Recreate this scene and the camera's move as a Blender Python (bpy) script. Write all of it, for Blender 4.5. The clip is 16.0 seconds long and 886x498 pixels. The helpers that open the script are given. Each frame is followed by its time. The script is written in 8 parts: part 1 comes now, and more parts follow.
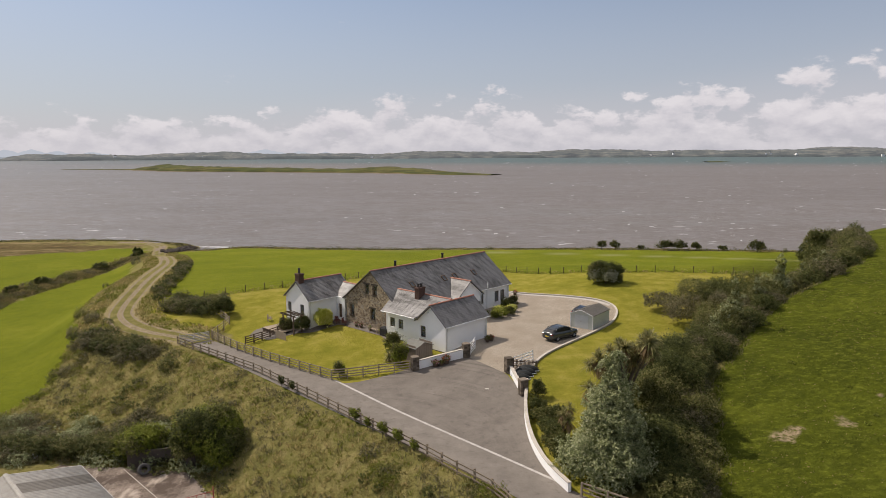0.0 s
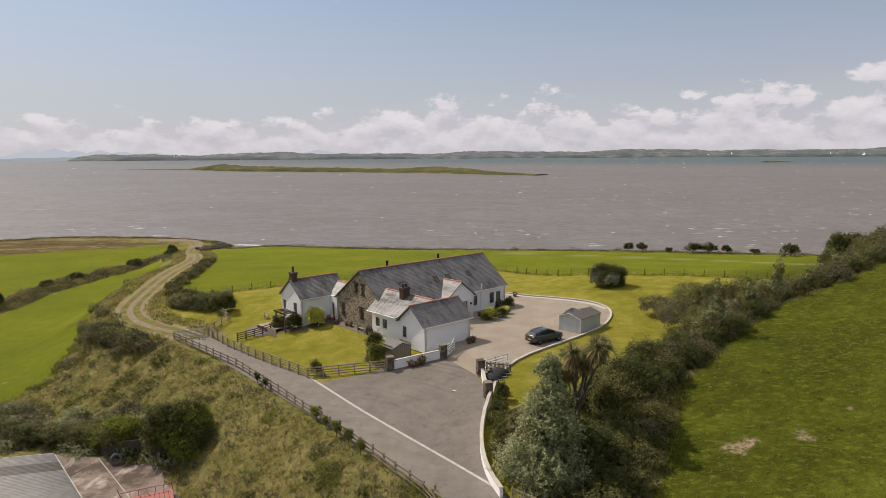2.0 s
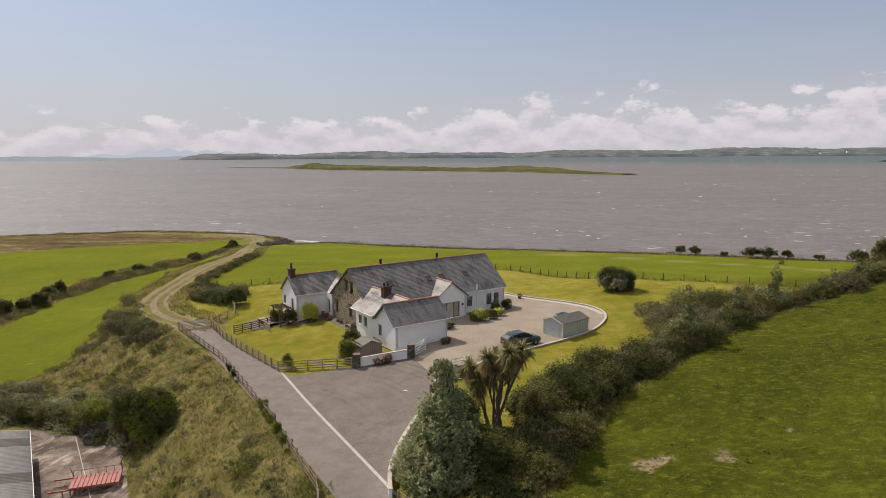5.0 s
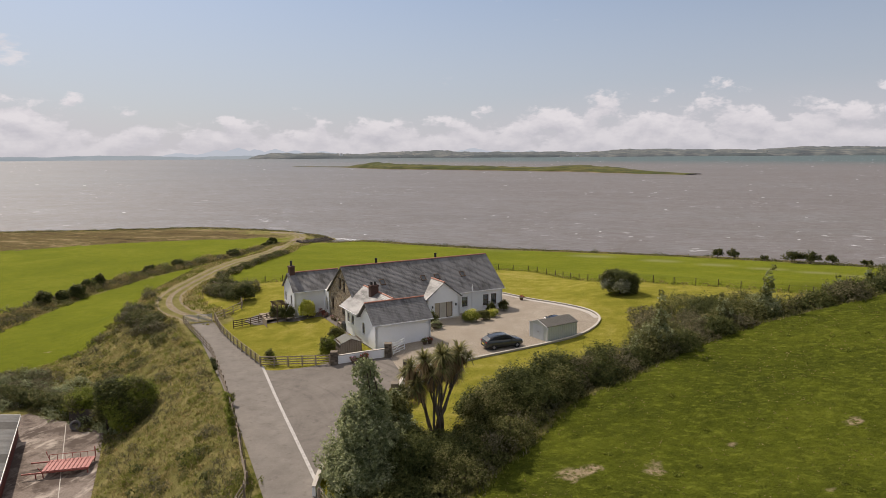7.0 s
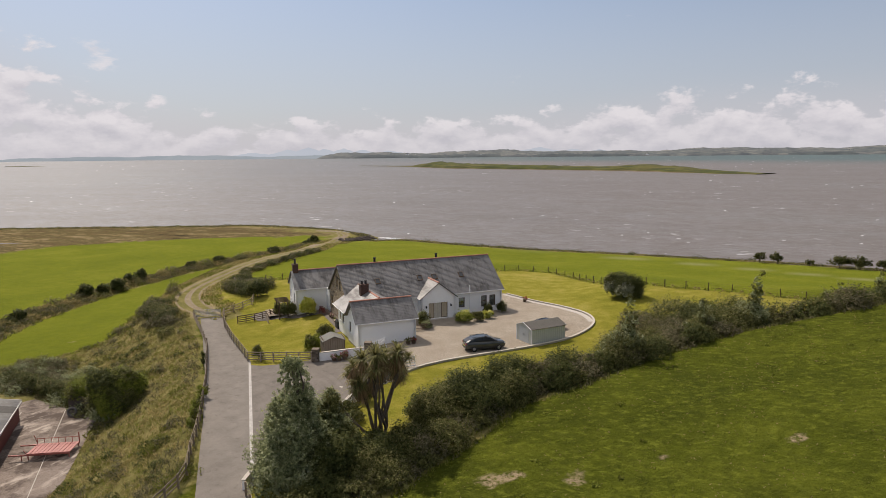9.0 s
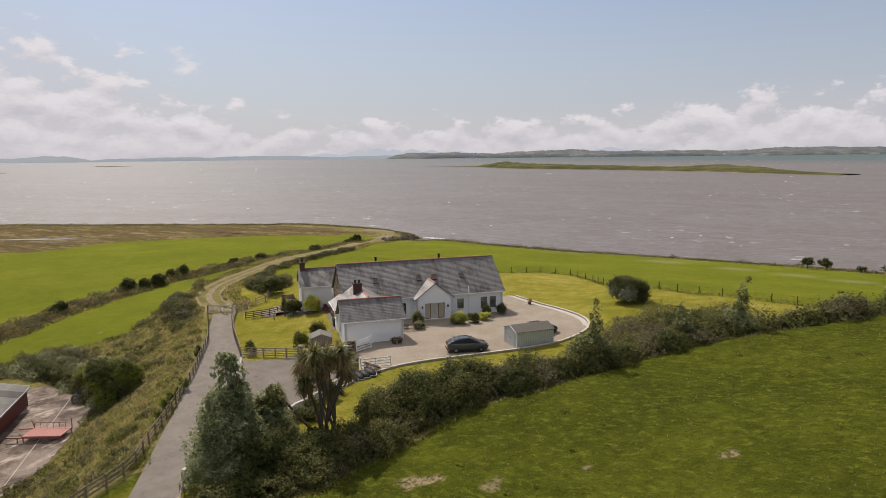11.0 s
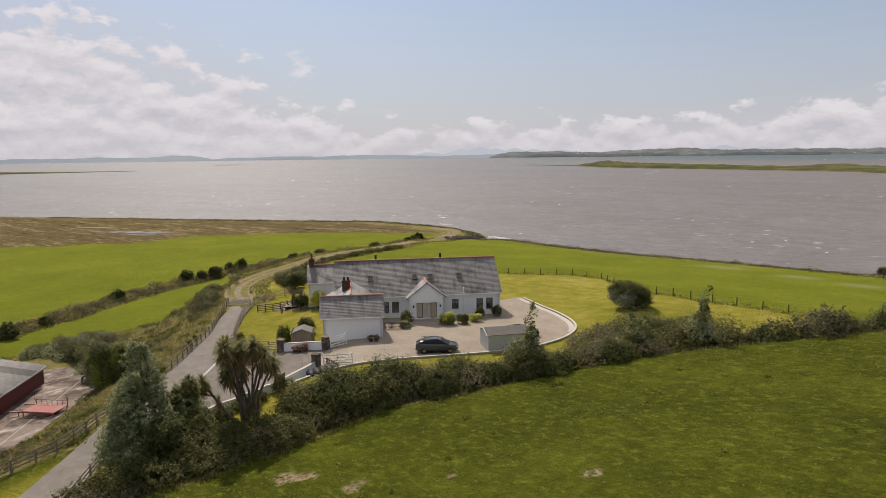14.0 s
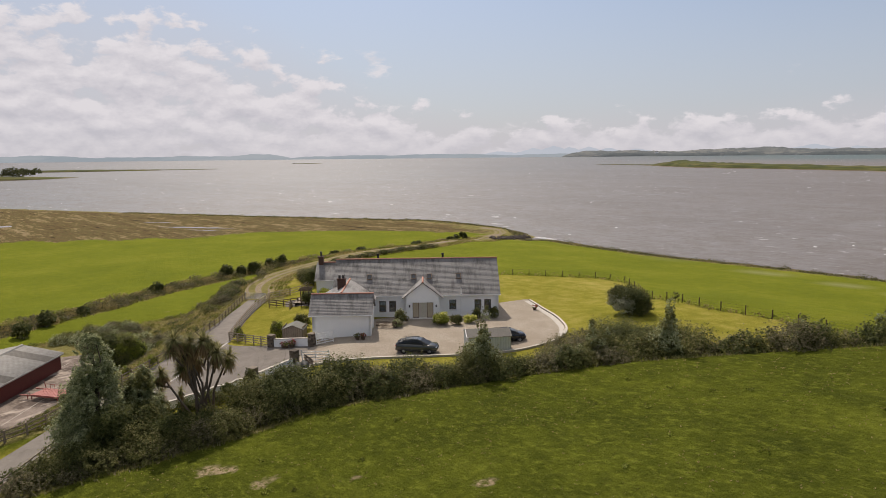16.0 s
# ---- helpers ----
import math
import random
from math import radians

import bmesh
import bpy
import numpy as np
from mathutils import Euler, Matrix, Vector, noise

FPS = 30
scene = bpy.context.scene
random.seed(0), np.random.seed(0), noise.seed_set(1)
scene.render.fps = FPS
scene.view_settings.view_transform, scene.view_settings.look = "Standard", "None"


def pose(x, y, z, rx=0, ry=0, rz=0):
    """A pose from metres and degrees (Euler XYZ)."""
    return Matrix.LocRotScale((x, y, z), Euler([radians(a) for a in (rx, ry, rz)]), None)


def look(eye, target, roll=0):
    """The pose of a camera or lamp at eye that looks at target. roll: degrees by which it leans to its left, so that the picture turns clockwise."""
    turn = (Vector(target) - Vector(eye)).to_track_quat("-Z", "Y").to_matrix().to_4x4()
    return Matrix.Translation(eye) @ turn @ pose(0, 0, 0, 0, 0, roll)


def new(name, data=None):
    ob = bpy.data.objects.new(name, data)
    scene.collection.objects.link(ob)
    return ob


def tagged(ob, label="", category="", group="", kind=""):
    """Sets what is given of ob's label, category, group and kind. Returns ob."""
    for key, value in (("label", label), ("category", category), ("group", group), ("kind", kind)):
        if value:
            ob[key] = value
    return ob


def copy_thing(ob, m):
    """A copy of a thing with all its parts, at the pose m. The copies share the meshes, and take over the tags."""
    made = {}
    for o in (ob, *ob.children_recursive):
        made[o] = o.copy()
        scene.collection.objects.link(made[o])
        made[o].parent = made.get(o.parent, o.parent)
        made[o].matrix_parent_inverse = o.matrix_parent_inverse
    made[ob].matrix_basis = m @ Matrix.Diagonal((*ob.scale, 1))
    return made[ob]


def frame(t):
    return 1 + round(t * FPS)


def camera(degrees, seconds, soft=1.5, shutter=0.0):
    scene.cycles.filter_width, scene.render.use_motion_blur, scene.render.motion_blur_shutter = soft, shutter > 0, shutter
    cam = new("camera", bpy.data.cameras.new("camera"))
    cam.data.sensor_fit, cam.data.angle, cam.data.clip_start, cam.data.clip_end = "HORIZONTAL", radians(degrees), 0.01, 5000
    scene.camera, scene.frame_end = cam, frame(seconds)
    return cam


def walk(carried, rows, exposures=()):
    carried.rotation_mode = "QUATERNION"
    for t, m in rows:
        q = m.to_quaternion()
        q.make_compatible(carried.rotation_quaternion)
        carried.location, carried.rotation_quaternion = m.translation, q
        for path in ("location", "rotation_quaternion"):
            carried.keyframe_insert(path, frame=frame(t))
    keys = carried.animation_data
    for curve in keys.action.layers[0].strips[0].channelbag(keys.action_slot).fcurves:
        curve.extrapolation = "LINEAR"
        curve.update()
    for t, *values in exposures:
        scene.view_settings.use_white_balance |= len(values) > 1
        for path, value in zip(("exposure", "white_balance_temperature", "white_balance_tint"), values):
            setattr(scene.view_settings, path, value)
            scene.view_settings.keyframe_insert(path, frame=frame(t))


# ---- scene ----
cam = camera(68.0, 16.0, 0.8)
METRES, EYE, TILT, LEAN, TURN = 75.0, 24.0, -8.1, 0.15, 0.0
ROWS = [
    (0.0, 0.0, 0.0, 0.0, 0.0, 0.0, 0.157),
    (0.5, 0.0259, 0.0002, 0.0003, 1.03, 0.0, 0.023),
    (1.0, 0.0528, 0.0011, 0.0007, 2.14, 0.01, -0.131),
    (1.5, 0.0801, 0.003, 0.0011, 3.28, 0.0, -0.295),
    (2.0, 0.1084, 0.0051, 0.0014, 4.45, -0.01, -0.429),
    (2.5, 0.1373, 0.0081, 0.002, 5.65, -0.04, -0.623),
    (3.0, 0.1664, 0.0118, 0.0027, 6.98, -0.06, -0.797),
    (3.5, 0.1959, 0.0161, 0.0034, 8.32, -0.1, -0.971),
    (4.0, 0.2255, 0.021, 0.0039, 9.65, -0.14, -1.145),
    (6.5, 0.3759, 0.0596, 0.01, 16.42, -0.42, -2.045),
    (7.0, 0.4056, 0.0691, 0.0112, 17.79, -0.48, -2.229),
    (7.5, 0.4355, 0.0795, 0.0133, 19.21, -0.54, -2.383),
    (8.0, 0.4654, 0.0908, 0.0149, 20.65, -0.62, -2.567),
    (8.5, 0.4952, 0.1027, 0.017, 22.08, -0.71, -2.741),
    (9.0, 0.5243, 0.1149, 0.0187, 23.54, -0.8, -2.885),
    (11.5, 0.6647, 0.1911, 0.029, 30.97, -1.23, -3.719),
    (12.0, 0.6923, 0.2094, 0.032, 32.45, -1.35, -3.886),
    (12.5, 0.7196, 0.2285, 0.0346, 33.94, -1.46, -4.042),
    (13.0, 0.7452, 0.2474, 0.0369, 35.37, -1.59, -4.189),
    (13.5, 0.7709, 0.2676, 0.0394, 36.87, -1.7, -4.356),
    (14.0, 0.7965, 0.2879, 0.0418, 38.45, -1.85, -4.523),
    (14.5, 0.821, 0.3096, 0.0447, 40.02, -1.98, -4.69),
    (15.0, 0.8456, 0.3328, 0.0481, 41.6, -2.15, -4.886),
    (15.5, 0.8694, 0.3564, 0.0514, 43.18, -2.31, -5.073),
    (16.0, 0.8928, 0.3812, 0.0551, 44.77, -2.48, -5.26),
]
walk(cam, [(t, pose(0, 0, EYE, TILT, LEAN, TURN) @ pose(METRES * x, METRES * y, METRES * z, 90 + pitch, roll, yaw)) for t, x, y, z, yaw, pitch, roll in ROWS],
     exposures=[(0.0, -0.05, 6700, 14), (16.0, -0.05, 6700, 14)])

# ---- world, sun ----
SUN_AZ, SUN_EL = radians(302.6), radians(46.0)
SUN_DIR = Vector((math.sin(SUN_AZ) * math.cos(SUN_EL), math.cos(SUN_AZ) * math.cos(SUN_EL), math.sin(SUN_EL)))


def build_world():
    world = bpy.data.worlds.new("world")
    scene.world = world
    world.use_nodes = True
    nt = world.node_tree
    nt.nodes.clear()
    N, L = nt.nodes.new, nt.links.new
    out, bg = N("ShaderNodeOutputWorld"), N("ShaderNodeBackground")
    sky = N("ShaderNodeTexSky")
    sky.sky_type, sky.sun_disc = "NISHITA", False
    sky.sun_elevation, sky.sun_rotation = SUN_EL, SUN_AZ
    sky.air_density, sky.dust_density, sky.ozone_density = 1.0, 0.7, 2.0
    co = N("ShaderNodeTexCoord")
    sep = N("ShaderNodeSeparateXYZ")
    L(co.outputs["Generated"], sep.inputs[0])

    def math_node(op, a, b=None, c=None, clamp=False):
        m = N("ShaderNodeMath")
        m.operation, m.use_clamp = op, clamp
        for k, v in enumerate((a, b, c)):
            if v is None:
                continue
            if isinstance(v, (int, float)):
                m.inputs[k].default_value = v
            else:
                L(v, m.inputs[k])
        return m.outputs[0]

    elev = math_node("ARCSINE", sep.outputs["Z"])
    azim = math_node("ARCTAN2", sep.outputs["X"], sep.outputs["Y"])
    def puffs(shift, scale, detail, rough, sx, sy):
        comb = N("ShaderNodeCombineXYZ")
        L(math_node("MULTIPLY", azim, sx), comb.inputs[0])
        L(math_node("MULTIPLY_ADD", elev, sy, shift), comb.inputs[1])
        warp = N("ShaderNodeTexNoise")
        warp.inputs["Scale"].default_value, warp.inputs["Detail"].default_value = scale * 2.5, 3.0
        L(comb.outputs[0], warp.inputs["Vector"])
        vadd = N("ShaderNodeMixRGB")
        vadd.blend_type = "ADD"
        vadd.inputs[0].default_value = 0.22 / scale
        L(comb.outputs[0], vadd.inputs[1])
        L(warp.outputs["Color"], vadd.inputs[2])
        tex = N("ShaderNodeTexNoise")
        tex.inputs["Scale"].default_value, tex.inputs["Detail"].default_value = scale, detail
        tex.inputs["Roughness"].default_value = rough
        L(vadd.outputs[0], tex.inputs["Vector"])
        return tex.outputs["Fac"]

    puff = puffs(0.0, 1.0, 9.0, 0.56, 17.0, 31.0)
    above = puffs(0.40, 1.0, 9.0, 0.56, 17.0, 31.0)
    # height of the cumulus bank by compass direction; unseen bearings raised for fill light
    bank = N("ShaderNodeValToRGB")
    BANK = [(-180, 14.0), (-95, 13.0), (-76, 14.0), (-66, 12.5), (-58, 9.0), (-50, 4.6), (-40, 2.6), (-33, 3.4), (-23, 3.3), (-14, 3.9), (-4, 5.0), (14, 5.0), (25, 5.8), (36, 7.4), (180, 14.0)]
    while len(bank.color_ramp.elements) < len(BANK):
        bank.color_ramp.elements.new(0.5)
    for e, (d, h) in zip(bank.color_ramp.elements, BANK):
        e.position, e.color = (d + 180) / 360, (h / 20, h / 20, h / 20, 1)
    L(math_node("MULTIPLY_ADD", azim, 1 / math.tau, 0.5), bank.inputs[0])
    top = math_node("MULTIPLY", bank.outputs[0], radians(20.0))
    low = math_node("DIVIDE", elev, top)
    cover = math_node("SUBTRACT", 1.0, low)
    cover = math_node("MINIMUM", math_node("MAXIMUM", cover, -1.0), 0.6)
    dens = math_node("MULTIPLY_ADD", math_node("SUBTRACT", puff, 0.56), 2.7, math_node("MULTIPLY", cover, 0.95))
    ramp = N("ShaderNodeMapRange")
    ramp.interpolation_type = "SMOOTHSTEP"
    ramp.inputs["From Min"].default_value, ramp.inputs["From Max"].default_value = -0.02, 0.26
    L(dens, ramp.inputs["Value"])
    # a few high shreds of cloud
    wisp = puffs(7.3, 0.9, 8.0, 0.62, 5.5, 15.0)
    shred = N("ShaderNodeMapRange")
    shred.interpolation_type = "SMOOTHSTEP"
    shred.inputs["From Min"].default_value, shred.inputs["From Max"].default_value = 0.635, 0.72
    L(wisp, shred.inputs["Value"])
    cloud = math_node("MAXIMUM", ramp.outputs[0], math_node("MULTIPLY", shred.outputs[0], 0.85))
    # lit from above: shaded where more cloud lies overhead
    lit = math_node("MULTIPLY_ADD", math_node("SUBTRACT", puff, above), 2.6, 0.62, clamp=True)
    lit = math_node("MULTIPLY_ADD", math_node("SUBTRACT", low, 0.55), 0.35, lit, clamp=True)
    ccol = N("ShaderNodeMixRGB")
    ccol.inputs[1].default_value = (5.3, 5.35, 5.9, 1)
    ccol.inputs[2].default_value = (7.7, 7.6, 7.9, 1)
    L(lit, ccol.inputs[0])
    mix = N("ShaderNodeMixRGB")
    veil = N("ShaderNodeMapRange")
    veil.inputs["From Min"].default_value, veil.inputs["From Max"].default_value = 0.0, 0.05
    veil.inputs["To Min"].default_value, veil.inputs["To Max"].default_value = 0.55, 0.9
    L(elev, veil.inputs["Value"])
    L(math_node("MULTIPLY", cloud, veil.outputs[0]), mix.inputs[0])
    # pale haze towards the horizon
    haze = N("ShaderNodeMixRGB")
    hz = N("ShaderNodeMapRange")
    hz.interpolation_type = "SMOOTHSTEP"
    hz.inputs["From Min"].default_value, hz.inputs["From Max"].default_value = 0.42, -0.02
    L(elev, hz.inputs["Value"])
    L(math_node("MULTIPLY", hz.outputs[0], 0.8), haze.inputs[0])
    L(sky.outputs[0], haze.inputs[1])
    haze.inputs[2].default_value = (4.55, 4.85, 5.6, 1)
    # even white added high overhead, out of view, as neutral fill light
    over = N("ShaderNodeMapRange")
    over.interpolation_type = "SMOOTHSTEP"
    over.inputs["From Min"].default_value, over.inputs["From Max"].default_value = 0.35, 0.9
    over.inputs["To Max"].default_value = 0.75
    L(elev, over.inputs["Value"])
    high = N("ShaderNodeMixRGB")
    L(over.outputs[0], high.inputs[0])
    L(haze.outputs[0], high.inputs[1])
    high.inputs[2].default_value = (7.4, 7.25, 7.1, 1)
    # thin grey-white layer behind the cumulus
    sheet = N("ShaderNodeMapRange")
    sheet.interpolation_type = "SMOOTHSTEP"
    sheet.inputs["From Min"].default_value, sheet.inputs["From Max"].default_value = 1.3, 0.25
    sheet.inputs["To Max"].default_value = 0.62
    L(low, sheet.inputs["Value"])
    behind = N("ShaderNodeMixRGB")
    L(sheet.outputs[0], behind.inputs[0])
    L(high.outputs[0], behind.inputs[1])
    behind.inputs[2].default_value = (5.75, 5.8, 6.3, 1)
    L(behind.outputs[0], mix.inputs[1])
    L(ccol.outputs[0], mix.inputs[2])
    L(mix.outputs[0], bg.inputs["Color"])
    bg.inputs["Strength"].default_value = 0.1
    L(bg.outputs[0], out.inputs["Surface"])


build_world()
sun = new("sun", bpy.data.lights.new("sun", "SUN"))
sun.data.energy, sun.data.angle, sun.data.color = 4.2, radians(0.6), (1.0, 0.92, 0.80)
sun.matrix_world = look(SUN_DIR * 100, (0, 0, 0))

# ---- materials ----
def material(name, rough=0.8, metal=0.0, spec=0.4):
    m = bpy.data.materials.new(name)
    m.use_nodes = True
    b = m.node_tree.nodes["Principled BSDF"]
    b.inputs["Roughness"].default_value, b.inputs["Metallic"].default_value = rough, metal
    b.inputs["Specular IOR Level"].default_value = spec
    return m, m.node_tree, b


def noise_tex(nt, scale, detail=4.0, rough=0.55, vec=None, stretch=None):
    n = nt.nodes.new("ShaderNodeTexNoise")
    n.inputs["Scale"].default_value, n.inputs["Detail"].default_value, n.inputs["Roughness"].default_value = scale, detail, rough
    if vec is None:
        vec = nt.nodes.new("ShaderNodeTexCoord").outputs["Object"]
    if stretch:
        mp = nt.nodes.new("ShaderNodeMapping")
        mp.inputs["Scale"].default_value = stretch
        nt.links.new(vec, mp.inputs["Vector"])
        vec = mp.outputs[0]
    nt.links.new(vec, n.inputs["Vector"])
    return n.outputs["Fac"]


def ramp_of(nt, fac, stops):
    r = nt.nodes.new("ShaderNodeValToRGB")
    while len(r.color_ramp.elements) < len(stops):
        r.color_ramp.elements.new(0.5)
    for e, (p, c) in zip(r.color_ramp.elements, stops):
        e.position, e.color = p, (*c, 1)
    nt.links.new(fac, r.inputs[0])
    return r.outputs[0]


def mixed(nt, fac, a, b, mode="MIX"):
    m = nt.nodes.new("ShaderNodeMixRGB")
    m.blend_type = mode
    for k, v in enumerate((fac, a, b)):
        if isinstance(v, tuple):
            m.inputs[k].default_value = (*v, 1)
        elif isinstance(v, (int, float)):
            m.inputs[k].default_value = v
        else:
            nt.links.new(v, m.inputs[k])
    return m.outputs[0]


def ranged(nt, fac, a, b, lo=0.0, hi=1.0):
    m = nt.nodes.new("ShaderNodeMapRange")
    for k, v in zip(("From Min", "From Max", "To Min", "To Max"), (a, b, lo, hi)):
        m.inputs[k].default_value = v
    nt.links.new(fac, m.inputs["Value"])
    return m.outputs[0]


def bumped(nt, b, height, strength=0.4, dist=0.02):
    n = nt.nodes.new("ShaderNodeBump")
    n.inputs["Strength"].default_value, n.inputs["Distance"].default_value = strength, dist
    nt.links.new(height, n.inputs["Height"])
    nt.links.new(n.outputs[0], b.inputs["Normal"])


def simple(name, dark, light, scale=6.0, rough=0.8, metal=0.0, bump=0.2, dist=0.01, fine=60.0, spec=0.4, stretch=None, big=0.35):
    """Two-scale mottled surface between two colours."""
    m, nt, b = material(name, rough, metal, spec)
    f = noise_tex(nt, scale, 5, 0.6, stretch=stretch)
    g = noise_tex(nt, fine, 3, 0.6)
    h = mixed(nt, big, g, f)
    nt.links.new(ramp_of(nt, h, [(0.3, dark), (0.7, light)]), b.inputs["Base Color"])
    bumped(nt, b, h, bump, dist)
    return m


def attribute(nt, name):
    a = nt.nodes.new("ShaderNodeAttribute")
    a.attribute_name = name
    return a.outputs["Fac"]


def ground_material():
    m, nt, b = material("land", 1.0, spec=0.02)
    big = noise_tex(nt, 0.06, 3, 0.5)
    mid = noise_tex(nt, 0.45, 5, 0.6)
    fine = noise_tex(nt, 5.0, 5, 0.7)
    tuft = noise_tex(nt, 0.75, 6, 0.68, stretch=(1.0, 0.7, 1.0))
    # pasture, fresher in the young leys
    old = ramp_of(nt, mixed(nt, 0.4, noise_tex(nt, 0.11, 4, 0.6, stretch=(0.6, 1.2, 1)), mid), [(0.34, (0.050, 0.062, 0.008)), (0.50, (0.082, 0.097, 0.010)), (0.64, (0.128, 0.144, 0.016))])
    ley = ramp_of(nt, mixed(nt, 0.35, big, mid), [(0.34, (0.134, 0.160, 0.014)), (0.52, (0.170, 0.193, 0.017)), (0.68, (0.215, 0.228, 0.026))])
    pasture = mixed(nt, attribute(nt, "ley"), old, ley)
    streak = noise_tex(nt, 0.9, 7, 0.75, stretch=(0.6, 1.2, 1.0))
    # darker patches by tuft noise, weaker in the leys
    worn = nt.nodes.new("ShaderNodeMath")
    worn.operation = "MULTIPLY"
    nt.links.new(ranged(nt, tuft, 0.47, 0.66, 0, 0.42), worn.inputs[0])
    nt.links.new(ranged(nt, attribute(nt, "ley"), 0.0, 1.0, 1.0, 0.3), worn.inputs[1])
    pasture = mixed(nt, worn.outputs[0], pasture, (0.040, 0.046, 0.008))
    # pale streaks, tinted up to stand for sunlit grass tops
    pasture = mixed(nt, ranged(nt, streak, 0.52, 0.68, 0, 0.42), pasture, (0.150, 0.168, 0.025))
    pasture = mixed(nt, ranged(nt, fine, 0.5, 0.72, 0, 0.4), pasture, (0.125, 0.130, 0.028))
    # backlit tufts painted into the colour: dark sides, then bright tips
    tuft_light = noise_tex(nt, 1.7, 7, 0.74, stretch=(0.75, 1.25, 1.0))
    grazed = ranged(nt, attribute(nt, "ley"), 0.0, 1.0, 1.0, 0.35)
    for lo, hi, depth, tint in ((0.47, 0.34, 0.45, (0.046, 0.054, 0.008)), (0.52, 0.64, 0.72, (0.178, 0.198, 0.027))):
        k = nt.nodes.new("ShaderNodeMath")
        k.operation = "MULTIPLY"
        nt.links.new(ranged(nt, tuft_light, lo, hi, 0, depth), k.inputs[0])
        nt.links.new(grazed, k.inputs[1])
        pasture = mixed(nt, k.outputs[0], pasture, tint)
    pasture = mixed(nt, attribute(nt, "hay"), pasture, (0.27, 0.265, 0.120))
    # mown lawn, drier
    lawn = ramp_of(nt, mixed(nt, 0.6, big, mid), [(0.34, (0.192, 0.190, 0.024)), (0.5, (0.275, 0.250, 0.038)), (0.66, (0.385, 0.325, 0.086))])
    lawn = mixed(nt, ranged(nt, fine, 0.45, 0.70, 0, 0.4), lawn, (0.125, 0.13, 0.018))
    # rough meadow with dead grass
    meadow = ramp_of(nt, mixed(nt, 0.5, mid, tuft), [(0.3, (0.110, 0.112, 0.035)), (0.5, (0.200, 0.180, 0.062)), (0.7, (0.32, 0.262, 0.115))])
    # bare earth and worn track
    earth = ramp_of(nt, mixed(nt, 0.5, mid, fine), [(0.3, (0.22, 0.165, 0.10)), (0.7, (0.46, 0.36, 0.23))])
    reed = mixed(nt, 0.5, noise_tex(nt, 0.10, 8, 0.72, stretch=(0.3, 1.6, 1)), noise_tex(nt, 0.5, 6, 0.7, stretch=(0.35, 1.4, 1)))
    marsh = ramp_of(nt, reed, [(0.40, (0.050, 0.040, 0.022)), (0.46, (0.160, 0.112, 0.052)), (0.50, (0.100, 0.088, 0.034)), (0.54, (0.200, 0.148, 0.072)), (0.61, (0.29, 0.225, 0.125))])
    edge = ranged(nt, mid, 0.25, 0.75, -0.35, 0.35)

    def mask(name):
        a = nt.nodes.new("ShaderNodeMath")
        a.operation = "ADD"
        nt.links.new(attribute(nt, name), a.inputs[0])
        nt.links.new(edge, a.inputs[1])
        return ranged(nt, a.outputs[0], 0.35, 0.65)

    c = mixed(nt, attribute(nt, "lawn"), pasture, lawn)
    c = mixed(nt, mask("marsh"), c, marsh)
    c = mixed(nt, mask("meadow"), c, meadow)
    grit = nt.nodes.new("ShaderNodeMath")
    grit.operation = "MULTIPLY"
    nt.links.new(mask("earth"), grit.inputs[0])
    nt.links.new(ranged(nt, noise_tex(nt, 2.6, 6, 0.7), 0.40, 0.56), grit.inputs[1])
    c = mixed(nt, grit.outputs[0], c, earth)
    nt.links.new(c, b.inputs["Base Color"])
    h = mixed(nt, 0.25, noise_tex(nt, 1.1, 7, 0.72), fine)
    bumped(nt, b, h, 1.0, 0.6)
    return m


def leaf_material(name, colours, rough=0.55, trans=0.45):
    """Leaves whose colour varies from island to island."""
    m, nt, b = material(name, max(rough, 0.6), spec=0.1)
    g = nt.nodes.new("ShaderNodeNewGeometry")
    n = noise_tex(nt, 0.7, 3, 0.6)
    f = mixed(nt, 0.45, g.outputs["Random Per Island"], n)
    k = len(colours) - 1
    c = ramp_of(nt, f, [(0.2 + 0.6 * i / k, col) for i, col in enumerate(colours)])
    nt.links.new(c, b.inputs["Base Color"])
    tr = nt.nodes.new("ShaderNodeBsdfTranslucent")
    nt.links.new(c, tr.inputs["Color"])
    mx = nt.nodes.new("ShaderNodeMixShader")
    mx.inputs[0].default_value = trans
    nt.links.new(b.outputs[0], mx.inputs[1])
    nt.links.new(tr.outputs[0], mx.inputs[2])
    nt.links.new(mx.outputs[0], nt.nodes["Material Output"].inputs["Surface"])
    return m


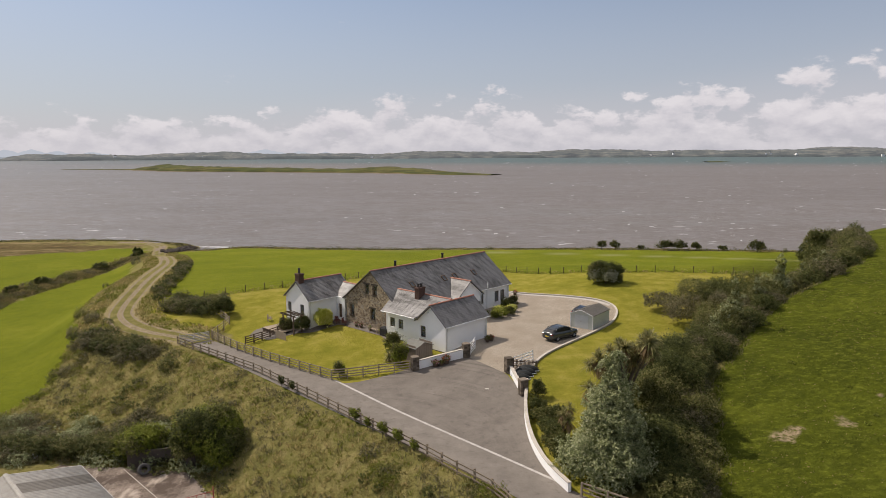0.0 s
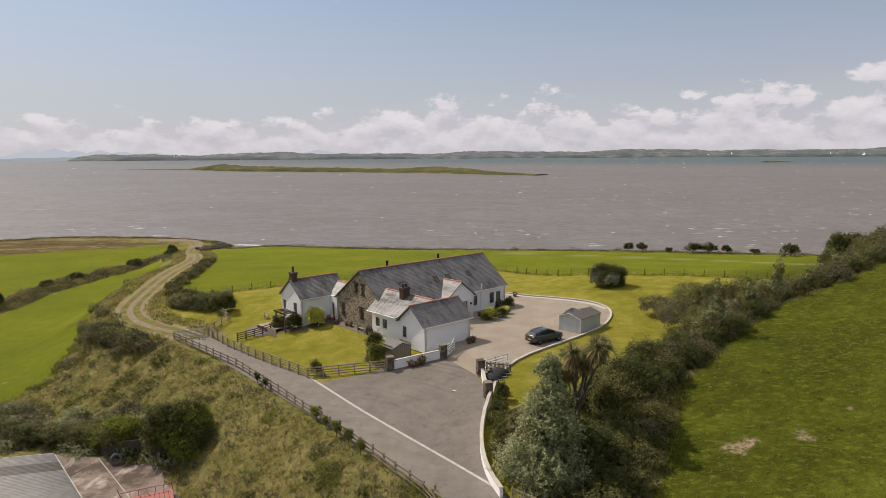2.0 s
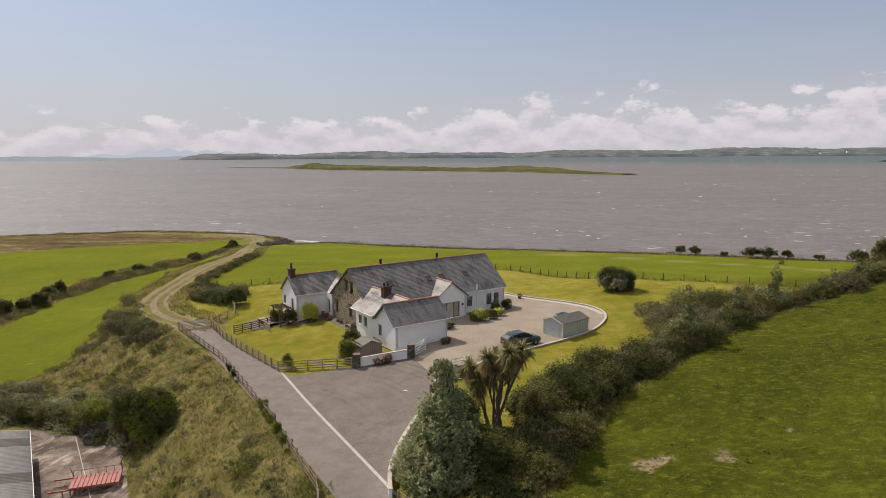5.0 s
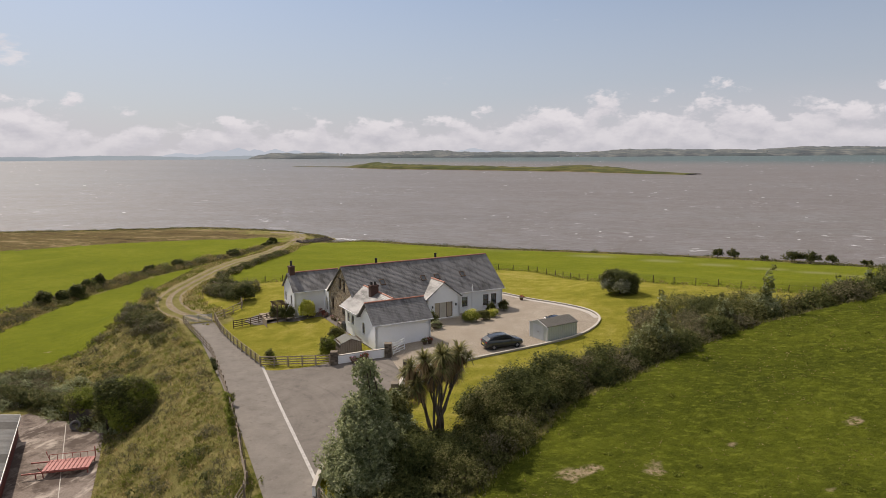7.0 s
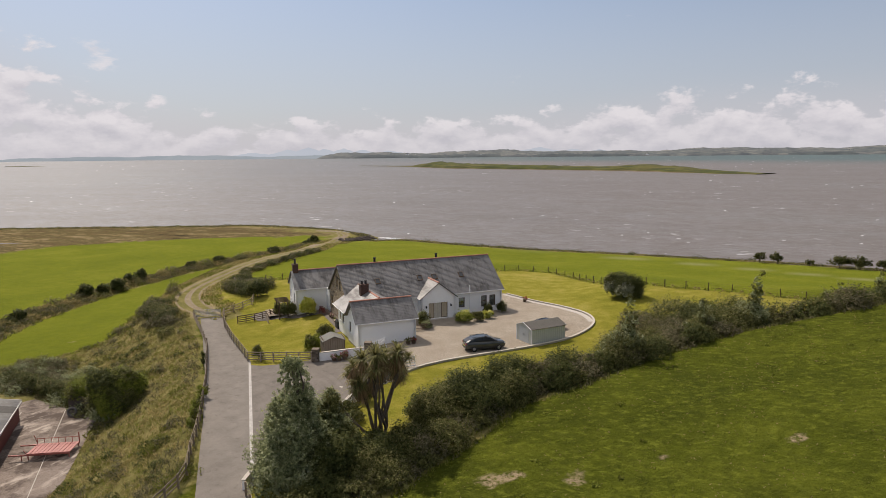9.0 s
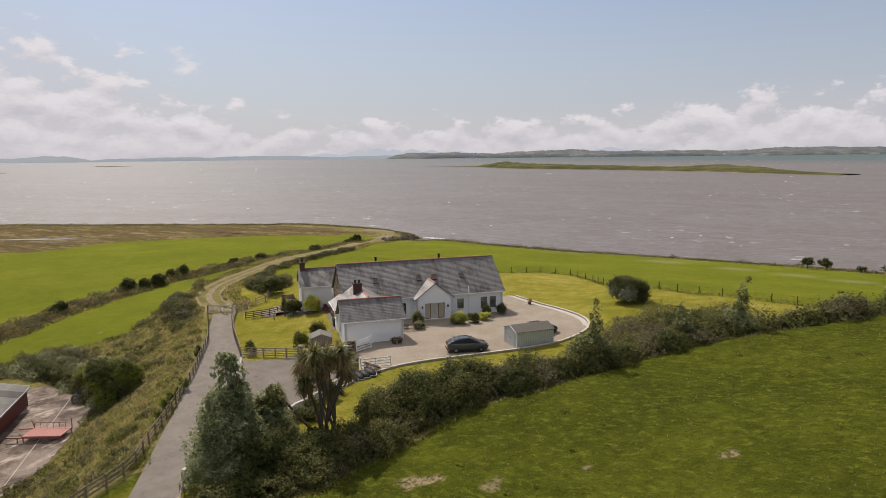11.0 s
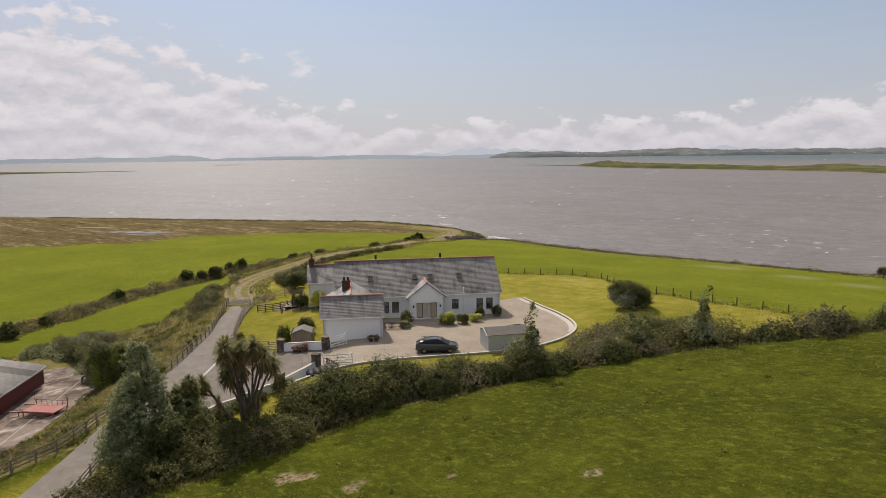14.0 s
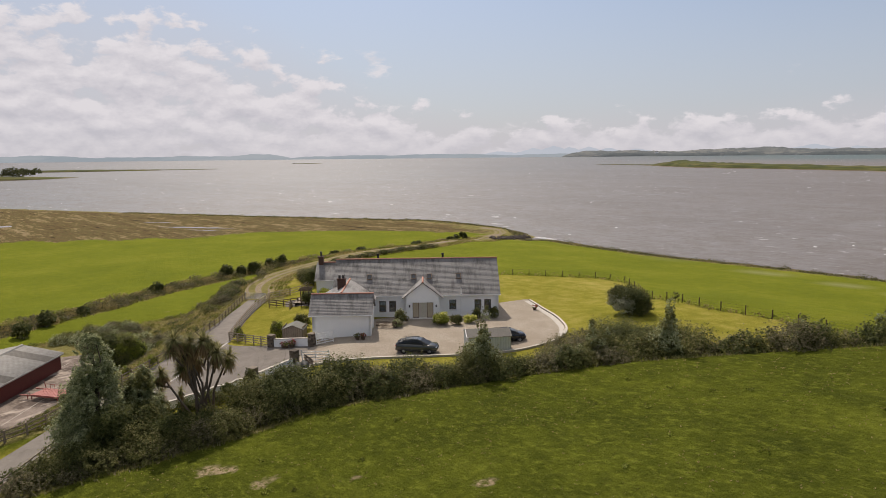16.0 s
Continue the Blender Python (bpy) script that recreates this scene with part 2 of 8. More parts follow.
def slate_material():
    """Weathered slates with a broad dull sheen, deadened where moss and soot have run down."""
    m, nt, b = material("slate", 0.66, spec=0.5)
    b.inputs["IOR"].default_value = 2.1
    g = nt.nodes.new("ShaderNodeNewGeometry")
    run = noise_tex(nt, 0.9, 6, 0.7, stretch=(1.7, 0.4, 0.4))
    broad = noise_tex(nt, 0.35, 4, 0.6)
    f = noise_tex(nt, 14, 4, 0.6)
    soot = mixed(nt, 0.45, run, broad)
    c = ramp_of(nt, g.outputs["Random Per Island"], [(0.0, (0.094, 0.088, 0.084)), (0.5, (0.110, 0.104, 0.099)), (1.0, (0.130, 0.122, 0.117))])
    c = mixed(nt, ranged(nt, soot, 0.48, 0.60, 0, 0.6), c, (0.058, 0.054, 0.050))
    c = mixed(nt, ranged(nt, f, 0.52, 0.75, 0, 0.3), c, (0.05, 0.048, 0.046))
    c = mixed(nt, ranged(nt, noise_tex(nt, 3.5, 5, 0.75), 0.60, 0.74, 0, 0.5), c, (0.26, 0.25, 0.22))
    nt.links.new(c, b.inputs["Base Color"])
    nt.links.new(ranged(nt, soot, 0.46, 0.60, 0.62, 0.16), b.inputs["Specular IOR Level"])
    nt.links.new(ranged(nt, g.outputs["Random Per Island"], 0.0, 1.0, 0.63, 0.70), b.inputs["Roughness"])
    bumped(nt, b, f, 0.25, 0.01)
    return m


def rubble_material():
    """Random rubble masonry in brown and grey stone with pale joints."""
    m, nt, b = material("rubble", 0.9, spec=0.2)
    co = nt.nodes.new("ShaderNodeTexCoord").outputs["Object"]
    mp = nt.nodes.new("ShaderNodeMapping")
    mp.inputs["Scale"].default_value = (3.6, 3.6, 5.6)
    nt.links.new(co, mp.inputs["Vector"])
    v = nt.nodes.new("ShaderNodeTexVoronoi")
    v.inputs["Scale"].default_value = 1.0
    nt.links.new(mp.outputs[0], v.inputs["Vector"])
    e = nt.nodes.new("ShaderNodeTexVoronoi")
    e.feature = "DISTANCE_TO_EDGE"
    e.inputs["Scale"].default_value = 1.0
    nt.links.new(mp.outputs[0], e.inputs["Vector"])
    sepc = nt.nodes.new("ShaderNodeSeparateColor")
    nt.links.new(v.outputs["Color"], sepc.inputs[0])
    c = ramp_of(nt, sepc.outputs[0], [(0.0, (0.16, 0.115, 0.08)), (0.3, (0.28, 0.21, 0.14)), (0.6, (0.43, 0.335, 0.225)), (0.85, (0.52, 0.43, 0.31)), (1.0, (0.30, 0.275, 0.245))])
    c = mixed(nt, ranged(nt, e.outputs["Distance"], 0.0, 0.09, 0.75, 0.0), c, (0.33, 0.29, 0.23))
    f = noise_tex(nt, 9, 4, 0.7)
    c = mixed(nt, ranged(nt, f, 0.4, 0.75, 0, 0.4), c, (0.08, 0.065, 0.05))
    nt.links.new(c, b.inputs["Base Color"])
    bumped(nt, b, ranged(nt, e.outputs["Distance"], 0.0, 0.18), 0.8, 0.05)
    return m


def sea_material():
    m, nt, b = material("sea_water", 0.55, spec=0.13)
    co = nt.nodes.new("ShaderNodeTexCoord").outputs["Object"]
    sep = nt.nodes.new("ShaderNodeSeparateXYZ")
    nt.links.new(co, sep.inputs[0])
    drift = mixed(nt, 0.5, noise_tex(nt, 0.004, 4, 0.55, stretch=(0.4, 1, 1)), noise_tex(nt, 0.02, 6, 0.65, stretch=(0.22, 1.3, 1)))
    near = ramp_of(nt, drift, [(0.32, (0.168, 0.155, 0.151)), (0.68, (0.238, 0.220, 0.213))])
    grey = ramp_of(nt, drift, [(0.32, (0.140, 0.150, 0.165)), (0.68, (0.206, 0.216, 0.232))])
    west = nt.nodes.new("ShaderNodeMath")
    west.operation = "MULTIPLY_ADD"
    nt.links.new(sep.outputs["Y"], west.inputs[0])
    west.inputs[1].default_value = 0.35
    nt.links.new(sep.outputs["X"], west.inputs[2])
    near = mixed(nt, ranged(nt, west.outputs[0], 160, -420), near, grey)
    # clearer, greener water far out towards the east
    far = nt.nodes.new("ShaderNodeMath")
    far.operation = "MULTIPLY_ADD"
    nt.links.new(sep.outputs["X"], far.inputs[0])
    far.inputs[1].default_value = 0.55
    nt.links.new(sep.outputs["Y"], far.inputs[2])
    fr = ranged(nt, far.outputs[0], 1900, 3300)
    wob = nt.nodes.new("ShaderNodeMath")
    wob.operation = "MULTIPLY_ADD"
    nt.links.new(drift, wob.inputs[0])
    wob.inputs[1].default_value = 1.2
    wob.inputs[2].default_value = -0.6
    ad = nt.nodes.new("ShaderNodeMath")
    ad.operation, ad.use_clamp = "ADD", True
    nt.links.new(fr, ad.inputs[0])
    nt.links.new(wob.outputs[0], ad.inputs[1])
    c = mixed(nt, ad.outputs[0], near, (0.080, 0.145, 0.148))
    caps = noise_tex(nt, 0.16, 3, 0.6, stretch=(0.8, 1.2, 1))
    patch = noise_tex(nt, 0.012, 3, 0.5)
    cm = nt.nodes.new("ShaderNodeMath")
    cm.operation = "MULTIPLY"
    nt.links.new(ranged(nt, caps, 0.66, 0.69), cm.inputs[0])
    nt.links.new(ranged(nt, patch, 0.42, 0.6), cm.inputs[1])
    c = mixed(nt, cm.outputs[0], c, (0.75, 0.75, 0.75))
    w1 = noise_tex(nt, 0.35, 4, 0.6, stretch=(0.6, 1.5, 1))
    # wave shading painted into the colour: darker chop and swell
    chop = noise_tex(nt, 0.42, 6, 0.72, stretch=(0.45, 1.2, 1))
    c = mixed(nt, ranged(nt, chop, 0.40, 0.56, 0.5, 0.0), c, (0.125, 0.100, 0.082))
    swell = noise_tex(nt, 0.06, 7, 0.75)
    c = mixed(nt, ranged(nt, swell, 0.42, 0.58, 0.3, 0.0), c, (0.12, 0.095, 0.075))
    # sparkles on the ripples, mixed in as pale specks of base colour
    painted_glint = noise_tex(nt, 0.5, 3, 0.6)
    c = mixed(nt, ranged(nt, painted_glint, 0.62, 0.72, 0.0, 0.5), c, (0.44, 0.42, 0.40))
    nt.links.new(c, b.inputs["Base Color"])
    w2 = noise_tex(nt, 1.9, 3, 0.6, stretch=(0.7, 1.3, 1))
    bumped(nt, b, mixed(nt, 0.4, w1, w2), 0.8, 0.5)
    return m


def glass_material():
    m, nt, b = material("window_glass", 0.04, spec=0.5)
    b.inputs["Base Color"].default_value = (0.55, 0.6, 0.6, 1)
    b.inputs["Transmission Weight"].default_value = 0.85
    b.inputs["IOR"].default_value = 1.45
    return m


def gravel_material():
    m, nt, b = material("gravel", 0.95, spec=0.15)
    v = nt.nodes.new("ShaderNodeTexVoronoi")
    v.inputs["Scale"].default_value = 28
    nt.links.new(nt.nodes.new("ShaderNodeTexCoord").outputs["Object"], v.inputs["Vector"])
    sepc = nt.nodes.new("ShaderNodeSeparateColor")
    nt.links.new(v.outputs["Color"], sepc.inputs[0])
    big = noise_tex(nt, 0.35, 5, 0.6)
    c = ramp_of(nt, sepc.outputs[0], [(0.0, (0.20, 0.165, 0.125)), (0.5, (0.34, 0.29, 0.23)), (1.0, (0.47, 0.42, 0.35))])
    c = mixed(nt, ranged(nt, big, 0.35, 0.65, 0, 0.6), c, (0.25, 0.205, 0.155))
    c = mixed(nt, ranged(nt, noise_tex(nt, 6, 5, 0.75), 0.52, 0.68, 0, 0.5), c, (0.17, 0.135, 0.10))
    nt.links.new(c, b.inputs["Base Color"])
    bumped(nt, b, v.outputs["Distance"], 0.5, 0.02)
    return m


def tarmac_material(name, dark, light, turn=None):
    """Worn asphalt; turn: the point round which tyre marks curve."""
    m, nt, b = material(name, 0.9, spec=0.25)
    co = nt.nodes.new("ShaderNodeTexCoord").outputs["Object"]
    f = noise_tex(nt, 40, 3, 0.7)
    big = noise_tex(nt, 0.5, 6, 0.7)
    c = ramp_of(nt, mixed(nt, 0.65, f, big), [(0.3, dark), (0.7, light)])
    spot = noise_tex(nt, 1.7, 5, 0.7)
    c = mixed(nt, ranged(nt, spot, 0.55, 0.72, 0, 0.55), c, tuple(0.65 * x for x in dark))
    chip = noise_tex(nt, 9, 4, 0.75)
    c = mixed(nt, ranged(nt, chip, 0.58, 0.72, 0, 0.5), c, tuple(1.35 * x for x in light))
    if turn:
        away = nt.nodes.new("ShaderNodeVectorMath")
        away.operation = "DISTANCE"
        nt.links.new(co, away.inputs[0])
        away.inputs[1].default_value = turn
        ring = nt.nodes.new("ShaderNodeCombineXYZ")
        nt.links.new(away.outputs["Value"], ring.inputs[0])
        marks = noise_tex(nt, 1.3, 4, 0.7, vec=ring.outputs[0])
        k = nt.nodes.new("ShaderNodeMath")
        k.operation = "MULTIPLY"
        nt.links.new(ranged(nt, marks, 0.52, 0.66, 0, 0.5), k.inputs[0])
        nt.links.new(ranged(nt, noise_tex(nt, 0.22, 3, 0.5), 0.4, 0.6), k.inputs[1])
        c = mixed(nt, k.outputs[0], c, light)
        k2 = nt.nodes.new("ShaderNodeMath")
        k2.operation = "MULTIPLY"
        nt.links.new(ranged(nt, marks, 0.46, 0.34, 0, 0.6), k2.inputs[0])
        nt.links.new(ranged(nt, noise_tex(nt, 0.2, 3, 0.5), 0.42, 0.6), k2.inputs[1])
        c = mixed(nt, k2.outputs[0], c, tuple(0.6 * x for x in dark))
    nt.links.new(c, b.inputs["Base Color"])
    bumped(nt, b, f, 0.35, 0.01)
    return m


MAT = dict(
    land=ground_material(), sea=sea_material(), slate=slate_material(), rubble=rubble_material(), glass=glass_material(),
    gravel=gravel_material(),
    tarmac=tarmac_material("tarmac", (0.135, 0.118, 0.101), (0.25, 0.222, 0.192)),
    grit=tarmac_material("grit_surface", (0.115, 0.100, 0.085), (0.215, 0.188, 0.162), (-9.0, 50.0, 0.5)),
    render=simple("white_render", (0.85, 0.845, 0.825), (0.93, 0.925, 0.905), 1.2, 0.85, bump=0.12, dist=0.01),
    plinth=simple("grey_plinth", (0.10, 0.095, 0.09), (0.16, 0.15, 0.14), 2.0),
    terracotta=simple("terracotta", (0.33, 0.13, 0.085), (0.47, 0.23, 0.16), 3.0, 0.75),
    brick=simple("dark_brick", (0.05, 0.028, 0.022), (0.13, 0.07, 0.05), 7.0, 0.9),
    flue=simple("black_flue", (0.012, 0.012, 0.013), (0.03, 0.03, 0.03), 5, 0.45, 0.6),
    pot=simple("chimney_pot", (0.02, 0.02, 0.02), (0.06, 0.05, 0.045), 5, 0.6),
    upvc=simple("white_paint", (0.72, 0.72, 0.71), (0.82, 0.82, 0.81), 3, 0.45, bump=0.05),
    wood_frame=simple("brown_window_frame", (0.09, 0.055, 0.03), (0.17, 0.105, 0.06), 6, 0.55),
    grey_wood=simple("weathered_wood", (0.20, 0.155, 0.11), (0.44, 0.36, 0.27), 3.0, 0.9, stretch=(1, 1, 6), bump=0.4),
    dark_wood=simple("brown_stained_wood", (0.06, 0.04, 0.026), (0.16, 0.11, 0.075), 4.0, 0.85, stretch=(1, 1, 5)),
    concrete=simple("concrete", (0.36, 0.33, 0.29), (0.56, 0.52, 0.46), 2.0, 0.92, bump=0.3),
    pale_stone=simple("pale_kerb", (0.36, 0.32, 0.27), (0.64, 0.59, 0.52), 1.6, 0.9),
    linepaint=simple("worn_white_line", (0.24, 0.22, 0.20), (0.62, 0.59, 0.55), 3.0, 0.85, big=0.6),
    rust=simple("red_oxide_paint", (0.28, 0.07, 0.055), (0.44, 0.145, 0.115), 5.0, 0.6),
    red_sheet=simple("red_cladding", (0.10, 0.02, 0.018), (0.17, 0.04, 0.03), 2.0, 0.6),
    asbestos=simple("grey_sheet_roof", (0.26, 0.24, 0.215), (0.47, 0.45, 0.41), 1.5, 0.85, big=0.5),
    dark_hole=simple("dark_interior", (0.02, 0.02, 0.02), (0.035, 0.035, 0.035), 3, 0.9),
    rock=simple("shore_rock", (0.025, 0.019, 0.015), (0.11, 0.083, 0.065), 0.8, 0.9, bump=0.8, dist=0.2),
    bark=simple("bark", (0.07, 0.05, 0.035), (0.17, 0.135, 0.10), 5, 0.95, stretch=(1, 1, 0.3), bump=0.6),
    leaf_hedge=leaf_material("hedge_leaf", [(0.060, 0.066, 0.021), (0.114, 0.121, 0.035), (0.194, 0.192, 0.065), (0.323, 0.292, 0.126)]),
    leaf_grey=leaf_material("grey_green_leaf", [(0.150, 0.172, 0.082), (0.258, 0.288, 0.136), (0.40, 0.42, 0.215), (0.58, 0.58, 0.38)], 0.4),
    leaf_dark=leaf_material("dark_leaf", [(0.045, 0.057, 0.018), (0.092, 0.105, 0.031), (0.181, 0.185, 0.063)], 0.4),
    leaf_bright=leaf_material("bright_leaf", [(0.121, 0.153, 0.023), (0.218, 0.257, 0.037), (0.377, 0.377, 0.079)]),
    leaf_brown=leaf_material("bramble", [(0.069, 0.066, 0.032), (0.129, 0.121, 0.058), (0.214, 0.194, 0.103), (0.321, 0.272, 0.165)]),
    grass_dry=leaf_material("dry_grass", [(0.17, 0.155, 0.050), (0.27, 0.228, 0.082), (0.38, 0.30, 0.132), (0.54, 0.43, 0.22)], 0.7, 0.5),
    grass_green=leaf_material("green_grass", [(0.12, 0.14, 0.022), (0.185, 0.20, 0.036), (0.27, 0.265, 0.065)], 0.7, 0.5),
    palm_leaf=leaf_material("sword_leaf", [(0.125, 0.130, 0.050), (0.240, 0.228, 0.090), (0.42, 0.37, 0.17)], 0.45),
    palm_dead=leaf_material("dead_sword_leaf", [(0.169, 0.118, 0.06), (0.304, 0.212, 0.118), (0.423, 0.304, 0.169)], 0.8),
)


def yard_material():
    """Old concrete, oil-dark in places and scoured pale in others."""
    m, nt, b = material("yard_concrete", 0.92, spec=0.2)
    fine = noise_tex(nt, 6, 6, 0.75)
    stain = noise_tex(nt, 0.28, 7, 0.68)
    pale = noise_tex(nt, 0.4, 6, 0.7, stretch=(1.4, 0.6, 1.0))
    c = ramp_of(nt, fine, [(0.3, (0.155, 0.122, 0.10)), (0.7, (0.30, 0.245, 0.205))])
    c = mixed(nt, ranged(nt, stain, 0.45, 0.58, 0, 0.85), c, (0.070, 0.050, 0.039))
    c = mixed(nt, ranged(nt, pale, 0.54, 0.66, 0, 0.8), c, (0.48, 0.41, 0.345))
    nt.links.new(c, b.inputs["Base Color"])
    bumped(nt, b, fine, 0.4, 0.02)
    return m


MAT["yard"] = yard_material()
MAT["old_wall"] = simple("stained_wall", (0.045, 0.036, 0.028), (0.13, 0.105, 0.085), 1.6, 0.92, bump=0.4)
MAT["skylight_glass"] = simple("skylight_glass", (0.03, 0.033, 0.036), (0.05, 0.054, 0.058), 2.0, 0.08, spec=0.8, bump=0.0)

# ---- mesh helpers ----
def mesh_ob(name, me, mat=None, parent=None, label=""):
    ob = new(name, me)
    if mat is not None:
        me.materials.append(mat)
    if parent is not None:
        ob.parent = parent
    if label:
        tagged(ob, label)
    return ob


def part(name, bm, mat, parent=None, label="", smooth=False):
    """Links a bmesh as one mesh object under a thing or part."""
    bmesh.ops.recalc_face_normals(bm, faces=bm.faces)
    me = bpy.data.meshes.new(name)
    bm.to_mesh(me)
    bm.free()
    if smooth:
        me.polygons.foreach_set("use_smooth", [True] * len(me.polygons))
    return mesh_ob(name, me, mat, parent, label)


def fast_mesh(name, verts, faces):
    """A mesh from arrays: verts (n, 3), faces (m, k)."""
    me = bpy.data.meshes.new(name)
    verts, faces = np.asarray(verts, np.float32), np.asarray(faces, np.int32)
    m, k = faces.shape
    me.vertices.add(len(verts))
    me.vertices.foreach_set("co", verts.ravel())
    me.loops.add(m * k)
    me.loops.foreach_set("vertex_index", faces.ravel())
    me.polygons.add(m)
    me.polygons.foreach_set("loop_start", np.arange(0, m * k, k, dtype=np.int32))
    me.update(calc_edges=True)
    return me


def add_box(bm, x0, x1, y0, y1, z0, z1, m=None, taper=0.0):
    vs = []
    for z, k in ((z0, 0.0), (z1, taper)):
        for x, y in ((x0 + k, y0 + k), (x1 - k, y0 + k), (x1 - k, y1 - k), (x0 + k, y1 - k)):
            p = Vector((x, y, z))
            vs.append(bm.verts.new(m @ p if m else p))
    for f in ((3, 2, 1, 0), (4, 5, 6, 7), (0, 1, 5, 4), (1, 2, 6, 5), (2, 3, 7, 6), (3, 0, 4, 7)):
        bm.faces.new([vs[i] for i in f])
    return vs


def box(name, x0, x1, y0, y1, z0, z1, mat, parent=None, label="", bevel=0.0, m=None):
    bm = bmesh.new()
    add_box(bm, x0, x1, y0, y1, z0, z1, m)
    if bevel:
        bmesh.ops.bevel(bm, geom=bm.edges[:], offset=bevel, segments=1, affect="EDGES")
    return part(name, bm, mat, parent, label)


def add_tube(bm, p, q, r0, r1=None, sides=7):
    """A closed tapered tube from p to q."""
    p, q = Vector(p), Vector(q)
    r1 = r0 if r1 is None else r1
    ax = (q - p).normalized()
    a = ax.orthogonal().normalized()
    b = ax.cross(a)
    rings = []
    for c, r in ((p, r0), (q, r1)):
        rings.append([bm.verts.new(c + r * (math.cos(k * math.tau / sides) * a + math.sin(k * math.tau / sides) * b)) for k in range(sides)])
    for k in range(sides):
        bm.faces.new((rings[0][k], rings[0][(k + 1) % sides], rings[1][(k + 1) % sides], rings[1][k]))
    bm.faces.new(rings[0][::-1])
    bm.faces.new(rings[1])


def smooth_step(a, b, x):
    t = np.clip((x - a) / (b - a), 0, 1)
    return t * t * (3 - 2 * t)


def side_of(x, y, line):
    """Signed distance to a polyline: positive to the right of its direction."""
    best, sign = np.full(np.shape(x), 1e9), np.ones(np.shape(x))
    for (x0, y0), (x1, y1) in zip(line[:-1], line[1:]):
        dx, dy = x1 - x0, y1 - y0
        t = np.clip(((x - x0) * dx + (y - y0) * dy) / (dx * dx + dy * dy), 0, 1)
        d = np.hypot(x - x0 - t * dx, y - y0 - t * dy)
        left = (y - y0) * dx - (x - x0) * dy > 0
        near = d < best - 1e-6
        best, sign = np.where(near, d, best), np.where(near, np.where(left, -1.0, 1.0), sign)
    return best * sign


def resample(line, step):
    """Points every step along a polyline, smoothed a little at the corners."""
    p = np.array(line, float)
    d = np.r_[0, np.cumsum(np.hypot(*np.diff(p[:, :2], axis=0).T))]
    n = max(2, int(round(d[-1] / step)) + 1)
    t = np.linspace(0, d[-1], n)
    return np.stack([np.interp(t, d, p[:, k]) for k in range(p.shape[1])], 1)


def rounded(line, times=2):
    """Corner-cut polyline."""
    p = np.array(line, float)
    for _ in range(times):
        q = np.empty((2 * len(p) - 2, p.shape[1]))
        q[0::2], q[1::2] = 0.75 * p[:-1] + 0.25 * p[1:], 0.25 * p[:-1] + 0.75 * p[1:]
        p = np.vstack([p[:1], q, p[-1:]])
    return p


# ---- the lie of the land ----
SEA = -8.0
BANK_TOP = [(22, -40), (14, 5), (8, 26), (5.5, 37), (4.2, 43), (-4.4, 52.6), (-11.8, 60.2), (-21, 70), (-34, 81.6), (-45, 89), (-53, 100), (-59, 119), (-64, 145), (-71, 165), (-82, 186), (-89, 206), (-86, 226)]
FIELD_EDGE = [(14, -40), (15, 20), (17.4, 38), (20.4, 46), (22, 51), (25, 58.5), (29, 63), (34.5, 70.5), (41, 77), (50, 83.5), (57, 89), (66, 100), (80, 125), (100, 150)]
SHORE = [(300, 120), (140, 165), (96, 183), (66, 192), (50, 197), (11, 199), (-20, 199), (-45, 206), (-66, 214), (-80, 224), (-92, 231), (-117, 242), (-160, 246), (-205, 224), (-300, 180), (-440, 122), (-800, -20)]
FIELD_HEDGE = [(-44, 20), (-60, 51), (-72, 73), (-80.5, 86), (-89, 107), (-96, 138), (-94, 165), (-90, 188)]
MARSH_EDGE = [(-320, -20), (-224, 84), (-186, 132), (-172, 175), (-137, 203), (-112, 216), (-96, 218), (-88, 214)]
BANK_FOOT = [(-40, 30), (-49, 60), (-48.5, 77), (-51.5, 90), (-59, 105), (-66, 128), (-76, 158), (-88, 186)]

NORTH_FENCE = [(-45, 103), (-33, 106.5), (-27.5, 110.4), (-18, 119), (-10, 128), (0, 137.5), (6, 137), (12, 131), (21, 117.5), (31.5, 112.7), (40.5, 112.2), (52.5, 109.5), (62, 101)]
TRACK = [(-32.6, 83.4), (-36.5, 86.2), (-40.5, 88), (-45, 91.5), (-49, 96.7), (-51, 102), (-53, 110), (-56, 122), (-61, 140), (-66, 156), (-74, 173), (-83, 190), (-89, 203), (-93.5, 215), (-97.5, 225), (-104, 232), (-114, 235.5), (-126, 236)]
BARE_PATCHES = [(25.6, 47.3, 1.0), (27.0, 48.0, 0.7), (31, 48.2, 0.9), (24.6, 48.4, 0.6), (35.5, 47.5, 0.5), (36, 52, 0.4), (41.0, 47.4, 0.4), (28.5, 50.2, 0.35), (44, 55, 0.3), (-55.2, 77.0, 0.5)]
HAY = [(-30, 193.5), (-16.7, 190), (7.4, 185.2), (27, 179), (40, 173.5), (60, 164), (90, 149)]


